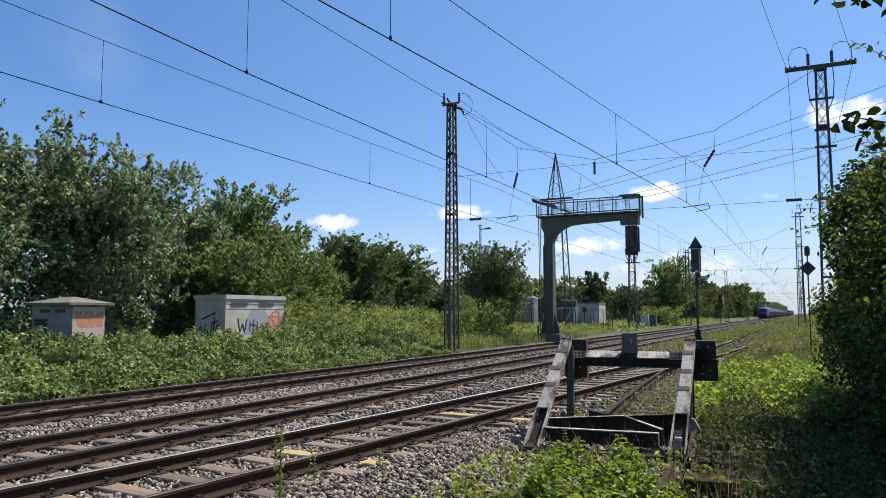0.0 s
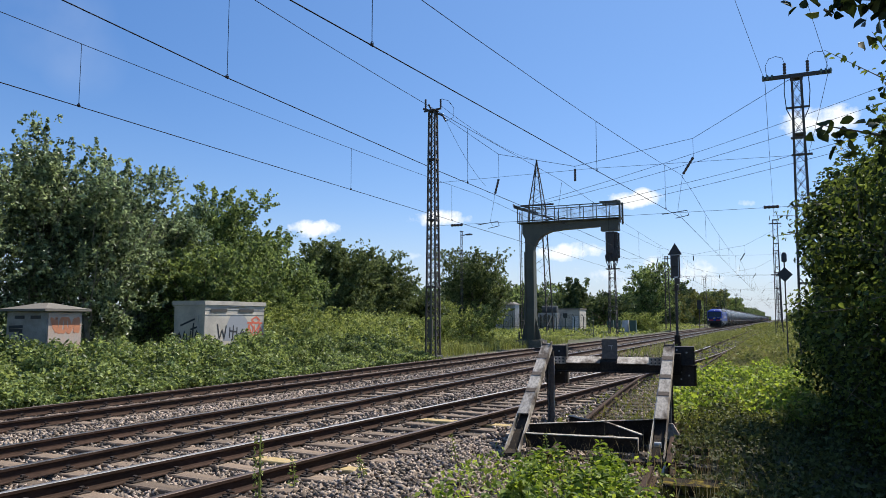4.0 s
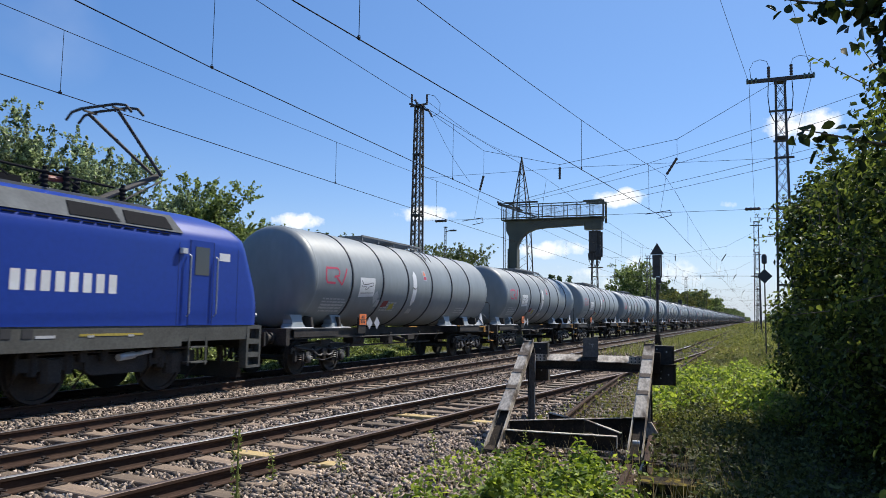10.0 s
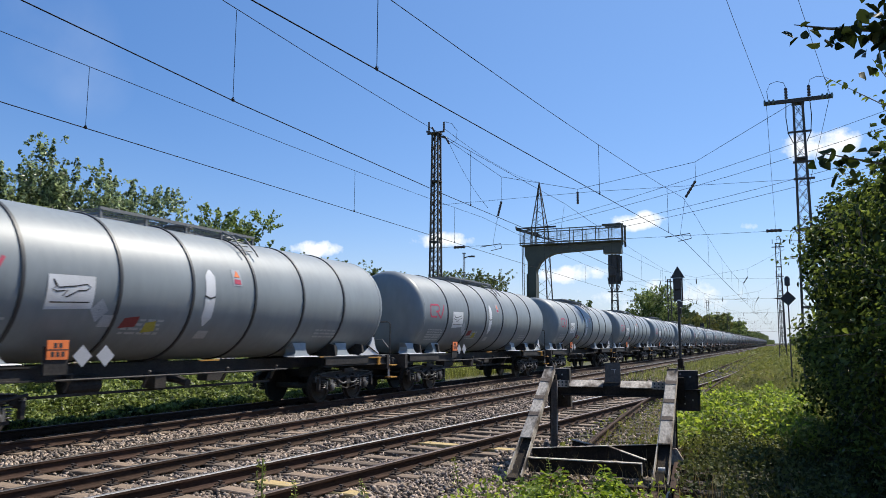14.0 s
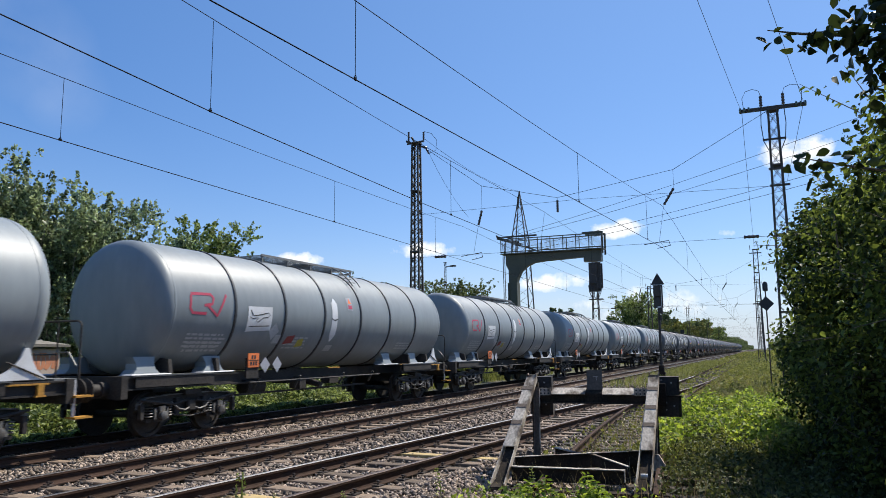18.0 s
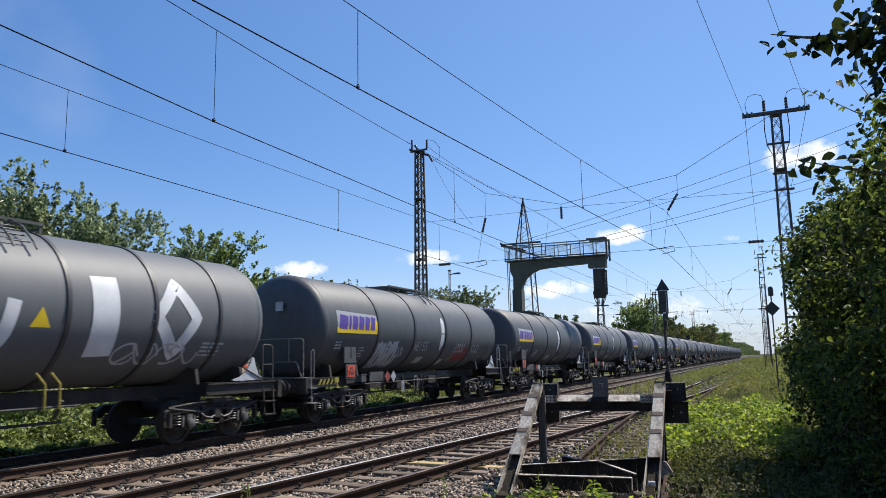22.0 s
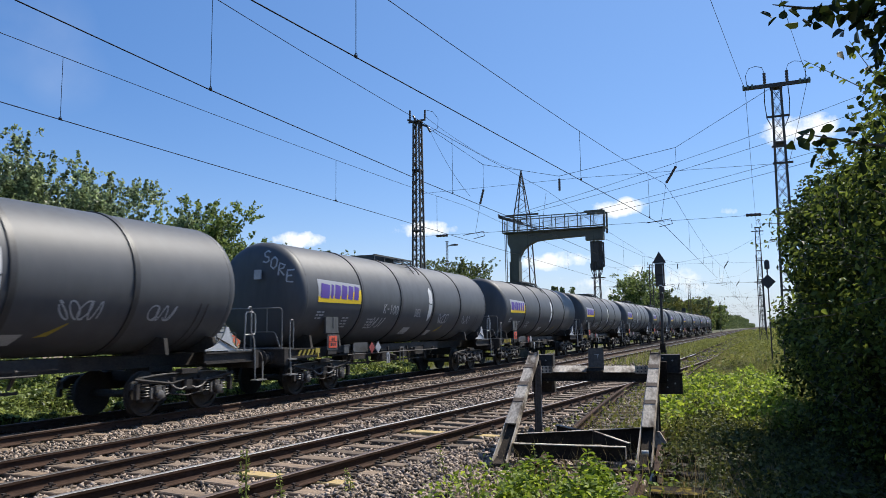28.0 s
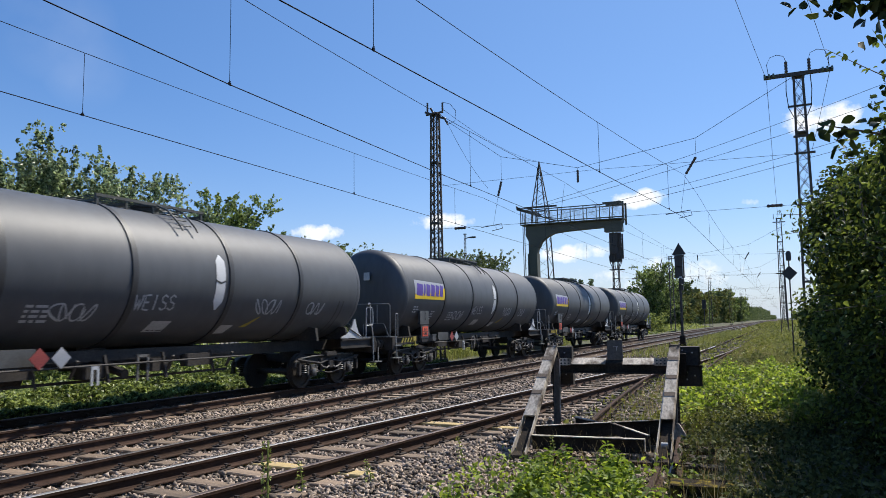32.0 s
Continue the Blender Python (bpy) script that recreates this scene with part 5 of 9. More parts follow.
        part("graffiti", sprayed("SORE", 0.34, 3.62, 0.34, dome, 0.045, -0.75), TAG_WHITE, tank, "white sprayed capitals on the tank's end")
    if tagged_up and not big:
        part("graffiti", sprayed("WEISS", 9.1 + rng.uniform(-0.6, 0.6), 2.05, 0.30, side, 0.036, 0.02), TAG_WHITE, tank, "white sprayed capitals")
    part("document_box", Geo().box(1.36, 4.1, 1.93, 0.07, 0.66, 0.42).box(1.36, 4.1, 1.70, 0.09, 0.72, 0.05).box(1.40, 4.17, 1.98, 0.02, 0.06, 0.3), DULL_PLATE, w, "dull dark document box")
    part("plate_frame", Geo().box(1.385, 4.13, 1.42, 0.02, 0.56, 0.44), DULL_PLATE, w, "dark plate frame")
    plate_on_bracket(w, 4.13, 1.43, 0.42, 0.34, RED_ORANGE, 0.0)
    part("box_arm", Geo().tube([(1.3, 4.25, 2.15), (1.40, 4.3, 2.45)], 0.02, 6), UNDERFRAME, w)
    diamonds(w, (6.58, 7.0), 1.2, 0.19, True)
    part("end_plate", Geo().box(0.2, 2.2, 3.3, 0.22, 0.05, 0.26), SILVER, tank)
    front_gear(w)
    rear_gear(w)
    for k in range(5):
        y = 2.5 + k * 0.2
        g = Geo().hull([(1.31, y, 1.09), (1.31, y + 0.09, 1.09), (1.33, y + 0.09, 1.09), (1.33, y, 1.09)], [(1.31, y + 0.11, 1.24), (1.31, y + 0.20, 1.24), (1.33, y + 0.20, 1.24), (1.33, y + 0.11, 1.24)])
        part("warning_stripe", g, YELLOW_DUSTY, w)
    part("lever", Geo().box(1.34, 3.42, 1.2, 0.04, 0.24, 0.14, chamfer=0.02).tube([(1.34, 3.42, 1.15), (1.36, 3.44, 0.98)], 0.03, 6).box(1.36, 3.44, 0.98, 0.05, 0.2, 0.03), YELLOW_DUSTY, w, "dusty yellow brake lever")
    part("hanger_plate", Geo().box(1.30, 7.72, 0.98, 0.02, 0.16, 0.06).box(1.30, 7.66, 0.82, 0.02, 0.045, 0.32).box(1.30, 7.79, 0.82, 0.02, 0.045, 0.32), SILVER, w, "pale hanger plate")
    part("sole_plate", Geo().box(1.28, 5.08, 1.19, 0.03, 0.28, 0.22).box(1.29, 5.08, 1.31, 0.03, 0.34, 0.03), DULL_PLATE, w)
    part("yellow_patch", patch([(11.95, 1.68), (12.2, 1.70), (12.5, 1.92), (12.48, 1.94)], 0.006, 2), YELLOW_DUSTY, tank)
    end_gusset(w, SILVER, 0.55)
    for s in (-1, 1):
        part("frame_plate", Geo().box(s * 0.95, PITCH / 2, 1.19, 0.05, 8.0, 0.20), UNDERFRAME, w, "black frame plate")
    for y, ln, z in ((6.2, 0.9, 0.98), (7.9, 0.5, 0.9), (9.4, 0.35, 0.95), (10.6, 0.8, 1.0)):
        part("hung_gear", Geo().box(1.0, y, z, 0.22, ln, 0.26, chamfer=0.04).beam((1.08, y + ln * 0.4, 1.2), (1.16, y + ln * 0.5, 0.68), 0.05, 0.06), UNDERFRAME, w)
    part("gear_guide", Geo().box(1.2, 9.05, 0.92, 0.03, 0.05, 0.5).box(1.2, 8.8, 0.92, 0.03, 0.05, 0.5).box(1.2, 8.92, 1.15, 0.03, 0.3, 0.05), DUSTY_GLINT, w)
    part("data_board", Geo().box(1.12, 6.2, 1.22, 0.02, 0.9, 0.3), DULL_PLATE, w)
    return w


# -- locomotive --
LOCO_L = 19.4


def nose(z):
    """How far the end of the body lies behind the buffer heads at height z."""
    pts = [(0.95, 0.66), (1.5, 0.60), (1.95, 0.60), (2.28, 0.68), (3.28, 1.10), (3.44, 1.14), (3.62, 1.32), (3.80, 1.66), (3.92, 2.1), (3.99, 2.8)]
    for (a, u), (b, v) in zip(pts, pts[1:]):
        if z <= b:
            return u + (v - u) * max(0, (z - a)) / (b - a)
    return pts[-1][1]


def half_width(z):
    pts = [(0.95, 1.48), (3.22, 1.48), (3.42, 1.43), (3.66, 1.25), (3.85, 0.98), (3.93, 0.74), (3.99, 0.42)]
    for (a, u), (b, v) in zip(pts, pts[1:]):
        if z <= b:
            return u + (v - u) * max(0, (z - a)) / (b - a)
    return pts[-1][1]


def nose_point(u, z, lift=0.0):
    """A point of the front at share u (-1..1) of its width: the front bows backwards to its corners."""
    w = half_width(z)
    a = max(0.0, abs(u) - 0.80) / 0.20
    bow = 0.10 * u ** 2 + 0.36 * (1 - math.sqrt(max(0.0, 1 - a * a)))
    return (w * u, nose(z) + bow - lift, z)


def make_loco():
    w = thing("electric_locomotive", pose(0, 0, 0), "deep blue electric locomotive with grey frame and raised rear pantograph", "locomotive")
    mid = LOCO_L / 2
    sgn = lambda y, end: LOCO_L - y if end else y
    us = [-1, -0.998, -0.99, -0.975, -0.95, -0.92, -0.88, -0.8, -0.6, -0.3, 0, 0.3, 0.6, 0.8, 0.88, 0.92, 0.95, 0.975, 0.99, 0.998, 1]
    zs = [1.42, 1.6, 1.8, 1.95, 2.1, 2.2, 2.28, 2.5, 2.8, 3.1, 3.22, 3.28, 3.36, 3.44, 3.52, 3.6, 3.66, 3.74, 3.80, 3.87, 3.93, 3.99]
    rows = []
    for z in zs:
        a = [nose_point(u, z) for u in us]
        edge = abs(a[-1][0])
        a[0], a[-1] = (-edge, a[0][1], z), (edge, a[-1][1], z)
        back = [(x, LOCO_L - y, z) for x, y, _ in reversed(a)]
        rows.append(a + back)
    n = len(rows[0])
    g = Geo()
    g.add([p for r in rows for p in r], [(i * n + j, i * n + (j + 1) % n, (i + 1) * n + (j + 1) % n, (i + 1) * n + j) for i in range(len(zs) - 1) for j in range(n)] + [tuple((len(zs) - 1) * n + j for j in range(n)), tuple(range(n - 1, -1, -1))])
    body = part("body", g, LOCO_BLUE, w, "deep blue body shell", smooth=32)

    def skin(name, u0, u1, z0, z1, mat, lift, end=0, label="", nu=8, nz=5):
        vs = []
        for i in range(nz + 1):
            z = z0 + (z1 - z0) * i / nz
            for j in range(nu + 1):
                x, y, zz = nose_point(u0 + (u1 - u0) * j / nu, z, lift)
                vs.append((x, LOCO_L - y if end else y, zz))
        q = Geo().add(vs, [(i * (nu + 1) + j, i * (nu + 1) + j + 1, (i + 1) * (nu + 1) + j + 1, (i + 1) * (nu + 1) + j) for i in range(nz) for j in range(nu)])
        return part(name, q, mat, body, label, smooth=40)

    for end in (0, 1):
        skin("windscreen_surround", -0.93, 0.93, 2.27, 3.33, BLACK, 0.006, end, "black window surround", 22, 8)
        for s in (-1, 1):
            a, b = sorted((s * 0.015, s * 0.90))
            skin("windscreen", a, b, 2.33, 3.28, WINDOW, 0.014, end, "dark glass windscreen", 16, 8)
            part("wiper", Geo().tube([(s * 0.25, sgn(nose(2.30) - 0.05, end), 2.29), (s * 0.12, sgn(nose(2.95) - 0.05, end), 2.95)], 0.012, 5), BLACK, body)
            a, b = sorted((s * 0.17, s * 0.78))
            skin("nose_panel", a, b, 1.44, 2.16, LOCO_NAVY, 0.005, end, "navy panel below the windscreen")
            for z in (1.72, 1.86, 2.0):
                skin("groove", a, b, z, z + 0.018, BLACK, 0.009, end, "", 8, 1)
            skin("red_stripe", a, b, 1.60, 1.68, RED_TRIM, 0.010, end, "", 8, 1)
            skin("red_stripe", a, b, 1.44, 1.54, RED_TRIM, 0.010, end, "", 8, 1)
            a, b = sorted((s * 0.79, s * 0.955))
            skin("headlight_panel", a, b, 1.52, 2.04, LAMP_GLASS, 0.014, end, "grey glass headlight cluster", 8, 4)
            x, y, z = nose_point(s * 0.865, 1.66, 0.03)
            part("headlight", Geo().lathe([(-0.005, 0.015), (-0.008, 0.045), (0.03, 0.05)], "y", (x, sgn(y, end), z), 14), HEADLAMP if not end else WHITE, body, "round headlight")
        x, y, z = nose_point(0, 3.56, 0.02)
        part("headlight_housing", Geo().box(x, sgn(y + 0.06, end), z, 0.5, 0.2, 0.10, chamfer=0.03), LOCO_NAVY, body)
        part("headlight", Geo().lathe([(-0.005, 0.015), (-0.01, 0.035), (0.03, 0.04)], "y", (x, sgn(y - 0.05, end), z), 14), HEADLAMP if not end else WHITE, body, "round headlight")
        skin("front_emblem", -0.20, 0.06, 1.90, 2.06, YELLOW, 0.016, end, "small yellow emblem", 3, 2)
        skin("front_emblem_outline", -0.16, 0.10, 2.12, 2.145, TAG_WHITE, 0.016, end, "", 3, 1)
        skin("number_bars", 0.36, 0.66, 2.05, 2.11, TAG_WHITE, 0.016, end, "", 3, 1)
    for s in (-1, 1):
        sx = s * 1.483
        for end in (0, 1):
            d = part("cab_door", Geo().box(s * 1.472, sgn(2.85, end), 2.36, 0.03, 0.72, 1.86), LOCO_BLUE, body, "blue cab door")
            seam = Geo()
            for yy in (2.47, 3.23):
                seam.box(s * 1.481, sgn(yy, end), 2.36, 0.008, 0.022, 1.86)
            for yy in (1.62, 3.56):
                seam.box(s * 1.481, sgn(yy, end), 2.32, 0.004, 0.014, 1.76)
            part("door_seam", seam, LOCO_NAVY, body)
            part("door_window", Geo().box(s * 1.494, sgn(2.85, end), 2.84, 0.008, 0.44, 0.62), WINDOW, d)
            for yy in (2.42, 3.28):
                part("hand_rail", Geo().tube([(s * 1.50, sgn(yy, end), 1.62), (s * 1.56, sgn(yy, end), 1.68), (s * 1.56, sgn(yy, end), 2.92), (s * 1.50, sgn(yy, end), 2.96)], 0.018, 6), STEEL_GALV, body, "bright steel hand rail")
            part("notice", Geo().box(s * 1.482, sgn(2.1, end), 2.98, 0.008, 0.36, 0.18), WHITE, body)
            part("mirror_camera", Geo().box(s * 1.53, sgn(3.48, end), 3.02, 0.10, 0.2, 0.12, chamfer=0.03), SILVER, body)
            st = Geo()
            for z in (0.62, 0.95):
                st.box(s * 1.40, sgn(2.85, end), z, 0.24, 0.52, 0.03)
            for yy in (2.58, 3.12):
                st.box(s * 1.45, sgn(yy, end), 0.86, 0.03, 0.04, 0.62)
            part("cab_steps", st, LOCO_GREY, w)
            st = Geo()
            for yy in (0.66, 1.14):
                st.box(s * 1.36, sgn(yy, end), 0.90, 0.22, 0.07, 1.02)
            for z, h in ((0.42, 0.06), (0.70, 0.12), (1.02, 0.12), (1.37, 0.09)):
                st.box(s * 1.36, sgn(0.90, end), z, 0.216, 0.41, h)
            st.box(s * 1.28, sgn(0.90, end), 0.90, 0.03, 0.5, 1.0)
            part("corner_steps", st, LOCO_GREY, w)
        # side lettering as plain shapes in its colours
        place = lambda y, z: (s * 1.4825, y if s > 0 else LOCO_L - y, z)
        part("emblem", strokes([[(6.70, 1.84), (6.74, 2.50)], [(7.22, 1.84), (7.26, 2.50)]], place, 0.40), YELLOW, body, "yellow block emblem")
        part("emblem", strokes([[(7.82, 1.84), (7.88, 2.50)]], place, 0.52), YELLOW, body, "yellow block emblem")
        for dy in (0.0, 0.2):
            part("emblem_chevron", strokes([[(6.02 + dy, 2.06), (6.16 + dy, 1.94), (6.05 + dy, 1.78)]], place, 0.11), YELLOW, body)
        part("emblem_outline", strokes([[(6.7, 2.62), (8.15, 3.05)], [(8.15, 2.58), (8.55, 3.12)], [(7.30, 2.62), (8.25, 2.68)], [(7.75, 2.82), (8.35, 2.88)], [(8.0, 2.97), (8.50, 3.0)]], place, 0.05), TAG_WHITE, body)
        bars = Geo()
        y = 8.6
        for count in (6, 4, 8):
            for k in range(count):
                ribbon(bars, [(y + 0.11, 2.04), (y + 0.11, 2.40)], 0.185, place)
                y += 0.29
            y += 0.24
        tagged(part("name_strip", bars, WHITE, body, "row of white bars"), kind="stuff")
        fr = Geo()
        fr.prism([(s * 1.30, 0.98), (s * 1.462, 0.98), (s * 1.468, 1.42), (s * 1.30, 1.42)], "y", 3.35, LOCO_L - 3.35)
        for end in (0, 1):
            a, b = sorted((sgn(1.05, end), sgn(3.35, end)))
            fr.prism([(s * 1.30, 1.08), (s * 1.455, 1.08), (s * 1.468, 1.42), (s * 1.30, 1.42)], "y", a, b)
        part("side_sill", fr, LOCO_GREY, w, "grey side sill")
        for y, wd in ((8.35, 0.62), (11.15, 0.5)):
            box = part("equipment_box", Geo().box(s * 1.36, y, 0.76, 0.12, wd, 0.42, chamfer=0.02), DULL_PLATE, w, "dull grey equipment box under the sill")
            part("box_label", Geo().box(s * 1.422, y, 0.80, 0.004, 0.10, 0.10), PANEL_GREY, box)
        part("sill_stripe", Geo().box(s * 1.47, LOCO_L - 5.2, 1.26, 0.006, 1.5, 0.045), YELLOW_DUSTY, w, "row of small yellow markings")
        part("data_panel", Geo().box(s * 1.471, 6.0 if s > 0 else LOCO_L - 6.0, 1.26, 0.006, 0.85, 0.12), PANEL_GREY, w, "pale framed data panel")
        sm = Geo()
        for k in range(12):
            y = 4.2 + k * 0.95
            sm.box(s * 1.47, y, 1.24, 0.006, 0.14 + 0.25 * (k % 3 == 0), 0.05)
        tagged(part("sill_markings", sm, TAG_WHITE, w), kind="stuff")
        for y in (6.55, 6.95, 12.0, 12.4):
            part("sill_port", Geo().box(s * 1.471, y, 1.30, 0.008, 0.2, 0.16), BLACK, w)
        # roof flank panels
        # z and half width of the flank's lower and upper edge
        (z0, w0), (z1, w1) = (3.40, half_width(3.40) + 0.035), (3.78, half_width(3.78) + 0.13)

        def slab(ya, yb, za, zb, lift, thick, slant):
            wa, wb = (w0 + (w1 - w0) * (z - z0) / (z1 - z0) + lift for z in (za, zb))
            lo = [(s * wa, ya, za), (s * wa, yb, za), (s * (wa - thick), yb, za), (s * (wa - thick), ya, za)]
            hi = [(s * wb, ya + slant, zb), (s * wb, yb - slant, zb), (s * (wb - thick), yb - slant, zb), (s * (wb - thick), ya + slant, zb)]
            return Geo().hull(lo, hi)

        flank = part("roof_flank", slab(3.45, LOCO_L - 3.45, z0, z1, 0.0, 0.12, 0.15), LOCO_ROOF, body, "grey roof flank")
        for ya, yb in ((3.65, 4.85), (5.05, 6.25), (LOCO_L - 6.3, LOCO_L - 5.15), (LOCO_L - 5.0, LOCO_L - 3.75)):
            part("roof_grille", slab(ya, yb, 3.45, 3.72, 0.022, 0.04, 0.06), GRILLE, flank, "black air grille")
        g = Geo()
        for k in range(38):
            g.box(s * 1.466, 3.6 + 0.32 * k, 3.345, 0.02, 0.26, 0.02)
        tagged(part("gutter_strip", g, GRILLE, body), kind="stuff")
    # roof deck and its gear
    part("roof_deck", Geo().box(0, mid, 3.94, 1.5, 12.0, 0.08), LOCO_ROOF, body)
    gear = Geo()
    rng = random.Random(2)
    for k in range(17):
        y = 3.6 + k * 0.72 + rng.uniform(-0.25, 0.25)
        h = rng.choice((0.28, 0.34, 0.42))
        x = rng.choice((-0.45, 0.1, 0.5, 0.62)) + rng.uniform(-0.1, 0.1)
        prof = [(3.95, 0.06)]
        for q in range(4):
            prof += [(3.98 + h * q / 4, 0.05), (3.98 + h * (q + 0.5) / 4, 0.085)]
        gear.lathe(prof + [(3.98 + h, 0.04), (4.03 + h, 0.05), (4.05 + h, 0.02)], "z", (x, y, 0), 10)
    gear.tube([(0.45, 4.0, 4.36), (0.5, 7.0, 4.30), (0.25, 9.0, 4.36), (0.55, 12.0, 4.33), (0.4, 15.0, 4.30)], 0.028, 6)
    gear.tube([(-0.3, 4.4, 4.28), (-0.4, 8.0, 4.33), (-0.2, 11.5, 4.28)], 0.028, 6)
    for k in range(7):
        y = 4.6 + k * 1.5
        gear.tube([(-0.4, y, 4.05), (-0.1, y + 0.2, 4.38), (0.3, y + 0.1, 4.42), (0.6, y + 0.4, 4.10)], 0.02, 5)
    for y in (4.4, 6.9, 8.2, 10.6, 12.6):
        gear.box(rng.uniform(-0.3, 0.45), y, 4.08, 0.5, rng.uniform(0.5, 1.1), 0.24, chamfer=0.04)
    part("roof_gear", gear, GRILLE, body, "dark high-voltage roof gear")
    for y, x in ((5.3, 0.5), (6.2, 0.55), (7.6, 0.4), (11.4, 0.5), (13.2, 0.5)):
        part("roof_insulator", Geo().tube([(x, y, 4.2), (x + 0.05, y + 0.55, 4.22)], 0.06, 8), RED_BROWN, body, "red-brown roof insulator")
    tray = Geo()
    for x in (-0.62, 0.62):
        tray.beam((x, 2.75, 4.40), (x, 5.7, 4.36), 0.05, 0.05)
    for k in range(6):
        tray.beam((-0.62, 2.8 + k * 0.55, 4.385), (0.62, 2.8 + k * 0.55, 4.385), 0.06, 0.03)
    for y in (3.0, 5.4):
        for x in (-0.5, 0.5):
            tray.beam((x, y, 3.95), (x, y, 4.37), 0.05, 0.05)
    part("collector_tray", tray, STEEL_DARK, body)
    def panto(yc, up, flip):
        p = part("pantograph", Geo().box(0, yc, 3.93, 1.1, 0.9, 0.07).box(-0.4, yc, 3.88, 0.1, 0.1, 0.1).box(0.4, yc, 3.88, 0.1, 0.1, 0.1), STEEL_DARK, w, "dark steel pantograph")
        ztop = 6.06 if up else 4.16
        knee = (0, yc + flip * 1.45, 4.86 if up else 4.08)
        top = (0, yc - flip * 0.15, ztop - 0.12)
        foot = (0, yc - flip * 0.35, 3.98)
        g = Geo().tube([foot, knee], 0.065, 8)
        for x in (-0.35, 0.35):
            g.tube([(x * 0.3, knee[1], knee[2]), (x * 1.2, top[1], top[2])], 0.038, 6)
        g.tube([(0, yc + flip * 0.2, 3.98), (0, knee[1] + flip * 0.12, knee[2] - 0.10)], 0.02, 6)
        part("arm", g, STEEL_DARK, p)
        g = Geo()
        for dy in (-0.16, 0.16):
            g.tube([(-0.95, top[1] + dy, ztop - 0.22), (-0.78, top[1] + dy, ztop - 0.06), (-0.5, top[1] + dy, ztop - 0.01), (0.5, top[1] + dy, ztop - 0.01), (0.78, top[1] + dy, ztop - 0.06), (0.95, top[1] + dy, ztop - 0.22)], 0.03, 6)
        for x in (-0.42, 0.42):
            g.beam((x, top[1] - 0.18, ztop - 0.06), (x, top[1] + 0.18, ztop - 0.06), 0.03, 0.04)
        part("collector_head", g, STEEL_DARK, p)
    panto(4.9, False, -1)
    panto(15.15, True, 1)
    # ends and running gear
    for end in (0, 1):
        part("buffer_beam", Geo().box(0, sgn(0.75, end), 1.12, 2.7, 0.22, 0.56), UNDERFRAME, w)
        for x, z, ln in ((-0.42, 0.98, 0.5), (0.40, 0.98, 0.5), (-0.62, 0.95, 0.42), (0.62, 0.95, 0.42)):
            part("brake_hose", Geo().tube([(x, sgn(0.62, end), z), (x, sgn(0.42, end), z - 0.08), (x * 0.9, sgn(0.40, end), z - ln * 0.7), (x * 0.8, sgn(0.52, end), z - ln)], 0.026, 6), GRILLE, w)
        part("front_box", Geo().box(0, sgn(0.66, end), 1.2, 1.0, 0.14, 0.3, chamfer=0.04), UNDERFRAME, w)
        part("snow_plough", Geo().hull([(-1.12, sgn(0.92, end), 0.14), (1.12, sgn(0.92, end), 0.14), (1.12, sgn(1.08, end), 0.14), (-1.12, sgn(1.08, end), 0.14)], [(-1.2, sgn(0.98, end), 0.52), (1.2, sgn(0.98, end), 0.52), (1.2, sgn(1.08, end), 0.52), (-1.2, sgn(1.08, end), 0.52)]).beam((-0.6, sgn(1.05, end), 0.4), (-0.6, sgn(1.1, end), 0.9), 0.12, 0.1).beam((0.6, sgn(1.05, end), 0.4), (0.6, sgn(1.1, end), 0.9), 0.12, 0.1), UNDERFRAME, w)
        d = 1 if end else -1
        for s in (-1, 1):
            g = Geo().lathe([(0, 0.17), (d * 0.22, 0.17), (d * 0.24, 0.12), (d * 0.52, 0.12)], "y", (s * 0.875, sgn(0.64, end), 1.05), 16)
            g.box(s * 0.875, sgn(0.08, end), 1.05, 0.62, 0.06, 0.34, chamfer=0.0)
            part("buffer", g, UNDERFRAME, w, smooth=35)
        part("coupling", Geo().box(0, sgn(0.4, end), 1.02, 0.14, 0.5, 0.2).tube([(0.05, sgn(0.3, end), 1.0), (0.06, sgn(0.2, end), 0.6), (0.0, sgn(0.5, end), 0.5)], 0.04, 6), UNDERFRAME, w)
    ws = wheelset_mesh(0.625, UNDERFRAME)
    for yc in (mid - 4.95, mid + 4.95):
        bg = part("bogie", Geo().box(0, yc, 0.72, 2.0, 0.8, 0.3), UNDERFRAME, w, "black motor bogie")
        for s in (-1, 1):
            g = Geo().prism([(yc - 2.15, 0.62), (yc - 0.9, 0.62), (yc - 0.6, 0.48), (yc + 0.6, 0.48), (yc + 0.9, 0.62), (yc + 2.15, 0.62), (yc + 2.15, 0.86), (yc - 2.15, 0.86)], "x", s * 1.02, s * 1.16)
            for k in (-1.5, 1.5):
                g.box(s * 1.12, yc + k, 0.62, 0.26, 0.42, 0.42, chamfer=0.08)
                for dd in (-0.36, 0.36):
                    g.lathe([(0.55, 0.10), (0.95, 0.10)], "z", (s * 1.1, yc + k + dd, 0), 12)
            for k in (-0.9, -0.4, 0.45, 0.95):
                g.box(s * 1.2, yc + k, 0.9, 0.12, 0.16, 0.3, chamfer=0.02)
            for k in (-2.2, -0.8, 0.8, 2.2):
                g.tube([(s * 1.18, yc + k, 0.98), (s * 1.2, yc + k * 1.01, 0.6), (s * 0.9, yc + k * 0.99, 0.25)], 0.03, 6)
            g.tube([(s * 1.22, yc - 1.9, 0.93), (s * 1.22, yc + 1.9, 0.93)], 0.025, 6)
            part("side_frame", g, UNDERFRAME, bg)
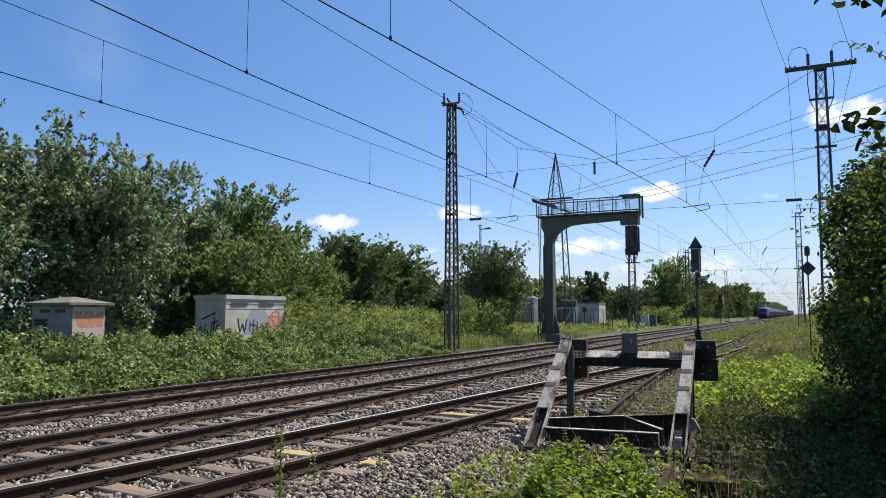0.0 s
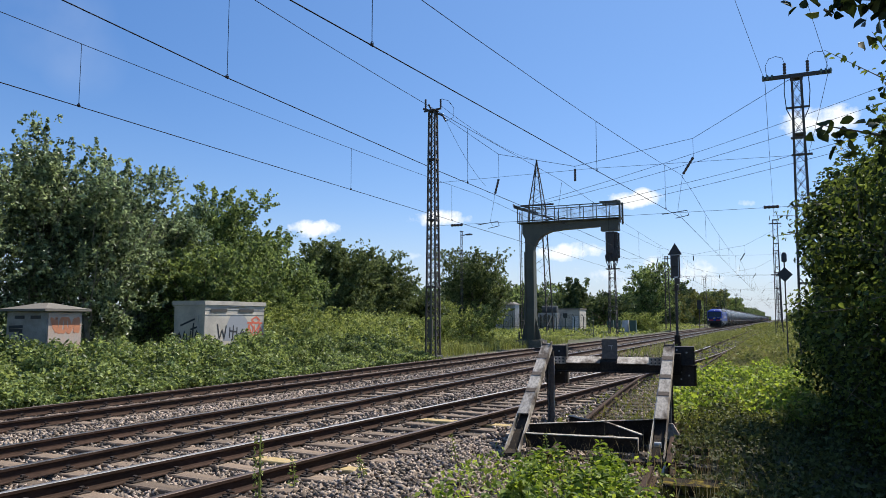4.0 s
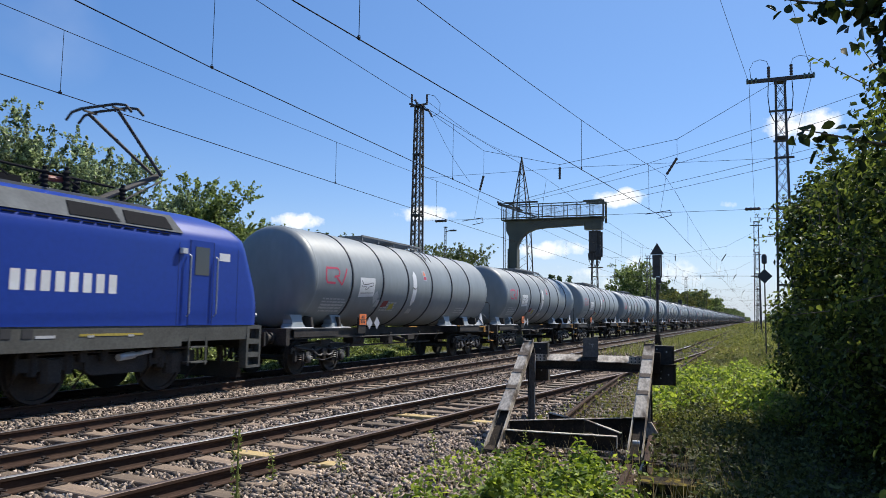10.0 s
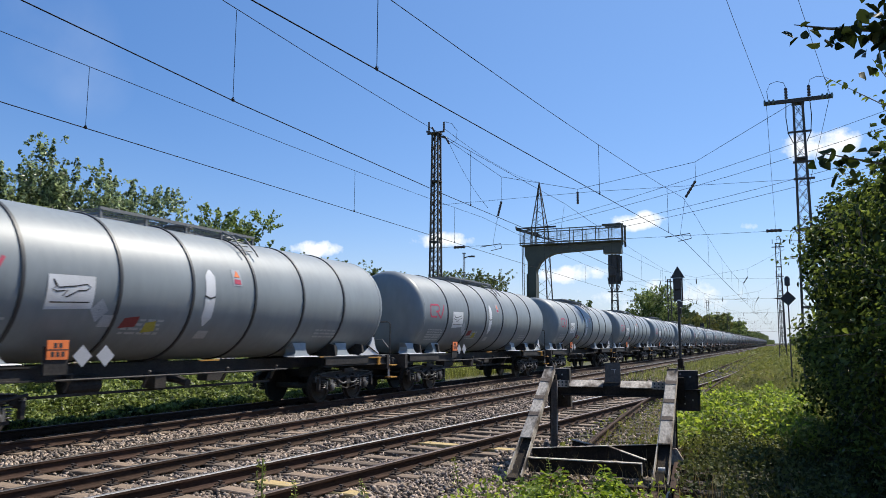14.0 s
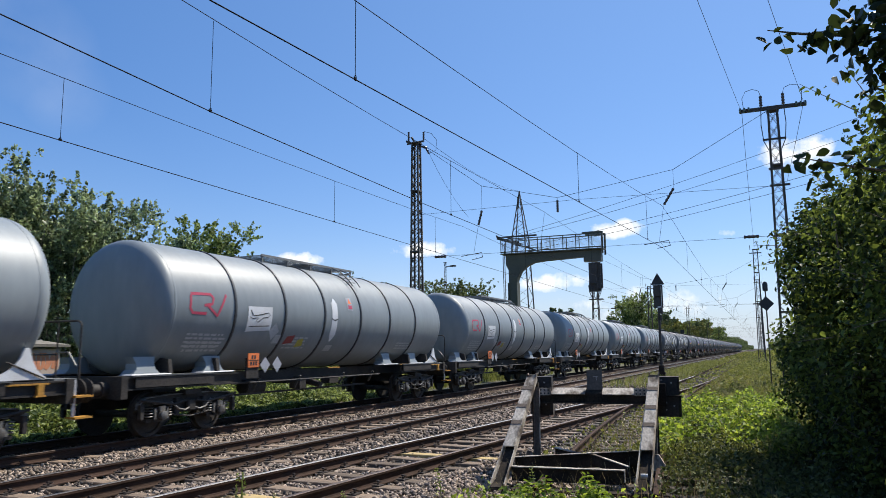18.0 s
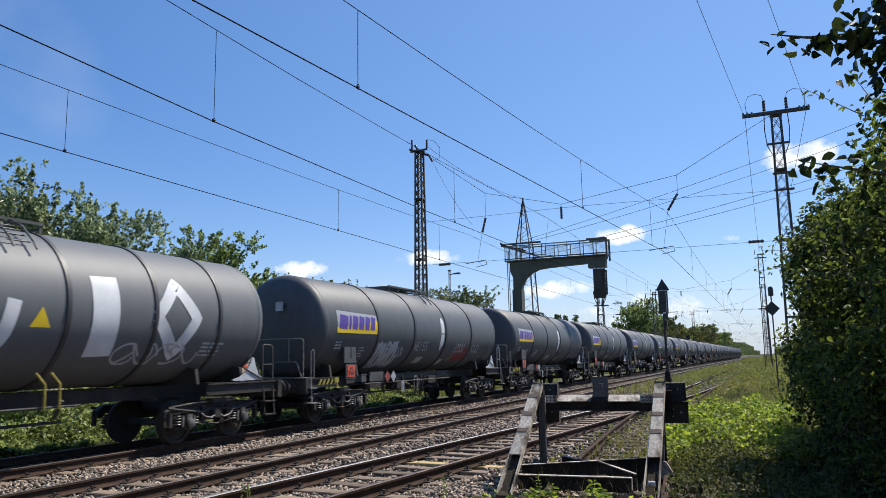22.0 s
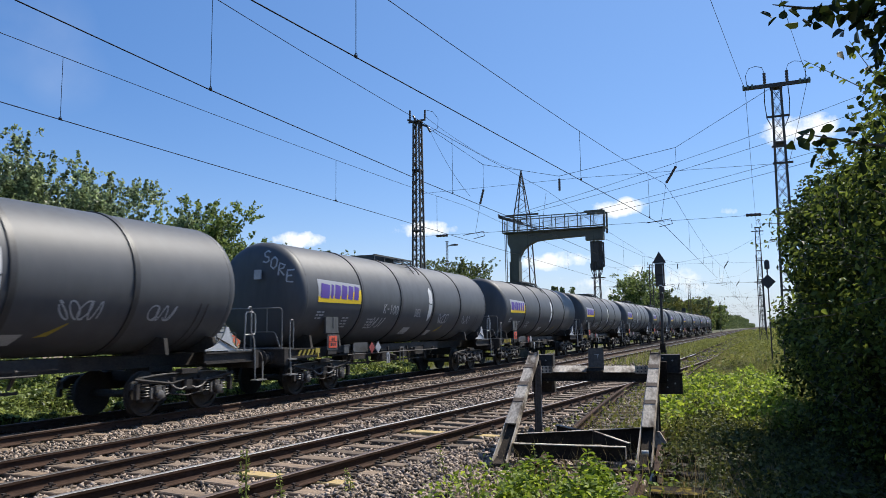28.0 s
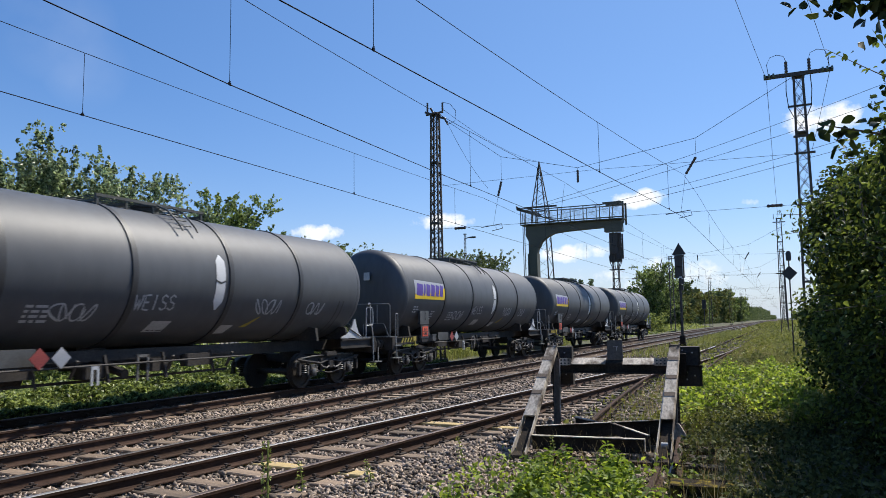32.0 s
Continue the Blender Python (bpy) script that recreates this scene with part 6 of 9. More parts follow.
            part("damper", Geo().tube([(s * 1.26, yc - 0.1, 0.80), (s * 1.26, yc + 0.3, 0.84)], 0.075, 10).tube([(s * 1.26, yc + 0.3, 0.84), (s * 1.26, yc + 0.75, 0.90)], 0.045, 8), SILVER, bg, "pale grey damper")
        for k in (-1.5, 1.5):
            part("wheelset", ws, None, bg, at=pose(0, yc + k, 0.625))
    g = Geo().box(0, mid, 0.62, 2.3, 3.6, 0.62, chamfer=0.1)
    part("transformer_case", g, UNDERFRAME, w)
    for y, ln, m in ((7.75, 0.5, LOCO_GREY), (8.9, 0.7, UNDERFRAME), (9.9, 0.42, LOCO_GREY), (11.2, 0.6, LOCO_GREY)):
        part("equipment_box", Geo().box(1.28, y, 0.78, 0.26, ln, 0.42, chamfer=0.03), m, w)
    for k in range(10):
        y = 6.9 + 0.55 * k
        part("pipe", Geo().tube([(1.2, y, 0.98), (1.24, y + 0.1, 0.66), (1.0, y + 0.3, 0.55)], 0.035, 6), UNDERFRAME, w)
    g = Geo()
    g.lathe([(8.3, 0.02), (8.34, 0.15), (9.3, 0.15), (9.34, 0.02)], "y", (1.22, 0, 0.62), 12)
    part("air_tank", g, UNDERFRAME, w)
    return w


TRAIN = []


def make_train():
    meshes = bogie_meshes()
    TRAIN.append((make_loco(), -18.85))
    grey, block = grey_wagon(meshes), block_wagon(meshes)
    darks = [anthracite_wagon(meshes, 31, False, False), anthracite_wagon(meshes, 47, True, True), anthracite_wagon(meshes, 58, True, False),
             anthracite_wagon(meshes, 63, False, False, "red"), anthracite_wagon(meshes, 71, True, False, "white"), anthracite_wagon(meshes, 77, True, False, "end")]
    kinds = {20: 1, 22: 2, 24: 2, 29: 2, 30: 5, 32: 2, 33: 4, 34: 3, 36: 2, 37: 2, 39: 2}      # the plain wagons are not listed
    used = set()
    for k in range(WAGONS):
        src = grey if k < 18 else block if k < 20 else darks[kinds.get(k, 0)]
        ob = src if src.name not in used else copy_thing(src, pose(0, 0, 0))
        used.add(src.name)
        TRAIN.append((ob, PITCH * k))
    for ob, off in TRAIN:
        ob.matrix_basis = on_line(coupling_y(0, 0) + off)


make_train()

# ---- masts, wires, gantry, signals ----
def lattice(t, h, wb, wt, bays, leg=0.085, lace=0.06, depth=1.0, z0=0.0, crossed=False):
    """A four-legged laced mast under the thing t: legs and the lacing of each face."""
    at = lambda z: (wb + (wt - wb) * z / h) / 2
    corners = ((-1, -1), (1, -1), (1, 1), (-1, 1))
    for sx, sy in corners:
        part("leg", Geo().beam((sx * at(0), sy * at(0) * depth, z0), (sx * at(h), sy * at(h) * depth, z0 + h), leg, leg, (0, 1, 0)), STEEL_DARK, t)
    for k in range(4):
        (ax, ay), (bx, by) = corners[k], corners[(k + 1) % 4]
        g = Geo()
        for i in range(bays):
            za, zb = h * i / bays, h * (i + 1) / bays
            p = lambda cx, cy, z: (cx * at(z), cy * at(z) * depth, z0 + z)
            if i % 2 or crossed:
                g.beam(p(ax, ay, za), p(bx, by, zb), lace, lace * 0.4)
            if not i % 2 or crossed:
                g.beam(p(bx, by, za), p(ax, ay, zb), lace, lace * 0.3)
        tagged(part("lacing", g, STEEL_DARK, t), kind="stuff")


def insulator(geo, p, q, r=0.055, n=5):
    """A string of sheds from p to q."""
    p, q = Vector(p), Vector(q)
    d = q - p
    pts, rad = [], []
    for i in range(n):
        for u, rr in ((0.1, 0.8), (0.3, 1.0), (0.55, 1.0), (0.8, 0.8)):
            pts.append(p + d * ((i + u) / n))
            rad.append(r * rr)
    geo.tube(pts, rad, 10)


def make_mast(name, x, y, h, wb, wt, label, bays=22, leg=0.085):
    t = thing(name, pose(x, y, -0.12), label, "catenary mast", "catenary masts")
    lattice(t, h, wb, wt, bays, leg, leg * (0.55 if y < 40 else 0.7), crossed=y < 40)
    part("footing", Geo().box(0, 0, -0.06, wb + 0.26, wb + 0.26, 0.3, 0.94), FOOTING, t)
    part("head_plate", Geo().box(0, 0, h + 0.03, wt + 0.14, wt + 0.14, 0.07), STEEL_DARK, t)
    for z in (h * 0.28, h * 0.55, h * 0.8):
        w = wb + (wt - wb) * z / h
        part("collar", Geo().box(0, 0, z, w + 0.09, w + 0.09, 0.07), STEEL_DARK, t)
    return t


MASTS = (33, 84, 122, 188, 259, 325)       # where the pairs of masts stand along the line


def make_masts():
    left = make_mast("catenary_mast", -15.4, 33.0, 12.35, 0.54, 0.31, "dark lattice steel mast with porcelain insulators on its head", 26, 0.075)
    g = Geo()
    g.beam((-0.55, 0, 12.55), (0.5, 0, 12.1), 0.10, 0.10).beam((-0.5, 0, 12.4), (0.45, 0, 12.45), 0.08, 0.08)
    part("cross_arm", g, STEEL_DARK, left)
    for p, q in (((-0.42, 0, 12.5), (-0.42, 0, 13.05)), ((0.42, 0, 12.5), (0.42, 0, 12.95)), ((0.5, 0, 12.15), (0.72, 0, 11.75)), ((-0.1, 0, 12.45), (-0.25, 0, 12.75))):
        g = Geo()
        insulator(g, p, q)
        part("insulator", g, PORCELAIN, left, "brown porcelain insulator", smooth=40)
    part("jumper_loop", Geo().tube([(0.45, 0, 12.95), (0.85, 0, 12.8), (1.15, 0, 12.4), (1.1, 0, 11.9), (0.75, 0, 11.78)], 0.012, 5), WIRE, left)
    part("cable_box", Geo().box(0.1, -0.5, 1.4, 0.22, 0.16, 0.9).tube([(0.1, -0.45, 0.2), (0.1, -0.45, 3.9)], 0.045, 8), STEEL_GREEN, left)

    right = make_mast("catenary_mast", 1.2, 33.0, 11.75, 0.62, 0.34, "dark lattice steel mast with a feeder cross-arm", 20, 0.08)
    arm = part("cross_arm", Geo().beam((-1.25, 0, 11.90), (1.25, 0, 11.90), 0.12, 0.15), STEEL_DARK, right)
    for s in (-1, 1):
        g = Geo()
        for k in range(3):
            g.lathe([(-0.05, 0.05), (-0.04, 0.12), (0.03, 0.13), (0.06, 0.05)], "x", (s * (0.92 + 0.17 * k), 0, 11.93), 12)
        part("insulator", g, GREEN_GLASS, arm, "green glass insulator", smooth=40)
        g = Geo()
        insulator(g, (s * 0.43, 0, 12.0), (s * 0.43, 0, 12.5), 0.07, 4)
        part("insulator", g, PORCELAIN, arm, "brown porcelain insulator", smooth=40)
        part("jumper_loop", Geo().tube([(s * 0.43, 0, 12.5), (s * 0.5, 0, 12.72), (s * 0.75, 0, 12.82), (s * 1.02, 0, 12.75), (s * 1.16, 0, 12.45), (s * 1.12, 0, 12.0)], 0.012, 5), WIRE, right)
        part("down_lead", Geo().tube([(s * 0.45, 0, 11.8), (s * 0.48, 0, 11.2), (s * 0.42, 0, 10.5), (s * 0.25, 0, 10.1)], 0.018, 5), WIRE, right)
    part("bracket", Geo().beam((-0.45, 0, 10.55), (0.45, 0, 10.55), 0.06, 0.08), STEEL_DARK, right)
    for z in (9.2, 8.5, 6.4):
        part("bracket", Geo().beam((-0.32, -0.3, z), (0.45, -0.3, z), 0.05, 0.09), STEEL_DARK, right)
    # the masts further down the line
    for y in MASTS[1:]:
        for x, h in ((-16.3, 11.9), (-0.12, 12.2)):
            if y == 84 and x < -5:
                x -= 0.9
            m = make_mast("catenary_mast", x + SKEW * y, y, h, 0.9 if y == 84 and x < -5 else 0.7, 0.42, "dark lattice steel mast beside the tracks", 16)
            g = Geo().beam((-0.6, 0, h - 0.35), (0.6, 0, h - 0.35), 0.1, 0.1)
            g.beam((-0.5, 0, h), (-0.5, 0, h + 0.5), 0.06, 0.06).beam((0.3, 0, h), (0.3, 0, h + 0.55), 0.06, 0.06)
            part("cross_arm", g, STEEL_DARK, m)
    mid = make_mast("catenary_mast", -27.3, 65.0, 10.3, 0.17, 0.14, "slender far lattice mast with a lamp arm behind the trees", 30, 0.022)
    part("lamp_arm", Geo().beam((0, 0, 9.9), (0.9, 0, 10.05), 0.08, 0.08).box(0.8, 0, 9.98, 0.6, 0.2, 0.14), STEEL_DARK, mid)
    # tall pointed feeder tower
    t = thing("feeder_tower", pose(-20.3, 67.0, -0.1), "tall pointed lattice steel feeder tower", "lattice tower")
    lattice(t, 12.6, 2.3, 1.25, 11, 0.10, 0.05)
    at = Geo()
    for sx, sy in ((-1, -1), (1, -1), (1, 1), (-1, 1)):
        at.beam((sx * 0.625, sy * 0.625, 12.6), (0, 0, 17.1), 0.08, 0.08, (0, 1, 0))
    for i in range(7):
        z0, z1 = 12.6 + 0.62 * i, 12.6 + 0.62 * (i + 1)
        a0, a1 = 0.625 * (17.1 - z0) / 4.5, 0.625 * (17.1 - z1) / 4.5
        for s in (-1, 1):
            at.beam((-a0 * (1 if i % 2 else -1), s * a0, z0), (a1 * (1 if i % 2 else -1), s * a1, z1), 0.04, 0.03)
            at.beam((s * a0, -a0, z0), (s * a1, a1, z1), 0.04, 0.03)
    part("peak", at, STEEL_DARK, t)
    part("cross_arm", Geo().beam((-1.6, 0, 12.7), (1.6, 0, 12.7), 0.14, 0.16), STEEL_DARK, t)


def run(name, pts, r, parent, mat=None, sides=5):
    return part(name, Geo().tube(pts, r, sides, False), mat or WIRE, parent)


def sag(a, b, drop, n=10):
    """Points of a slack wire from a to b."""
    a, b = Vector(a), Vector(b)
    return [tuple(a.lerp(b, i / n) - Vector((0, 0, drop * 4 * (i / n) * (1 - i / n)))) for i in range(n + 1)]


def make_wires():
    # overhead lines: contact wire, catenary wire, droppers
    spans = [-62, -15, *MASTS, 390]
    defs = [("overhead_line", lambda y: X1, 6.08, 7.74, 7.40, [(-15, 33, [-7.5, -1.0, 10.35, 21.0, 29.5])], "contact wire and catenary wire over the train's track"),
            ("overhead_line", lambda y: X2 + 0.02 * max(0, y - 20) + 0.042 * max(0, 10.4 - max(y, 0)) if y < 33 else -8.8, 6.17, 8.15, 7.94, [(-15, 33, [-8.0, 2.0, 10.4, 22.0, 29.0])], "contact wire and catenary wire over the second track"),
            ("overhead_line", lambda y: -5.86 + 0.095 * (y - 8.16) if y < 34 else -3.4, 6.08, 8.00, 7.42, [(-15, 33, [-6.0, 1.0, 9.9, 21.3, 30.0])], "contact wire and catenary wire over the crossover")]
    for name, near_x, zc, zs, zm, drops, label in defs:
        fx = lambda y, near_x=near_x: near_x(y) + SKEW * max(0.0, y - 33)
        t = thing(name, pose(0, 0, 0), label, "overhead wire", "overhead lines")
        ys = [-62, -15, 0, 7, 10.4, 20, *MASTS, 390]
        run("contact_wire", [(fx(y), y, zc) for y in ys], 0.0105, t)
        low = lambda y, a, b: zs - (zs - zm) * 4 * ((y - a) / (b - a)) * (1 - (y - a) / (b - a)) * 1.0
        pts = []
        for a, b in zip(spans, spans[1:]):
            pts += [(fx(a + (b - a) * i / 12), a + (b - a) * i / 12, low(a + (b - a) * i / 12, a, b)) for i in range(12)]
        run("catenary_wire", pts, 0.0078, t)
        for a, b, near in drops:
            for y in near:
                d = part("dropper", Geo().tube([(fx(y), y, zc), (fx(y), y, low(y, a, b))], 0.007, 4, False), WIRE, t)
                ring = [(fx(y) + 0.025 * math.sin(q), y, zc + 0.035 + 0.035 * math.cos(q)) for q in (i * 0.9 for i in range(8))]
                part("clamp", Geo().tube(ring, 0.006, 4, False).box(fx(y), y, zc + 0.012, 0.02, 0.07, 0.05), WIRE, d)
        for a, b in zip(spans[2:], spans[3:]):
            for k in range(1, 5):
                y = a + (b - a) * k / 5
                part("dropper", Geo().tube([(fx(y), y, zc), (fx(y), y, low(y, a, b))], 0.006, 4, False), WIRE, t)
    # head spans across the tracks at each pair of masts
    for i, y in enumerate(MASTS):
        t = thing("head_span", pose(SKEW * (y - 33), 0, 0), "cross wires and insulators strung between two masts", "overhead wire", "head spans")
        xl, xr, h = (-15.1, 0.95, 12.1) if i == 0 else (-16.0, 0.7, 11.9)
        knots = [(xl, y, h), (-11.9, y, 9.69), (-8.16, y, 8.77), (-2.95, y, 9.55), (xr, y, h - 0.45)]
        run("span_wire", knots, 0.0105, t)
        run("span_wire", [(xl - 0.6, y, 8.54), (-7.3, y, 8.60), (xr, y, 8.43)], 0.0078, t)
        run("span_wire", [(xl - 0.6, y, 6.38), (-7.3, y, 6.34), (xr, y, 6.33)], 0.0078, t)
        for x, xt, zt, zb in ((-11.9, -12.1, 9.69, 7.74), (-8.16, -8.8, 8.77, 8.06), (-2.95, -3.42, 9.55, 7.98)):
            zi = zb + (0.75 if zt - zb > 1 else 0.6)
            run("hanger", [(x, y, zt), (x, y, min(zi, zt))], 0.007, t)
            g = Geo()
            insulator(g, (x, y, min(zi, zt)), (xt if xt < -12 or x > -5 else x, y, zb), 0.06, 5)
            part("insulator", g, PORCELAIN, t, "brown porcelain insulator", smooth=40)
            run("hanger", [(xt, y, zb), (xt - 0.25, y, 6.42), (xt - 0.1, y, 6.2)], 0.007, t)
            # steady arm
            g = Geo().tube([(xt - 0.9, y, 6.30), (xt + 0.15, y, 6.42), (xt + 0.2, y, 6.2)], 0.018, 6).tube([(xt + 0.2, y, 6.2), (xt - 0.35, y, 6.1)], 0.016, 6)
            part("steady_arm", g, STEEL_DARK, t)
        for x in (xl + 1.0, xr - 0.9):
            g = Geo()
            insulator(g, (x - 0.32, y, 6.35), (x + 0.32, y, 6.35), 0.07, 4)
            part("insulator", g, PORCELAIN, t, "brown porcelain insulator", smooth=40)
    # feeder wires along the right-hand masts, and the ones that cross from the tower
    t = thing("feeder_line", pose(0, 0, 0), "pair of feeder wires high beside the tracks", "overhead wire")
    run("feeder_wire", sag((-0.04, 33, 11.86), (-3.6, -15, 11.4), 0.4) , 0.0078, t)
    run("feeder_wire", sag((2.40, 33, 11.86), (-4.0, -15, 11.4), 0.4), 0.0078, t)
    run("feeder_wire", sag((0.0, 33, 11.86), (0.3, 81, 11.9), 0.8), 0.010, t)
    run("feeder_wire", sag((2.40, 33, 11.86), (1.5, 81, 11.9), 0.8), 0.010, t)
    t = thing("crossing_line", pose(0, 0, 0), "four feeder wires crossing over the tracks", "overhead wire")
    for a, b in (((-20.5, 66.4, 12.7), CROSS[0]), ((-19.6, 66.4, 12.6), CROSS[1]), ((-21.2, 66.8, 11.3), CROSS[2]), ((-19.2, 66.8, 11.2), CROSS[3])):
        run("feeder_wire", sag(a, b, 0.5), 0.017, t)
    t = thing("tower_stay", pose(0, 0, 0), "slack jumper wire from the mast to the gantry", "overhead wire")
    run("feeder_wire", sag((-14.7, 33, 11.7), (-12.6, 33, 8.2), 0.25), 0.0078, t)
    run("feeder_wire", sag((-15.0, 33, 12.5), (-20.3, 67, 17.0), 0.5), 0.010, t)


CROSS = [(15.0, 58, 20.2), (15.0, 58, 18.8), (15.0, 58, 16.6), (15.0, 58, 15.9)]


def make_gantry():
    y = 50.0
    t = thing("signal_gantry", pose(-15.7, y, -0.1), "green-grey steel cantilever gantry with railed walkway", "signal gantry")
    g = Geo().prism([(-0.28, 0.45), (0.28, 0.45), (0.26, 6.4), (0.36, 6.9), (0.62, 7.4), (1.05, 7.75), (1.6, 7.97), (2.4, 8.05), (6.3, 8.2), (6.3, 8.62), (-0.5, 8.62), (-0.5, 7.9), (-0.3, 7.5)], "y", -0.26, 0.26)
    part("frame", g, STEEL_GREEN, t, "welded box-section frame")
    for x in (-0.31, 0.31):
        part("flange", Geo().hull([(x - 0.035, -0.4, 0.45), (x + 0.035, -0.4, 0.45), (x + 0.035, 0.4, 0.45), (x - 0.035, 0.4, 0.45)], [(x - 0.045, -0.33, 6.6), (x + 0.025, -0.33, 6.6), (x + 0.025, 0.33, 6.6), (x - 0.045, 0.33, 6.6)]), STEEL_GREEN, t, "green column flange")
    for z in (1.6, 3.4, 5.2):
        part("stiffener", Geo().box(0, -0.30, z, 0.56, 0.10, 0.05), STEEL_GREEN, t)
    for s in (-1, 1):
        part("foot_gusset", Geo().prism([(s * 0.35, 0.46), (s * 0.72, 0.46), (s * 0.42, 1.7), (s * 0.35, 1.9)], "y", -0.05, 0.05), STEEL_GREEN, t)
    part("foot_plate", Geo().box(0.02, 0, 0.42, 1.5, 1.1, 0.08).box(-0.75, -0.42, 0.72, 0.06, 0.2, 0.5), STEEL_GREEN, t)
    part("footing", Geo().box(0, 0, 0.14, 1.9, 1.6, 0.5, 0.95), FOOTING, t)
    for k in range(12):
        part("rung", Geo().beam((-0.62, -0.15, 1.2 + 0.55 * k), (-0.62, 0.15, 1.2 + 0.55 * k), 0.03, 0.03), STEEL_DARK, t)
    part("ladder_rail", Geo().beam((-0.66, -0.18, 0.6), (-0.72, -0.18, 9.5), 0.05, 0.04).beam((-0.66, 0.18, 0.6), (-0.72, 0.18, 9.5), 0.05, 0.04), STEEL_DARK, t)
    deck = part("walkway", Geo().box(2.85, 0, 8.66, 7.3, 1.1, 0.06), STEEL_GREEN, t, "grating walkway")
    for s in (-1, 1):
        for k in range(9):
            x = -0.75 + k * 0.90
            part("railing_post", Geo().beam((x, s * 0.53, 8.66), (x, s * 0.53, 9.72), 0.05, 0.05, (0, 1, 0)), STEEL_GREEN, deck)
        for z in (9.70, 8.78):
            part("railing", Geo().beam((-0.8, s * 0.53, z), (6.48, s * 0.53, z), 0.05, 0.06), STEEL_GREEN, deck)
    mesh = Geo()
    for s in (-1, 1):
        for k in range(96):
            x = -0.7 + k * 0.075
            mesh.beam((x, s * 0.53, 8.7), (x, s * 0.53, 9.68), 0.005, 0.005, (0, 1, 0))
        for k in range(13):
            mesh.beam((-0.7, s * 0.53, 8.74 + k * 0.075), (6.42, s * 0.53, 8.74 + k * 0.075), 0.005, 0.005)
    tagged(part("railing_mesh", mesh, STEEL_GALV, deck), kind="stuff")
    for s in (-1, 1):
        part("end_cage", Geo().beam((6.45, s * 0.5, 8.3), (6.45, s * 0.5, 9.8), 0.12, 0.12, (0, 1, 0)).beam((5.1, s * 0.5, 9.78), (6.38, s * 0.5, 9.78), 0.1, 0.1), STEEL_GREEN, deck)
    g = Geo().beam((-1.2, 0, 9.95), (0.6, 0, 9.35), 0.10, 0.14).beam((-1.3, 0.25, 9.9), (1.6, 0.25, 8.9), 0.06, 0.08).beam((-1.2, 0, 9.95), (-1.2, 0, 10.1), 0.3, 0.06).beam((-1.1, -0.2, 9.98), (1.0, -0.2, 9.6), 0.05, 0.05).beam((0.2, 0.1, 9.3), (2.0, 0.1, 9.0), 0.05, 0.05)
    part("wire_bracket", g, STEEL_DARK, t, "dark bracket for the wires")
    # hanging colour-light signal
    sig = part("signal_screen", Geo().box(5.78, -0.05, 6.75, 0.82, 0.12, 2.0, chamfer=0.03), STEEL_DARK, t, "dark back of a hanging signal screen")
    part("signal_arm", Geo().box(5.7, 0, 8.05, 1.2, 0.7, 0.45, chamfer=0.05), STEEL_GREEN, t)
    part("signal_case", Geo().box(5.70, -0.22, 6.95, 0.5, 0.22, 1.3, chamfer=0.04), STEEL_DARK, sig)
    part("signal_case", Geo().box(6.02, -0.22, 6.2, 0.32, 0.2, 0.5, chamfer=0.04), STEEL_DARK, sig)
    bas = Geo()
    for k in range(7):
        a = k * math.pi / 6
        bas.tube([(5.78 + 0.45 * math.cos(a), -0.1 - 0.45 * math.sin(a), 6.2), (5.78 + 0.40 * math.cos(a), -0.1 - 0.40 * math.sin(a), 5.75), (5.78 + 0.2 * math.cos(a), -0.1 - 0.2 * math.sin(a), 5.25)], 0.022, 5)
    part("ladder_cage", bas, STEEL_DARK, sig)
    part("signal_board", Geo().box(6.26, -0.05, 6.8, 0.10, 0.12, 1.7), BLACK, sig)
    part("basket_floor", Geo().box(5.85, -0.15, 5.22, 0.9, 0.6, 0.05), STEEL_DARK, sig)

    # post signal between the tracks, seen from behind
    s = thing("post_signal", pose(-5.85, 50.2, -0.25), "black colour-light signal on a slim post, back view", "railway signal")
    part("post", Geo().tube([(0, 0, 0), (0, 0, 5.3)], 0.085, 10), STEEL_DARK, s, smooth=40)
    part("base", Geo().box(0, 0, 0.25, 0.44, 0.4, 0.5).box(0, -0.05, 0.72, 0.34, 0.34, 0.44, chamfer=0.04), BEAM_DARK, s)
    head = part("signal_head", Geo().box(0, 0, 5.42, 0.60, 0.12, 1.50, chamfer=0.03), STEEL_DARK, s, "dark signal back plate")
    for z in (5.0, 5.78):
        part("signal_case", Geo().box(-0.02, -0.15, z, 0.44, 0.2, 0.68, chamfer=0.06), STEEL_DARK, head)
    part("case_hinge", Geo().box(0.22, -0.22, 5.4, 0.04, 0.06, 1.3), STEEL_GALV, head)
    part("hood", Geo().prism([(-0.44, 6.22), (0.44, 6.22), (0.0, 6.98)], "y", -0.06, 0.06), BLACK, head, "black triangular board")
    part("hood_edge", Geo().box(0, -0.02, 6.19, 0.72, 0.1, 0.035), SILVER, head, "pale edge below the board")
    part("side_plate", Geo().box(0.12, -0.18, 4.46, 0.30, 0.16, 0.36, chamfer=0.04), STEEL_DARK, head)
    part("lamp_plate", Geo().box(0.06, -0.27, 4.72, 0.2, 0.04, 0.07), WHITE, head, "small white plate")
    part("step", Geo().box(0.02, -0.2, 4.2, 0.34, 0.32, 0.03).box(0.14, -0.2, 4.02, 0.12, 0.2, 0.34), STEEL_DARK, s)
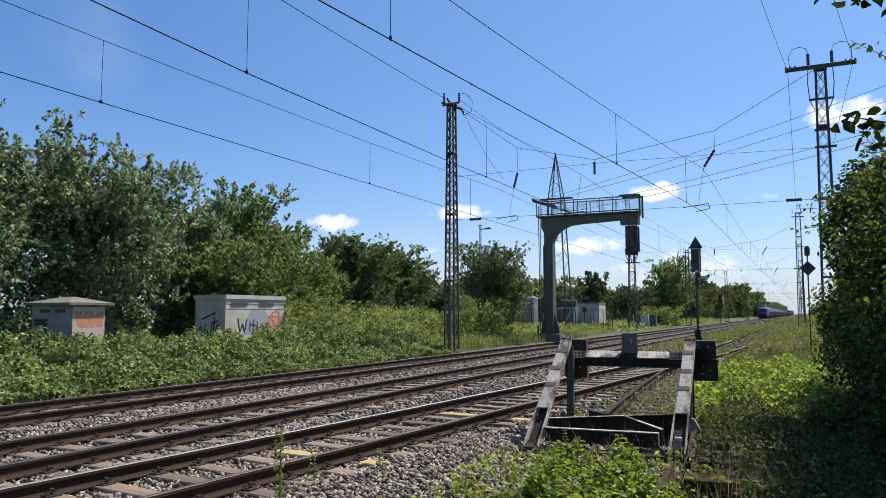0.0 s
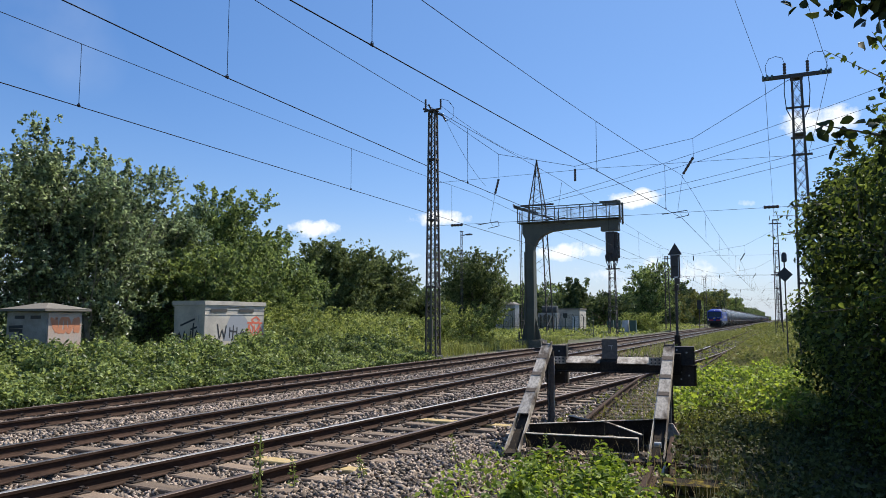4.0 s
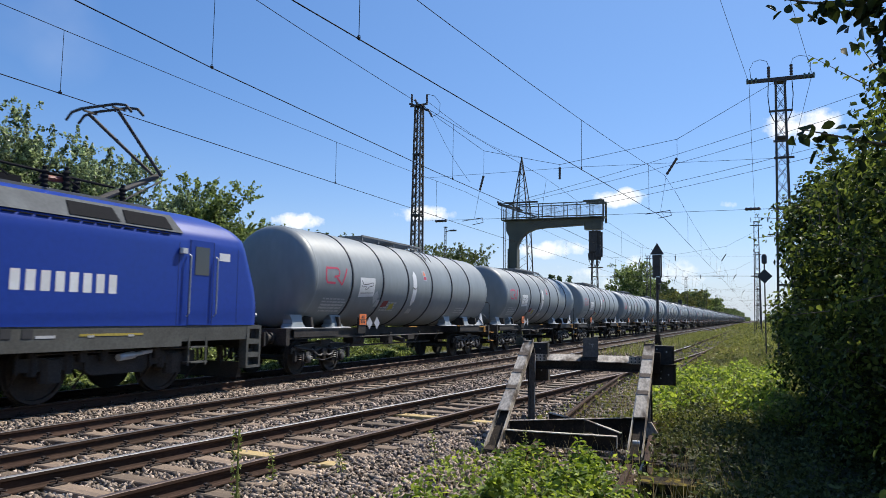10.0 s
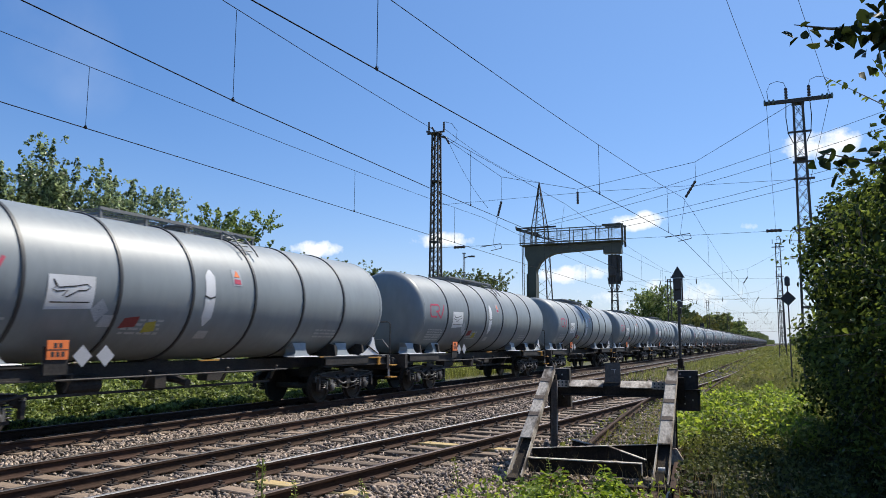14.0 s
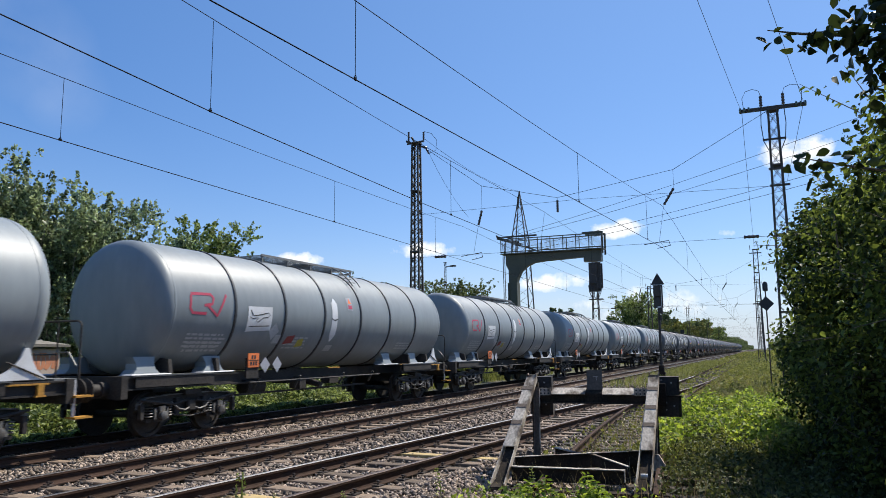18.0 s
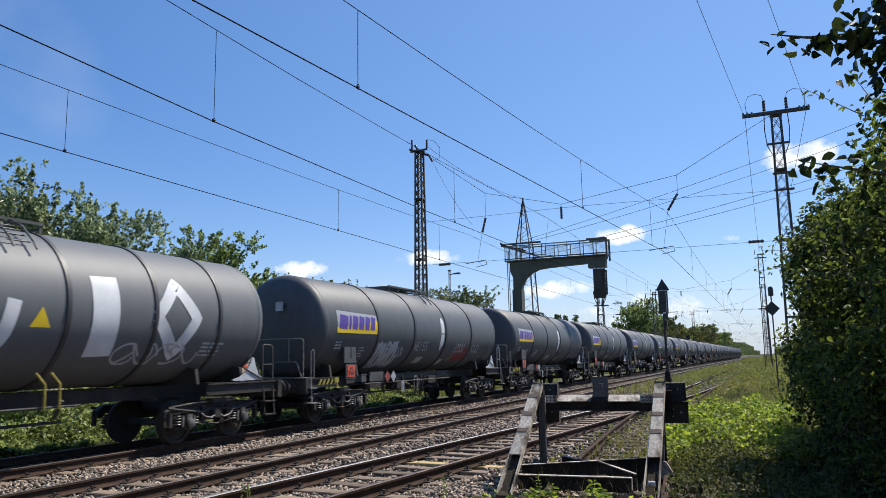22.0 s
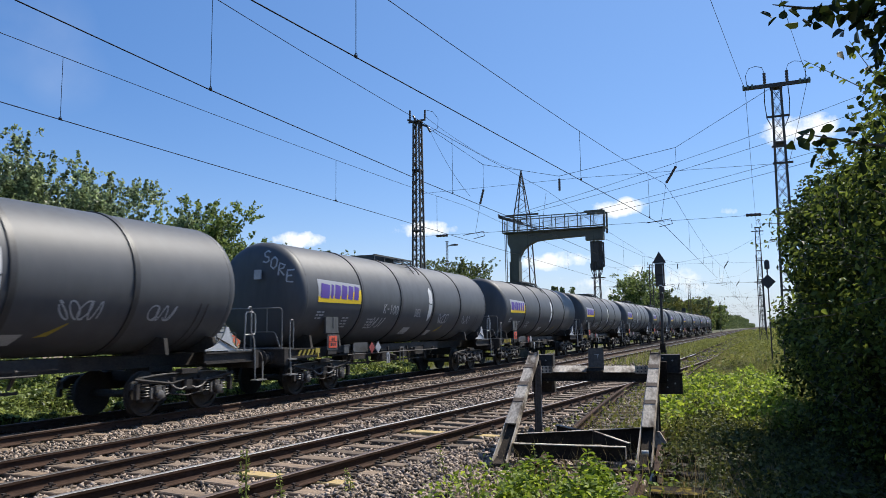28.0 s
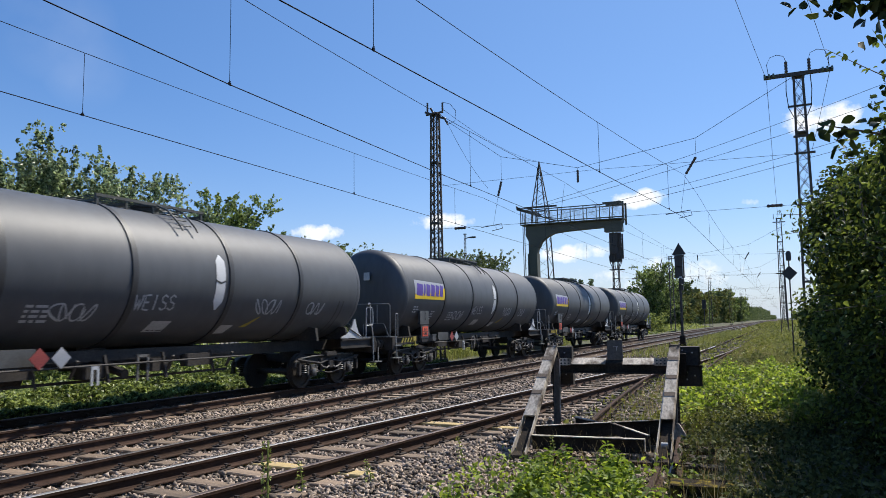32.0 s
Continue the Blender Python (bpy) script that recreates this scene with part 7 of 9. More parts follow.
    for k in range(9):
        part("rung", Geo().beam((0.0, -0.1, 1.1 + 0.32 * k), (0.18, -0.1, 1.1 + 0.32 * k), 0.018, 0.018), STEEL_DARK, s)

    d = thing("diamond_signal", pose(0.42, 32.4, 0), "dark diamond-shaped signal board on a post", "railway signal")
    part("post", Geo().tube([(0, 0, -0.3), (0, 0, 4.1)], 0.026, 8), STEEL_DARK, d)
    part("board", Geo().prism([(-0.29, 3.5), (0, 3.2), (0.29, 3.5), (0, 3.8)], "y", -0.06, -0.04), BLACK, d)
    part("lamp", Geo().lathe([(4.0, 0.06), (4.03, 0.1), (4.3, 0.1), (4.38, 0.06), (4.40, 0.01)], "z", (0, -0.05, 0), 12), BLACK, d, smooth=40)
    # low signal boxes by the far tracks
    q = thing("ground_signal", pose(-15.6 + SKEW * 165, 165, -0.25), "black signal back on a slim post beside the far line", "railway signal")
    part("post", Geo().tube([(0, 0, 0), (0, 0, 4.6)], 0.09, 8), STEEL_DARK, q)
    part("head", Geo().box(0, 0, 5.1, 0.8, 0.3, 1.9, chamfer=0.08), BLACK, q)


def make_buffer_stop():
    t = thing("buffer_stop", pose(-2.45, 11.95, -0.05, 0, 0, 5.6), "old buffer stop of weathered pale steel with sloping struts", "buffer stop")
    bolt = Geo().lathe([(-0.006, 0.004), (-0.005, 0.013), (0.006, 0.014)], "y", (0, 0, 0), 8).mesh("bolt_head", STEEL_GALV)
    hole = Geo().lathe([(-0.004, 0.014), (0.004, 0.014)], "y", (0, 0, 0), 8).mesh("bolt_hole", BLACK)
    for s in (-1, 1):
        x = -1.0 if s < 0 else 0.93
        # sloping strut: a cover plate on two flanges; the plate ends at two thirds of the length
        dn = lambda k: (x - 0.15 * k, -2.0 * k, 1.375 - 1.39 * k)
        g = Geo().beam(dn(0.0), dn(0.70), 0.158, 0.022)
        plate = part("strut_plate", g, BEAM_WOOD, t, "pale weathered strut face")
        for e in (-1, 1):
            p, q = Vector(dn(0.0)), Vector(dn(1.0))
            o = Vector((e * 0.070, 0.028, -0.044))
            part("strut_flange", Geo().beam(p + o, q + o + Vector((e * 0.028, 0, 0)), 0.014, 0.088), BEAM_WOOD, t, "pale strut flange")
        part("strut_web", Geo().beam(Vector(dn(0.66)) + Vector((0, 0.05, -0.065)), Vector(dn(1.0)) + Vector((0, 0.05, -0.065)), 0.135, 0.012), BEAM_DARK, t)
        for k in (0.13, 0.31, 0.47):
            p, q = Vector(dn(k)), Vector(dn(k + 0.035))
            o = Vector((0, -0.008, 0.0125))
            part("tie_plate", Geo().beam(p + o, q + o, 0.156, 0.005), TIE_BROWN, plate, "rusty tie plate")
        # upright behind the strut: a channel that leans a little
        g = Geo().beam((x - s * 0.05, -0.10, 1.18), (x - s * 0.09, -0.42, 0.0), 0.016, 0.11, (0, 1, 0))
        g.beam((x - s * 0.05 + 0.045, -0.12, 1.18), (x - s * 0.09 + 0.045, -0.44, 0.0), 0.085, 0.014, (0, 1, 0))
        part("post", g, TIE_BROWN, t, "brown upright channel")
        part("post_flange", Geo().beam((x - s * 0.05 + 0.088, -0.13, 1.15), (x - s * 0.09 + 0.088, -0.45, 0.02), 0.010, 0.045, (0, 1, 0)), BEAM_WOOD, t)
        part("post", Geo().box(x - s * 0.02, 0.16, 0.62, 0.10, 0.12, 1.26), BEAM_DARK, t, "dark upright post")
        part("post_foot", Geo().hull([(x - 0.09, -0.55, 0.0), (x + 0.16, -0.55, 0.0), (x + 0.16, -0.36, 0.0), (x - 0.09, -0.36, 0.0)], [(x - 0.02, -0.47, 0.22), (x + 0.03, -0.47, 0.22), (x + 0.03, -0.40, 0.22), (x - 0.02, -0.40, 0.22)]), BEAM_WOOD, t, "pale flared post foot")
        part("cap", Geo().box(x, 0.0, 1.365, 0.155, 0.07, 0.024).box(x - 0.07, 0.0, 1.385, 0.018, 0.09, 0.05).box(x + 0.07, 0.0, 1.385, 0.018, 0.09, 0.05), BEAM_WOOD, t)
        # tarred buffer block in two planks, bolted
        dx = 0.04 if s < 0 else 0.16
        b = part("buffer_block", Geo().box(x + dx, 0.50, 1.19, 0.42, 0.24, 0.29, chamfer=0.03), BUFFER_BLACK, t, "black tarred buffer block")
        part("buffer_block", Geo().box(x + dx + 0.04, 0.46, 0.87, 0.38, 0.26, 0.32, chamfer=0.04), BUFFER_BLACK, t, "black tarred buffer block")
        part("block_shelf", Geo().box(x + dx + 0.01, 0.36, 1.035, 0.46, 0.16, 0.022), BEAM_DARK, b)
        for bx, bz in ((0.10, 1.28), (0.12, 1.20), (0.11, 1.12), (0.25, 1.24), (0.16, 0.93), (0.16, 0.82), (0.28, 0.88)):
            part("bolt_head", bolt, None, b, at=pose(x + dx - 0.16 + bx, 0.374 if bz > 1.03 else 0.324, bz))
        part("buffer_rod", Geo().box(x + dx - 0.10, 0.28, 1.06, 0.2, 0.16, 0.34), BEAM_DARK, t)
        part("foot", Geo().hull([(x - 0.27, -2.10, -0.25), (x - 0.03, -2.10, -0.25), (x - 0.03, -1.75, -0.25), (x - 0.27, -1.75, -0.25)], [(x - 0.24, -2.04, -0.06), (x - 0.06, -2.04, -0.06), (x - 0.06, -1.85, -0.02), (x - 0.24, -1.85, -0.02)]), BEAM_DARK, t)
        gus = part("gusset", Geo().box(x - s * 0.215, -0.085, 1.115, 0.20, 0.012, 0.115), BEAM_WOOD, t, "pale gusset plate with bolt holes")
        for a in (-0.06, 0.0, 0.06):
            for b in (-0.026, 0.026):
                part("bolt_hole", hole, None, gus, at=pose(x - s * 0.215 + a, -0.095, 1.115 + b))
    # cross beam: two channels back to back under pale sloping covers
    part("cross_beam", Geo().prism([(-0.05, 0.93), (0.14, 0.93), (0.14, 1.15), (0.05, 1.15), (-0.05, 1.09)], "x", -0.91, 0.84), BEAM_DARK, t, "dark cross beam")
    part("beam_flange", Geo().box(0, -0.085, 0.938, 1.64, 0.07, 0.014), BEAM_DARK, t)
    for a, b in ((-0.68, -0.14), (0.13, 0.62)):
        part("beam_plank", Geo().prism([(-0.125, 1.080), (-0.118, 1.068), (0.07, 1.156), (0.062, 1.172)], "x", a, b), BEAM_WOOD, t, "pale sloping cover plate")
    sg = part("sign_plate", Geo().box(0.005, 0.03, 1.30, 0.245, 0.016, 0.31), SIGN_GREY, t, "worn dark grey sign plate")
    part("sign_mark", Geo().box(0.02, 0.019, 1.35, 0.075, 0.004, 0.010).box(0.035, 0.019, 1.32, 0.010, 0.004, 0.06), STEEL_GALV, sg)
    # sill and diagonal: sunlit top edge painted pale, shaded side painted dark
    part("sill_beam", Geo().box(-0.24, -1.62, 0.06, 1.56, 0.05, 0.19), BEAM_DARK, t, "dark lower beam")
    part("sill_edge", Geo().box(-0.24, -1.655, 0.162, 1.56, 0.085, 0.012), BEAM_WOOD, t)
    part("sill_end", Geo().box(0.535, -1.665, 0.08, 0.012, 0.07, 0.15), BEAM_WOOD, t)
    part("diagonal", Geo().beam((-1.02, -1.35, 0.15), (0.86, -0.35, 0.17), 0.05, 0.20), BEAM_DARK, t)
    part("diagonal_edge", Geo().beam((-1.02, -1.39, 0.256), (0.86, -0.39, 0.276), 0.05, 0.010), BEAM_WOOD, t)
    part("side_plate", Geo().hull([(0.30, -0.62, -0.1), (0.84, -0.36, -0.1), (0.84, -0.33, -0.1), (0.30, -0.59, -0.1)], [(0.30, -0.62, 0.18), (0.84, -0.36, 0.30), (0.84, -0.33, 0.30), (0.30, -0.59, 0.18)]), BEAM_DARK, t, "dark web plate")
    # braces likewise: pale strip for the lit top, dark web for shade
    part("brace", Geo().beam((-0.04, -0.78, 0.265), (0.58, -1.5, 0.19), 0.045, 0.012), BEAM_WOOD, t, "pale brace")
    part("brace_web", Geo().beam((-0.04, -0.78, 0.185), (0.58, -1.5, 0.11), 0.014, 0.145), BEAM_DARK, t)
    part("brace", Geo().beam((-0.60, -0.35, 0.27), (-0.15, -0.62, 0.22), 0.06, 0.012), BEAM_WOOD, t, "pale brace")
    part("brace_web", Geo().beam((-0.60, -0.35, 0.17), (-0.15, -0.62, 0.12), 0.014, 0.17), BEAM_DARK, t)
    part("roller", Geo().lathe([(-0.045, 0.04), (0.045, 0.04)], "x", (0.80, -1.85, 0.12), 12), STEEL_GALV, t, smooth=40)
    part("cross_plate", Geo().box(0.0, -1.9, -0.14, 1.9, 0.25, 0.12), BEAM_DARK, t)
    part("foot_board", Geo().beam((0.99, -1.25, 0.02), (0.86, -2.35, -0.20), 0.03, 0.10), BEAM_WOOD, t, "pale slanting foot board")
    for y, x1, z, rot, ln in ((8.42, -0.84, -0.13, 5, 0.66), (7.75, -0.80, -0.24, -4, 0.55)):
        b = thing("timber", pose(x1, y, z, 3, 0, rot), "rotting mossy timber lying behind the buffer stop", "timber", "old timbers")
        g = Geo().box(0, 0, 0, ln, 0.26, 0.24, 0.95, 0.03)
        rr = random.Random(int(y * 10))
        g.v = [(a + rr.uniform(-0.02, 0.02), c + rr.uniform(-0.015, 0.015), d + rr.uniform(-0.015, 0.015)) for a, c, d in g.v]
        part("baulk", g, MOSS_TIMBER, b)
    b = thing("rail_stub", pose(-1.35, 8.3, -0.16, 0, 0, 4), "rusty short length of old rail", "rail")
    part("stub", Geo().prism([(-0.06, 0), (0.06, 0), (0.05, 0.015), (0.012, 0.03), (0.012, 0.1), (0.032, 0.11), (0.032, 0.14), (-0.032, 0.14), (-0.032, 0.11), (-0.012, 0.1), (-0.012, 0.03), (-0.05, 0.015)], "y", -0.7, 0.9), RAIL_SIDE, b)


def make_huts():
    # flat-roofed relay cabinet
    t = thing("relay_cabinet", pose(-20.25, 23.3, 0.0), "pale grey flat-roofed relay cabinet sprayed with graffiti", "cabinet")
    part("wall", Geo().box(0, 0, 1.05, 1.5, 3.5, 2.35), HUT_WALL, t)
    part("roof", Geo().box(0, 0, 2.36, 1.62, 3.62, 0.16).box(0, 0, 2.24, 1.56, 3.56, 0.05), HUT_WALL, t, "flat concrete roof slab")
    part("door", Geo().box(-0.05, -1.765, 1.05, 1.05, 0.03, 1.75), HUT_WALL, t, "grey steel door")
    part("wall_cornice", Geo().box(0, 0, 2.12, 1.54, 3.54, 0.03).box(0, 0, 1.92, 1.53, 3.53, 0.02), HUT_WALL, t)
    for y in (-1.0, 0.6):
        v = part("vent", Geo().box(0.765, y, 2.08, 0.03, 0.9, 0.12), STEEL_DARK, t)
    face = lambda y, z: (0.757, y, z)
    end = lambda y, z: (y, -1.785, z)
    rng = random.Random(12)
    part("graffiti", strokes([[(-1.05, 1.55), (-0.93, 0.98), (-0.78, 1.35), (-0.66, 0.98), (-0.55, 1.5)], [(-0.36, 1.02), (-0.34, 1.42)], [(-0.17, 0.98), (-0.13, 1.5)], [(-0.32, 1.28), (0.1, 1.24)], [(0.06, 1.0), (0.08, 1.42)], [(0.25, 1.15), (0.52, 1.22), (0.4, 1.34), (0.26, 1.15), (0.36, 1.0), (0.6, 1.04)]], face, 0.065), TAG_BLACK, t, "black spray lettering scrawl")
    part("graffiti", strokes([[(0.72, 0.95), (0.78, 1.5), (0.98, 1.15), (1.14, 1.5), (1.2, 0.95)], [(0.95, 1.72), (1.25, 1.84), (1.5, 1.7), (1.25, 1.56), (0.95, 1.70)], [(1.36, 0.95), (1.42, 1.5), (1.62, 1.3), (1.4, 1.22), (1.68, 0.94)], [(0.7, 1.6), (1.66, 1.58)], [(0.66, 1.25), (0.9, 1.58), (1.22, 1.25), (1.55, 1.6)], [(0.66, 1.08), (1.7, 1.12)]], face, 0.065), TAG_RED, t, "red spray lettering scrawl")
    sh = Geo()
    sh.prism([(-0.7, 0.9), (0.75, 0.9), (0.8, 1.6), (0.4, 1.95), (-0.3, 1.9), (-0.6, 1.4)], "x", 0.751, 0.754)
    part("graffiti", sh, surface("grey overpaint", (0.33, 0.34, 0.36), 0.85, vary=0.1), t, "grey overpainted patch")
    part("graffiti", strokes([[(-0.55, 0.7), (-0.45, 1.25), (-0.28, 0.75), (-0.18, 1.3)], [(-0.1, 1.2), (-0.05, 0.85), (0.1, 0.85), (0.12, 1.3)], [(0.2, 0.95), (0.25, 1.6)], [(0.1, 1.35), (0.42, 1.45)], [(0.35, 1.0), (0.5, 1.2), (0.4, 1.3), (0.32, 1.05)], [(-0.4, 1.5), (0.3, 1.75)]], end, 0.07), TAG_BLACK, t, "black spray lettering scrawl")
    part("small_sign", Geo().box(0.95, -1.9, 0.75, 0.04, 0.4, 0.3).box(0.95, -1.9, 0.3, 0.05, 0.05, 0.7), STEEL_GALV, t)
    # older hut with a shallow hipped roof
    t = thing("relay_hut", pose(-20.4, 15.6, 0.0), "small grey rendered hut with a shallow hipped roof", "hut")
    part("wall", Geo().box(0, 0, 0.92, 1.75, 1.2, 2.1), OLD_RENDER, t)
    part("roof", Geo().hull([(-1.05, -0.8, 1.98), (1.05, -0.8, 1.98), (1.05, 0.8, 1.98), (-1.05, 0.8, 1.98)], [(-1.05, -0.8, 2.04), (1.05, -0.8, 2.04), (1.05, 0.8, 2.04), (-1.05, 0.8, 2.04)]).hull([(-1.04, -0.79, 2.05), (1.04, -0.79, 2.05), (1.04, 0.79, 2.05), (-1.04, 0.79, 2.05)], [(-0.2, -0.05, 2.24), (0.2, -0.05, 2.24), (0.2, 0.05, 2.24), (-0.2, 0.05, 2.24)]), HUT_ROOF, t, "weathered hipped roof")
    part("door", Geo().box(0.888, 0.0, 0.98, 0.02, 1.12, 1.9), surface("pinkish door paint", (0.58, 0.40, 0.30), 0.8, vary=0.2, coarse=3, tint=(0.50, 0.44, 0.38), tint_at=0.5), t, "faded pinkish door")
    part("vent", Geo().box(0.4, -0.612, 1.8, 0.4, 0.03, 0.10), STEEL_DARK, t)
    part("vent", Geo().box(-0.3, -0.612, 1.8, 0.4, 0.03, 0.10), STEEL_DARK, t)
    tagged(part("graffiti", scrawl(rng, -0.45, 1.35, 0.9, 0.42, 6, lambda y, z: (0.902, y, z), 0.10), TAG_FADED, t, "faint red spray scrawl"), kind="stuff")
    part("graffiti", strokes([[(-0.75, 1.4), (-0.25, 1.42), (-0.6, 0.6), (-0.3, 0.6)], [(-0.7, 1.1), (-0.3, 1.0)], [(-0.78, 1.5), (-0.15, 1.52)], [(-0.2, 1.45), (-0.2, 0.7)]], lambda y, z: (y, -0.606, z), 0.09), TAG_BLACK, t, "black spray scrawl")
    # substation huts and fence beyond the gantry
    t = thing("substation_hut", pose(-22.0, 86.0, 0.0), "pale grey substation hut with a white door", "hut")
    part("wall", Geo().box(0, 0, 1.45, 2.7, 3.2, 2.9), HUT_WALL, t)
    part("roof", Geo().box(0, 0, 2.95, 2.85, 3.35, 0.12), HUT_ROOF, t)
    part("door", Geo().box(0.85, -1.62, 1.1, 0.7, 0.05, 1.95), WHITE, t, "white door")
    part("door_frame", Geo().box(0.45, -1.62, 1.1, 0.06, 0.07, 2.0).box(1.25, -1.62, 1.1, 0.06, 0.07, 2.0).box(0.85, -1.62, 2.13, 0.86, 0.07, 0.06), STEEL_GALV, t)
    part("vent", Geo().box(-0.35, -1.62, 2.2, 0.5, 0.05, 0.5), STEEL_DARK, t)
    t = thing("transformer", pose(-23.9, 83.0, 0.0), "grey oil transformer with cooling fins and a round conservator", "transformer")
    part("tank", Geo().box(0, 0, 1.35, 2.2, 1.6, 2.3, chamfer=0.15), STEEL_GALV, t)
    for k in range(9):
        part("cooling_fin", Geo().box(-0.95 + 0.24 * k, -0.98, 1.4, 0.05, 0.36, 1.7), STEEL_DARK if k % 2 else STEEL_GALV, t)
    part("conservator", Geo().lathe([(-0.9, 0.02), (-0.88, 0.42), (0.88, 0.42), (0.9, 0.02)], "x", (0.1, 0.1, 2.9), 18), LOCO_GREY, t, smooth=35)
    for x in (-0.6, 0.0, 0.6):
        g = Geo()
        insulator(g, (x, 0.5, 2.5), (x * 1.2, 0.55, 3.5), 0.09, 5)
        part("bushing", g, PORCELAIN, t, "brown porcelain bushing", smooth=40)
    part("plinth", Geo().box(0, 0, 0.1, 2.6, 2.0, 0.3), FOOTING, t)
    t = thing("switch_cabinet", pose(-27.6, 79.0, 0.0), "pale corrugated switch cabinet with a hipped hood", "cabinet")
    part("body", Geo().box(0, 0, 1.95, 2.3, 1.6, 2.9), STEEL_GALV, t)
    for k in range(9):
        part("rib", Geo().box(-1.0 + 0.25 * k, -0.82, 1.95, 0.07, 0.06, 2.8), SILVER, t)
    part("notice", Geo().box(0.1, -0.87, 2.7, 0.5, 0.03, 0.55), WHITE, t, "white notice")
    part("hood", Geo().hull([(-1.3, -0.95, 3.4), (1.3, -0.95, 3.4), (1.3, 0.95, 3.4), (-1.3, 0.95, 3.4)], [(-0.9, -0.5, 3.72), (0.7, -0.5, 3.72), (0.7, 0.5, 3.72), (-0.9, 0.5, 3.72)]), HUT_ROOF, t)
    for x in (-0.9, 0.9):
        part("leg", Geo().beam((x, 0, -0.2), (x, 0, 0.5), 0.14, 0.14, (0, 1, 0)), STEEL_DARK, t)
    t = thing("switch_cabinet", pose(-30.4, 80.0, 0.0), "dark low container beside the pale switch cabinet", "cabinet")
    part("body", Geo().box(0, 0, 1.3, 2.8, 2.2, 2.6, chamfer=0.05), STEEL_DARK, t)
    part("roof_unit", Geo().box(0.3, 0, 2.95, 1.2, 1.0, 0.7, chamfer=0.05), STEEL_GALV, t)
    t = thing("fence", pose(0, 74.0, 0.0), "dark metal mesh fence with angled post heads round the substation", "fence")
    for k in range(16):
        x = -31 + k * 0.95
        part("fence_post", Geo().beam((x, 0, -0.1), (x, 0, 1.95), 0.07, 0.07, (0, 1, 0)).beam((x, 0, 1.95), (x - 0.16, -0.2, 2.25), 0.05, 0.05), FENCE_GREEN, t)
    g = Geo()
    for z in (0.15, 1.0, 1.9):
        g.beam((-31, 0, z), (-16.8, 0, z), 0.022, 0.022)
    for k in range(230):
        g.beam((-31 + k * 0.0617, 0, 0.1), (-31 + k * 0.0617, 0, 1.9), 0.009, 0.009, (0, 1, 0))
    for k in range(3):
        g.beam((-31.1, -0.08 - 0.05 * k, 2.05 + 0.08 * k), (-16.9, -0.08 - 0.05 * k, 2.05 + 0.08 * k), 0.012, 0.012)
    tagged(part("fence_mesh", g, FENCE_GREEN, t), kind="stuff")
    t = thing("storage_bins", pose(-18.6, 99, 0.0), "row of green and white plastic bins behind the fence", "bin")
    for k in range(4):
        part("bin", Geo().box(-1.5 + k * 1.0, 0, 0.8, 0.85, 0.9, 1.6, 0.95, 0.08), SILVER if k == 2 else BIN_GREEN, t)


make_masts()
make_wires()
make_gantry()
make_buffer_stop()
make_huts()

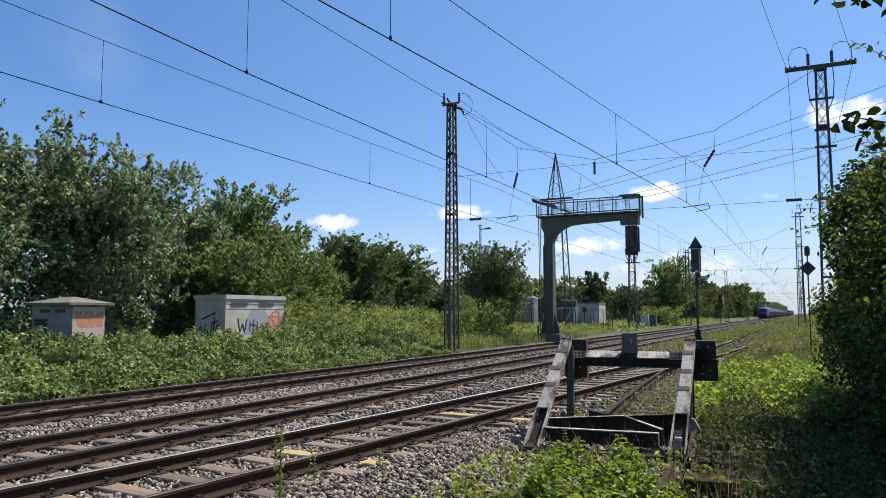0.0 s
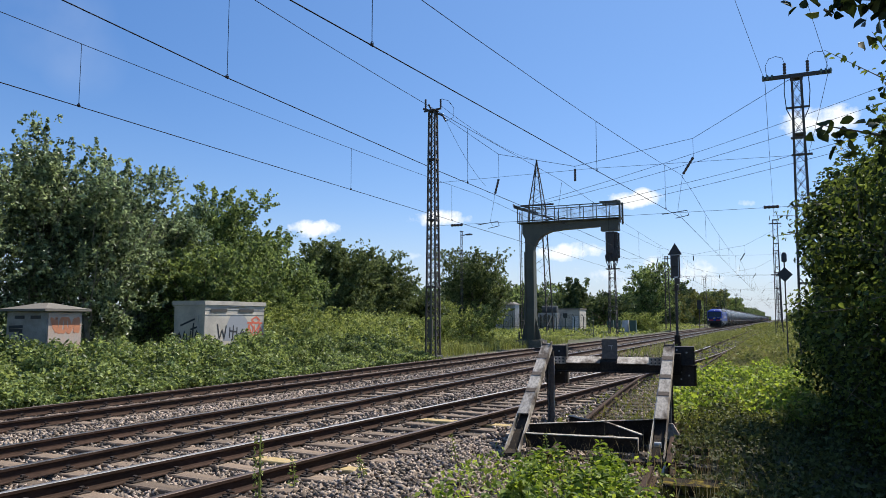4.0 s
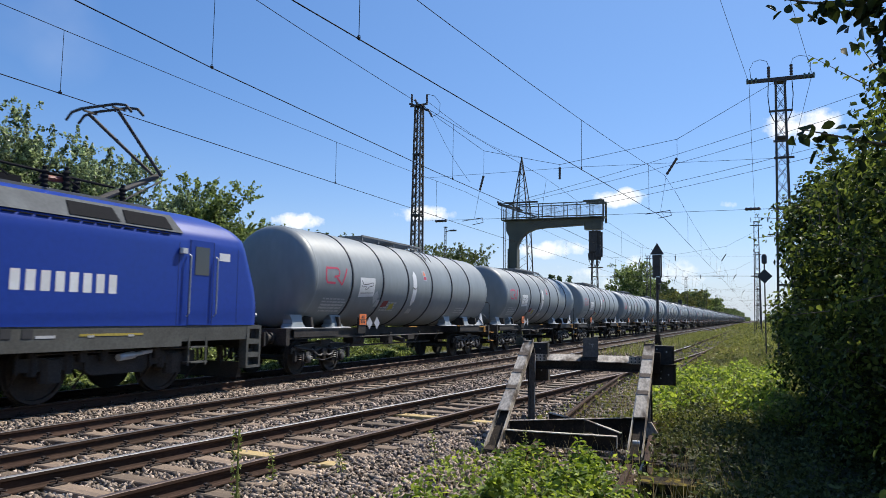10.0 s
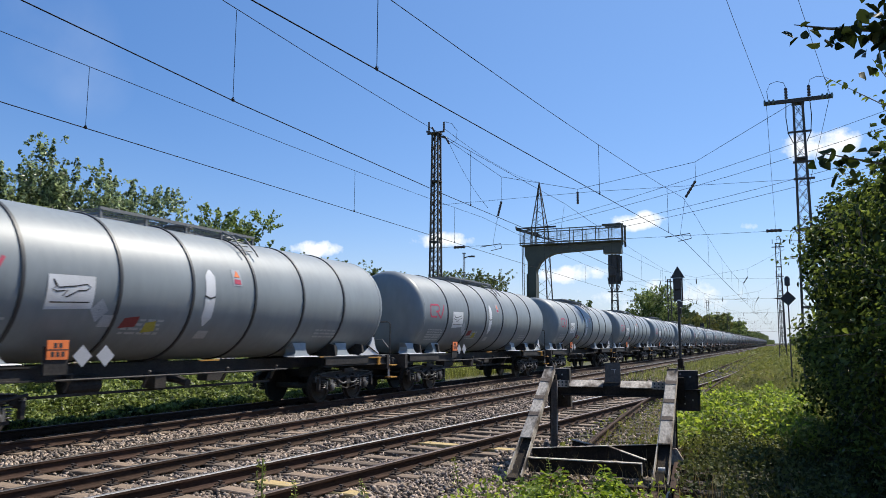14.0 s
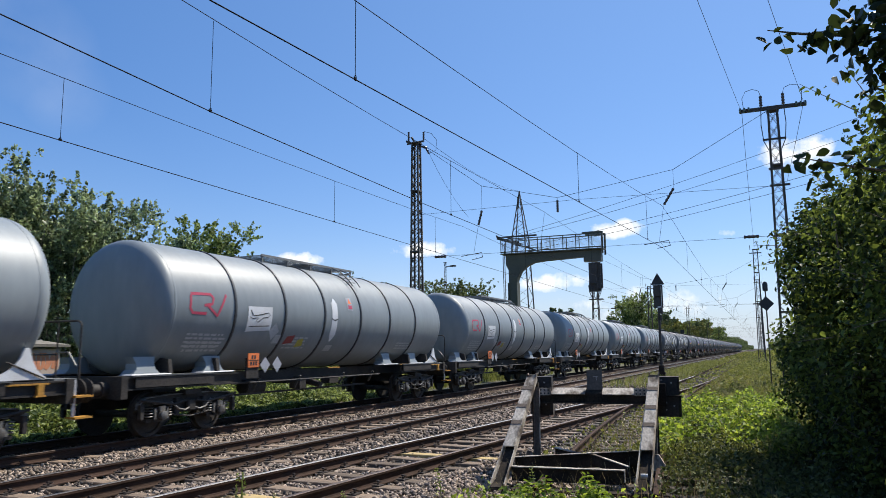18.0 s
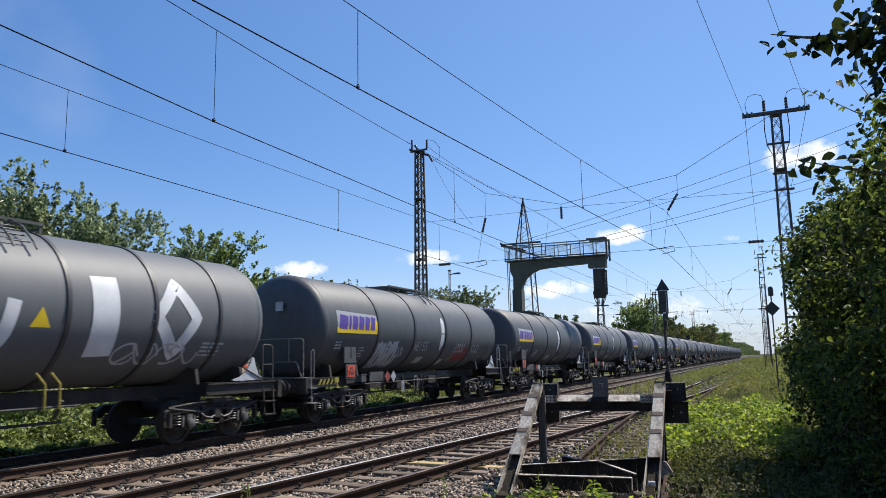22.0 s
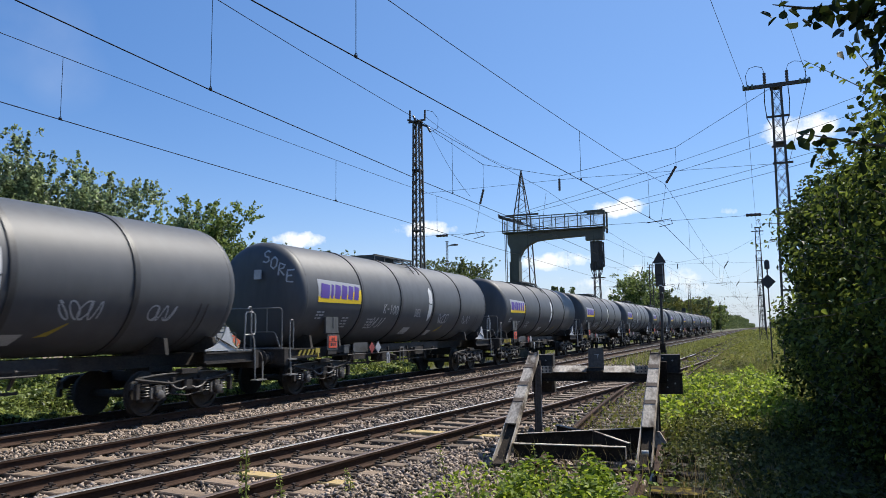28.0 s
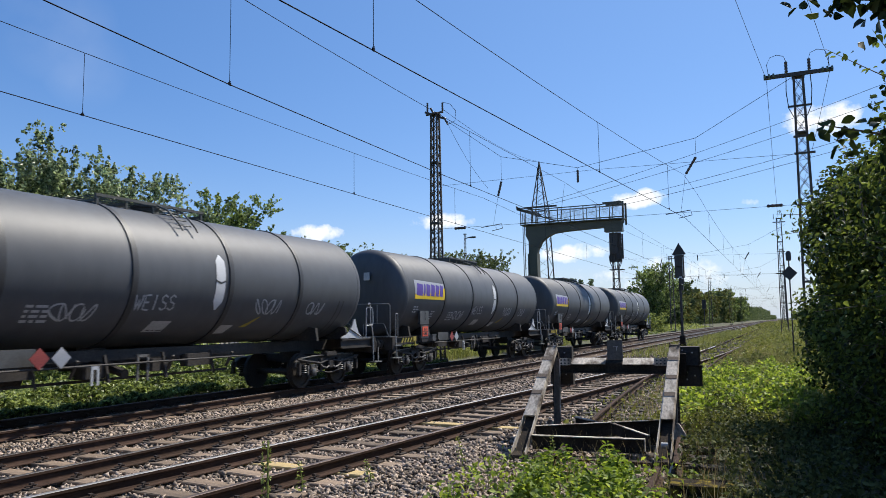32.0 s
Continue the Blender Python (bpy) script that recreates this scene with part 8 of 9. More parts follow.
# ---- plants ----
def tree(name, x, y, z, h, spread, label, leaf, n, size, seed, low=0.15, lean=0.75, shoots=0, trunk=0.16, bark=None, flatx=1.0, puff=1.0):
    """Tapered trunk, limbs that rise outwards, and a crown of leaf clumps on them."""
    rng = np.random.default_rng(seed)
    rr = random.Random(seed)
    t = thing(name, pose(x, y, z), label, "tree" if h > 4.5 else "bush")
    wood = Geo()
    line = [Vector((0, 0, -0.2))]
    for i in range(1, 9):
        line.append(Vector((0.25 * spread * 0.3 * math.sin(i * 0.9 + seed), 0.25 * spread * 0.3 * math.cos(i * 0.7 + seed), h * 0.76 * i / 8)))
    wood.tube(line, [trunk * (1 - i / 8.6) + 0.012 for i in range(9)], 8)
    cl, cs = [], []
    limbs = int(16 + h * 2.2)
    for k in range(limbs):
        u = low + (0.95 - low) * ((k + rr.random()) / limbs)
        a = k * 2.4 + rr.uniform(-0.4, 0.4)
        prof = math.sin(math.pi * min(1, 0.18 + 0.64 * (u - low) / (1 - low)) ** 0.85) ** 0.7
        ln = spread * prof * rr.uniform(0.72, 1.06) + 0.25
        i = min(7, int(u * 8))
        p0 = line[i].lerp(line[i + 1], u * 8 - i)
        rise = lean * rr.uniform(0.5, 1.2)
        pts = [p0]
        for s in range(1, 5):
            f = s / 4
            pts.append(p0 + Vector((math.cos(a) * ln * f * flatx, math.sin(a) * ln * f, ln * rise * f ** 1.3)) + Vector((rr.uniform(-0.1, 0.1), rr.uniform(-0.1, 0.1), rr.uniform(-0.1, 0.1))) * ln * 0.4)
        r0 = trunk * 0.38 * (1 - u * 0.7)
        wood.tube(pts, [r0, r0 * 0.8, r0 * 0.6, r0 * 0.4, 0.008], 5)
        for s in range(1, 5):
            for m in range(3):
                off = Vector((rr.gauss(0, 1), rr.gauss(0, 1), rr.gauss(0, 0.8))) * ln * 0.17
                cl.append(pts[s] + off)
                cs.append((0.17 + 0.105 * ln * rr.uniform(0.6, 1.3)) * puff)
    for k in range(shoots):
        a, d = rr.uniform(0, 6.3), spread * rr.uniform(0.1, 0.85)
        b = Vector((d * math.cos(a) * 0.55, d * math.sin(a) * 0.55, h * rr.uniform(0.60, 0.80)))
        e = b + Vector((rr.uniform(-0.3, 0.3), rr.uniform(-0.3, 0.3), h * rr.uniform(0.07, 0.16)))
        wood.tube([b, e], [0.03, 0.006], 4)
        for s in range(9):
            cl.append(b.lerp(e, s / 8))
            cs.append(0.34 * (1 - s / 12))
    # leafy twigs grow out of every clump; the leaves stand along them
    c = np.array([tuple(q) for q in cl])
    s = np.array(cs)
    near = (np.linalg.norm(c[:, None] - c[None], axis=2) < 0.30 * spread + 0.25).sum(1)
    w = s ** 1.3 * (near > 4)
    m = max(300, n // 22)
    stem = rng.choice(len(c), m, p=w / w.sum())
    way = c[stem] * np.array([0.6 / spread, 0.6 / spread, 0.0]) + np.array([0, 0, 0.3 + 0.25 * lean]) + rng.normal(0, 0.55, (m, 3))
    way /= np.linalg.norm(way, axis=1)[:, None]
    start = c[stem] + rng.normal(0, 0.33, (m, 3)) * s[stem][:, None]
    length = s[stem] * rng.uniform(1.0, 2.2, m)
    on = rng.integers(0, m, n)
    u = rng.uniform(0.05, 1.0, n)
    off = rng.normal(size=(n, 3))
    off /= np.linalg.norm(off, axis=1)[:, None]
    pts = start[on] + way[on] * (length[on] * u)[:, None] + off * (size * 0.85 * (1.15 - u))[:, None]
    k = h * (0.95 if shoots > 9 else 1.0) / np.percentile(pts[:, 2], 98.5)
    ok = pts[:, 2] * k < h * 1.05
    pts, off, n = pts[ok], off[ok], int(ok.sum())
    pts[:, 2] = np.maximum(pts[:, 2] * k, 0.05)
    if shoots > 9:
        # upright spires that stand out of the crown
        tops = pts[pts[:, 2] > np.percentile(pts[:, 2], 90)]
        for q in tops[rng.choice(len(tops), shoots)]:
            ln, m = rng.uniform(0.5, 1.1), 60
            u = rng.uniform(0, 1, m)
            r = 0.16 * (1.1 - u)
            a = rng.uniform(0, 6.28, m)
            sp = q + np.stack([r * np.cos(a) + u * rng.uniform(-0.12, 0.12), r * np.sin(a), u * ln - 0.25], 1)
            pts, off = np.concatenate([pts, sp]), np.concatenate([off, np.stack([np.cos(a), np.sin(a), 0.2 + 0 * a], 1)])
            n += m
    wood.v = [(a, b, min(q * k, h * (0.97 + 0.004 * math.sin(9 * a)))) for a, b, q in wood.v]
    part("trunk", wood, bark or BARK, t, smooth=50)
    part("crown", leaf_mesh("crown", rng, pts, size * rng.uniform(0.6, 1.3, n), leaf, flat=0.2, outward=off * 0.6), None, t)
    return t


def thicket(name, box, n, size, leaf, label, seed, height, lumps=3.0, category="bush", flat=0.6, stems=0):
    """A spread of low growth over a strip; height is a function of (x, y), broken up by noise."""
    rng = np.random.default_rng(seed)
    x0, x1, y0, y1 = box
    px, py = rng.uniform(x0, x1, n), rng.uniform(y0, y1, n)
    hz = np.empty(n)
    for i in range(n):
        ridge = 1 - 2.2 * abs(noise.noise((px[i] * 1.05, py[i] * 1.05, seed + 0.5)))
        fine = 1 - 2.2 * abs(noise.noise((px[i] * 2.6, py[i] * 2.6, seed + 4.5)))
        k = 0.47 + 0.5 * noise.noise((px[i] / lumps * 2.2, py[i] / lumps * 2.2, seed * 1.7)) + 0.36 * ridge + 0.22 * fine
        hz[i] = max(0.05, height(px[i], py[i]) * k)
    u = rng.uniform(0, 1, n) ** 0.36
    gz = np.array([ground_height(a, 0) for a in px])
    pts = np.stack([px, py, gz + hz * u], 1)
    ob = new(name, leaf_mesh(name, rng, pts, size * rng.uniform(0.55, 1.35, n), leaf, flat=flat))
    return tagged(ob, label, category, kind="stuff")


def blades(name, box, n, h, w, leaf, label, seed, keep=None):
    """Grass: slim bent blades, two triangles each side."""
    rng = np.random.default_rng(seed)
    x0, x1, y0, y1 = box
    p = np.stack([rng.uniform(x0, x1, n), rng.uniform(y0, y1, n)], 1)
    if keep:
        p = p[[keep(a, b, rng.random()) for a, b in p]]
        n = len(p)
    gz = np.array([ground_height(a, 0) for a in p[:, 0]])
    hh = h * rng.uniform(0.4, 1.25, n)
    a = rng.uniform(0, 2 * np.pi, n)
    d = np.stack([np.cos(a), np.sin(a), np.zeros(n)], 1)
    b = np.stack([-np.sin(a), np.cos(a), np.zeros(n)], 1)
    ww = w * rng.uniform(0.6, 1.3, n)
    base = np.stack([p[:, 0], p[:, 1], gz], 1)
    v = np.empty((n, 5, 3))
    v[:, 0], v[:, 1] = base - b * ww[:, None], base + b * ww[:, None]
    midp = base + d * (hh * 0.12)[:, None] + np.array([0, 0, 1]) * (hh * 0.6)[:, None]
    v[:, 2], v[:, 3] = midp + b * (ww * 0.75)[:, None], midp - b * (ww * 0.75)[:, None]
    v[:, 4] = base + d * (hh * rng.uniform(0.25, 0.6, n))[:, None] + np.array([0, 0, 1]) * hh[:, None]
    k = np.arange(n)[:, None] * 5
    f = np.concatenate([k + np.array([0, 1, 2]), k + np.array([0, 2, 3]), k + np.array([3, 2, 4])], 1).reshape(-1, 3)
    ob = new(name, soup(name, v.reshape(-1, 3), f, 3, leaf))
    return tagged(ob, label, "grass", kind="stuff")


def plant(name, x, y, z, h, label, leaf, seed, pairs=7, size=0.09, spread=0.22):
    """An upright weed: a stem with pairs of leaves."""
    rng = np.random.default_rng(seed)
    t = thing(name, pose(x, y, z), label, "weed", "weeds by the buffer stop")
    top = Vector((rng.uniform(-0.12, 0.12), rng.uniform(-0.12, 0.12), h))
    part("stem", Geo().tube([(0, 0, -0.05), tuple(top * 0.5 + Vector((0.02, 0, 0))), tuple(top)], [0.008, 0.006, 0.003], 5), leaf, t)
    pts, sz = [], []
    for i in range(pairs):
        u = 0.25 + 0.75 * i / (pairs - 1)
        a = i * 1.57 + rng.uniform(-0.3, 0.3)
        for q in range(4):
            r = spread * (1.15 - u * 0.75) * (0.45 + 0.2 * (q // 2))
            aa = a + q * math.pi / 2
            pts.append(tuple(top * u + Vector((r * math.cos(aa), r * math.sin(aa), 0.02 - 0.03 * (q // 2)))))
            sz.append(size * (1.25 - 0.6 * u))
    part("leaves", leaf_mesh("leaves", rng, np.array(pts), np.array(sz), leaf, flat=1.6, aspect=0.62, ovate=True), None, t)
    return t


def make_plants():
    silver, mid, dark = "tall silver-green poplar with upright shoots", "leafy mid-green tree behind the cabinets", "round dark-green hawthorn tree"
    for x, y, h, sp, s in ((-26.5, 11.5, 9.0, 2.8, 1), (-25.8, 16.2, 8.7, 2.5, 2), (-25.5, 18.9, 8.7, 2.4, 3), (-25.8, 22.6, 8.4, 2.5, 4), (-24.0, 13.8, 7.6, 2.2, 5), (-24.3, 20.2, 7.4, 2.2, 6), (-26.2, 25.9, 7.0, 1.9, 7)):
        tree("poplar_tree", x, y, -0.1, h, sp, silver, LEAF_POPLAR, 27000, 0.155, s, 0.10, 1.5, 18, 0.13, BARK_PALE)
    for x, y, h, sp, s in ((-27.9, 28.0, 7.1, 2.1, 11), (-26.5, 30.9, 8.6, 2.1, 12), (-26.6, 34.0, 6.7, 1.9, 13), (-24.6, 28.5, 5.4, 2.0, 14), (-23.6, 25.6, 4.8, 1.8, 15), (-26.8, 36.4, 5.2, 1.9, 16)):
        tree("broadleaf_tree", x, y, -0.1, h, sp, mid, LEAF_MID, 22000, 0.175, s, 0.08, 0.9, 5, 0.16, puff=1.25)
    for x, y, h, sp, s in ((-30.0, 46.8, 7.4, 2.7, 21), (-30.0, 53.0, 7.1, 2.6, 22), (-29.0, 58.0, 4.0, 2.2, 23), (-28.0, 69.5, 8.6, 3.1, 24), (-33.0, 82.0, 7.0, 3.0, 25)):
        tree("hawthorn_tree", x, y, -0.1, h, sp, dark, LEAF_DARK, 30000, 0.225, s, 0.06, 0.7, 4, 0.2, puff=1.5)
    for x, y, h, sp, s in ((-21.5, 29.5, 2.6, 1.6, 31), (-22.5, 33.5, 2.4, 1.8, 32), (-21.0, 38.0, 1.9, 1.5, 33), (-23.5, 42.0, 2.2, 2.0, 34), (-19.3, 41.5, 2.0, 1.4, 35), (-18.8, 46.2, 2.9, 1.8, 36), (-21.5, 52.0, 2.0, 1.6, 37)):
        tree("shrub", x, y, -0.1, h, sp, "yellow-green shrub among the brambles", LEAF_LIGHT, 7000, 0.14, s, 0.05, 0.8, 3, 0.05)
    # far trees along the line
    tree("far_tree", -22.7, 150, -0.1, 12.5, 5.0, "dense leafy tree beside the distant line", LEAF_MID, 16000, 0.40, 41, 0.05, 0.6, 3, 0.25, puff=1.3)
    tree("shrub", -18.1, 112, -0.1, 2.8, 3.0, "rounded yellow-green shrub beside the line", LEAF_LIGHT, 9000, 0.24, 45, 0.02, 0.5, 2, 0.06, puff=1.3)
    for x, y, h, sp, s in ((-27, 128, 6.5, 5.0, 42), (-33, 112, 7.0, 5.0, 43), (-40, 120, 8.0, 6.0, 44), (-30, 96, 5.2, 4.0, 46), (-36, 92, 6.5, 4.5, 47), (-26, 104, 7.4, 2.4, 48)):
        tree("far_tree", x, y, -0.1, h, sp, "leafy tree beyond the substation", LEAF_MID if s % 2 else FAR_GREEN, 7000, 0.42, s, 0.05, 0.6, 3, 0.25)
    # single trees along the far line, each with its own height and green
    rr = random.Random(61)
    y, k = 158.0, 0
    while y < 470:
        x = -25.5 + SKEW * y + rr.uniform(-2.2, 2.0)
        h = (8.0 if y < 200 else 10.8 if y < 300 else 12.6) * rr.uniform(0.85, 1.12)
        leaf = (LEAF_MID, FAR_OLIVE, FAR_GREEN, FAR_OLIVE, LEAF_MID)[rr.randrange(5)]
        tree("far_tree", x, y, -0.2, h, 3.1 + 0.12 * h, "leafy tree in the belt along the far railway line", leaf, 5200, 0.42 + y / 900, 600 + k, 0.04, 0.7, 3, 0.2, puff=1.35)
        y += rr.uniform(6.5, 10.5) * (1 + y / 700)
        k += 1
    rng = np.random.default_rng(60)
    n = 42000
    y = 150 + 1250 * rng.uniform(0, 1, n) ** 1.7
    x = -22.5 - 12 * rng.uniform(0, 1, n) + SKEW * y
    x += np.where(y > 750, (y - 750) * 0.012, 0)
    hmax = np.array([(6.5 if b < 420 else 10.5 if b < 800 else 13.0) + 2.6 * noise.noise((0, b * 0.045, 2)) + 2.0 * noise.noise((a * 0.15, b * 0.16, 5)) for a, b in zip(x, y)])
    hmax = np.where(x > -24 + SKEW * y, hmax * 0.45, hmax)
    pts = np.stack([x, y, hmax * rng.uniform(0, 1, n) ** 0.6], 1)
    tagged(new("far_wood", leaf_mesh("far_wood", rng, pts, 0.5 * rng.uniform(0.6, 1.4, n) * (1 + (y - 150) / 420), FAR_GREEN, flat=0.3)), "belt of leafy scrub and trees along the far railway line", "woodland", kind="stuff")
    n = 26000
    y = rng.uniform(-60, 500, n)
    x = np.where(y < 160, rng.uniform(-75, -48, n), rng.uniform(-60, -34, n))
    hmax = np.array([7.5 + 3.5 * noise.noise((a * 0.06, b * 0.06, 9)) for a, b in zip(x, y)])
    pts = np.stack([x, y, hmax * rng.uniform(0, 1, n) ** 0.6], 1)
    tagged(new("far_hedge", leaf_mesh("far_hedge", rng, pts, 0.9 * rng.uniform(0.6, 1.4, n), FAR_GREEN, flat=0.3)), "dark hedge and trees behind the railway land", "woodland", kind="stuff")
    n = 14000
    y = rng.uniform(300, 1500, n)
    x = rng.uniform(8, 60, n) + SKEW * y
    pts = np.stack([x, y, 8 * rng.uniform(0, 1, n) ** 0.7], 1)
    tagged(new("far_copse", leaf_mesh("far_copse", rng, pts, 1.3 * rng.uniform(0.6, 1.4, n), FAR_GREEN, flat=0.3)), "far trees beside the line", "woodland", kind="stuff")

    # brambles on the bank behind the train's track
    def bank(x, y):
        rise = min(1.0, max(0.0, (-15.3 - x) / 1.7))
        return (0.30 + 0.85 * rise) * (1.0 if y < 30 else max(0.35, 1 - (y - 30) / 14))
    thicket("bramble_bank", (-19.3, -14.9, 2.0, 33.0), 130000, 0.125, LEAF_BRAMBLE, "dense green bramble bank beside the train's track", 71, bank, 2.2)
    thicket("bramble_bank", (-24.5, -19.3, 6.0, 46.0), 36000, 0.19, LEAF_BRAMBLE, "green brambles and weeds round the cabinets", 72, lambda x, y: 1.5 if y > 26.5 else 0.8, 2.6)
    thicket("weed_thicket", (-24.0, -18.3, 24.5, 40.0), 20000, 0.15, LEAF_LIGHT, "tall yellow-green weeds above the brambles", 76, lambda x, y: 2.0 if x < -19.5 else 1.55, 2.0)
    thicket("weed_verge", (-27.0, -16.2, 33.0, 75.0), 22000, 0.17, LEAF_LIGHT, "yellow-green weeds on the verge", 73, lambda x, y: 0.75 if x < -17.5 else 0.4, 3.0)
    thicket("weed_verge", (-40.0, -15.6, 75.0, 190.0), 16000, 0.35, LEAF_LIGHT, "weeds beside the far tracks", 74, lambda x, y: 0.8 if x < -17.5 else 0.35, 6.0)
    thicket("undergrowth", (-31.0, -24.8, 4.0, 34.0), 15000, 0.21, LEAF_MID, "dark leafy undergrowth below the trees", 77, lambda x, y: 1.7, 2.0)
    blades("tall_grass", (-19, -15.6, 28, 60), 9000, 0.55, 0.012, GRASS, "pale tall grass at the foot of the mast", 75)

    # ground cover between the siding and the hedge
    def verge(x, y):
        near = min(1.0, max(0.15, (x + 2.6) / 1.3)) if y < 30 else min(1.0, max(0.1, (x + 2.9) / 1.4))
        return 0.62 * near
    thicket("weed_carpet", (-2.7, 1.6, 12.5, 30.0), 56000, 0.070, LEAF_WEED, "bright green nettles and weeds beside the siding", 81, verge, 1.6)
    thicket("weed_carpet", (-2.9, 1.6, 30.0, 75.0), 15000, 0.15, LEAF_WEED, "green weeds beside the siding", 82, verge, 2.0)
    # darker leaves here deepen the shade that the hedge casts
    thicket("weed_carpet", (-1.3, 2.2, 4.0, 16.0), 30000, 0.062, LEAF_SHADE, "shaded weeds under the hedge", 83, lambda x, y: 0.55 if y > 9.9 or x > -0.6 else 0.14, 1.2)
    blades("tall_grass", (-2.0, 2.6, 15.0, 75.0), 30000, 0.62, 0.009, GRASS, "pale green grass beside the siding", 84, lambda x, y, r: r < (1.0 if y > 24 and x > -0.7 + 0.006 * y else 0.25 if y > 20 else 0.0 if x > -0.9 and y < 18 else 0.2))
    blades("dry_grass", (-3.2, 0.2, 7.0, 24.0), 3200, 0.42, 0.004, GRASS_DRY, "dry straw-coloured grass stalks", 85, lambda x, y, r: r < 0.8)
    thicket("weed_carpet", (-1.9, 0.6, 13.0, 24.0), 13000, 0.092, LEAF_NETTLE, "bright green nettles beside the siding", 89, lambda x, y: 0.75, 1.1)
    blades("dry_grass", (-1.9, 0.8, 17.0, 45.0), 12000, 0.6, 0.005, GRASS_DRY, "dry straw-coloured grass stalks", 91, lambda x, y, r: r < 0.75)
    blades("siding_grass", (-3.4, -1.9, 10.5, 40.0), 1500, 0.28, 0.006, GRASS, "grass growing between the siding's rails", 86)
    blades("wedge_grass", (-7.6, -4.4, 38.0, 120.0), 7000, 0.42, 0.012, GRASS, "grass growing between the tracks", 87, lambda x, y, r: x < crossover_x(y) - 1.0 if y < 60 else x > -7.4)
    thicket("siding_weeds", (-5.2, 2.5, 42.0, 130.0), 9000, 0.17, LEAF_WEED, "low weeds grown over the far siding", 92, lambda x, y: 0.28 if x < -1.8 else 0.7, 2.0)
    thicket("siding_weeds", (-6.5, 12.0, 130.0, 420.0), 9000, 0.5, LEAF_WEED, "weeds over the distant verge and sidings", 93, lambda x, y: 0.3 if x < -1.5 else 0.9, 6.0)
    thicket("siding_weeds", (-3.9, -1.7, 12.6, 42.0), 2600, 0.10, LEAF_WEED, "small weeds between the siding's sleepers", 94, lambda x, y: 0.22, 1.0)
    rng2 = random.Random(90)
    for k in range(74):
        x, y = rng2.uniform(-3.4, -1.25), rng2.uniform(6.2, 9.3)
        if (x < -2.65 and (y > 7.6 or rng2.random() < 0.72)) or (x > -1.5 and y > 7.6):
            continue
        plant("nettle", x, y, -0.28, rng2.uniform(0.22, 0.50), "bright green leafy nettle before the buffer stop", LEAF_NETTLE, 900 + k, 10, 0.118, 0.25)
    thicket("weed_patch", (-3.7, -1.0, 5.2, 9.4), 1700, 0.075, LEAF_NETTLE, "low green weeds on the ballast", 88, lambda x, y: 0.34 if x > -3.5 else 0.2, 0.9)
    for k, (x, y, h) in enumerate(((-5.05, 7.1, 0.34), (-4.6, 7.9, 0.3), (-3.95, 9.2, 0.4), (-2.9, 9.9, 0.35))):
        plant("ballast_weed", x, y, -0.22, h, "thin grey-green weed on the ballast", LEAF_LIGHT, 960 + k, 8, 0.05, 0.10)
    st = thing("mullein_stalk", pose(-3.95, 5.05, -0.22), "tall slim weed stalk with a yellow-green flower spike", "weed")
    part("stem", Geo().tube([(0, 0, 0), (0.02, 0, 0.5), (0.0, 0.02, 0.98)], [0.012, 0.010, 0.005], 6), LEAF_LIGHT, st)
    r3 = np.random.default_rng(97)
    zz = r3.uniform(0.15, 0.98, 160)
    aa = r3.uniform(0, 6.28, 160)
    pts = np.stack([0.035 * np.cos(aa), 0.035 * np.sin(aa), zz], 1)
    tagged(part("spike", leaf_mesh("spike", r3, pts, np.full(160, 0.035), LEAF_LIGHT, flat=0.2), None, st), kind="stuff")

    # hedge on the camera's side of the line
    hedge_side(rng)


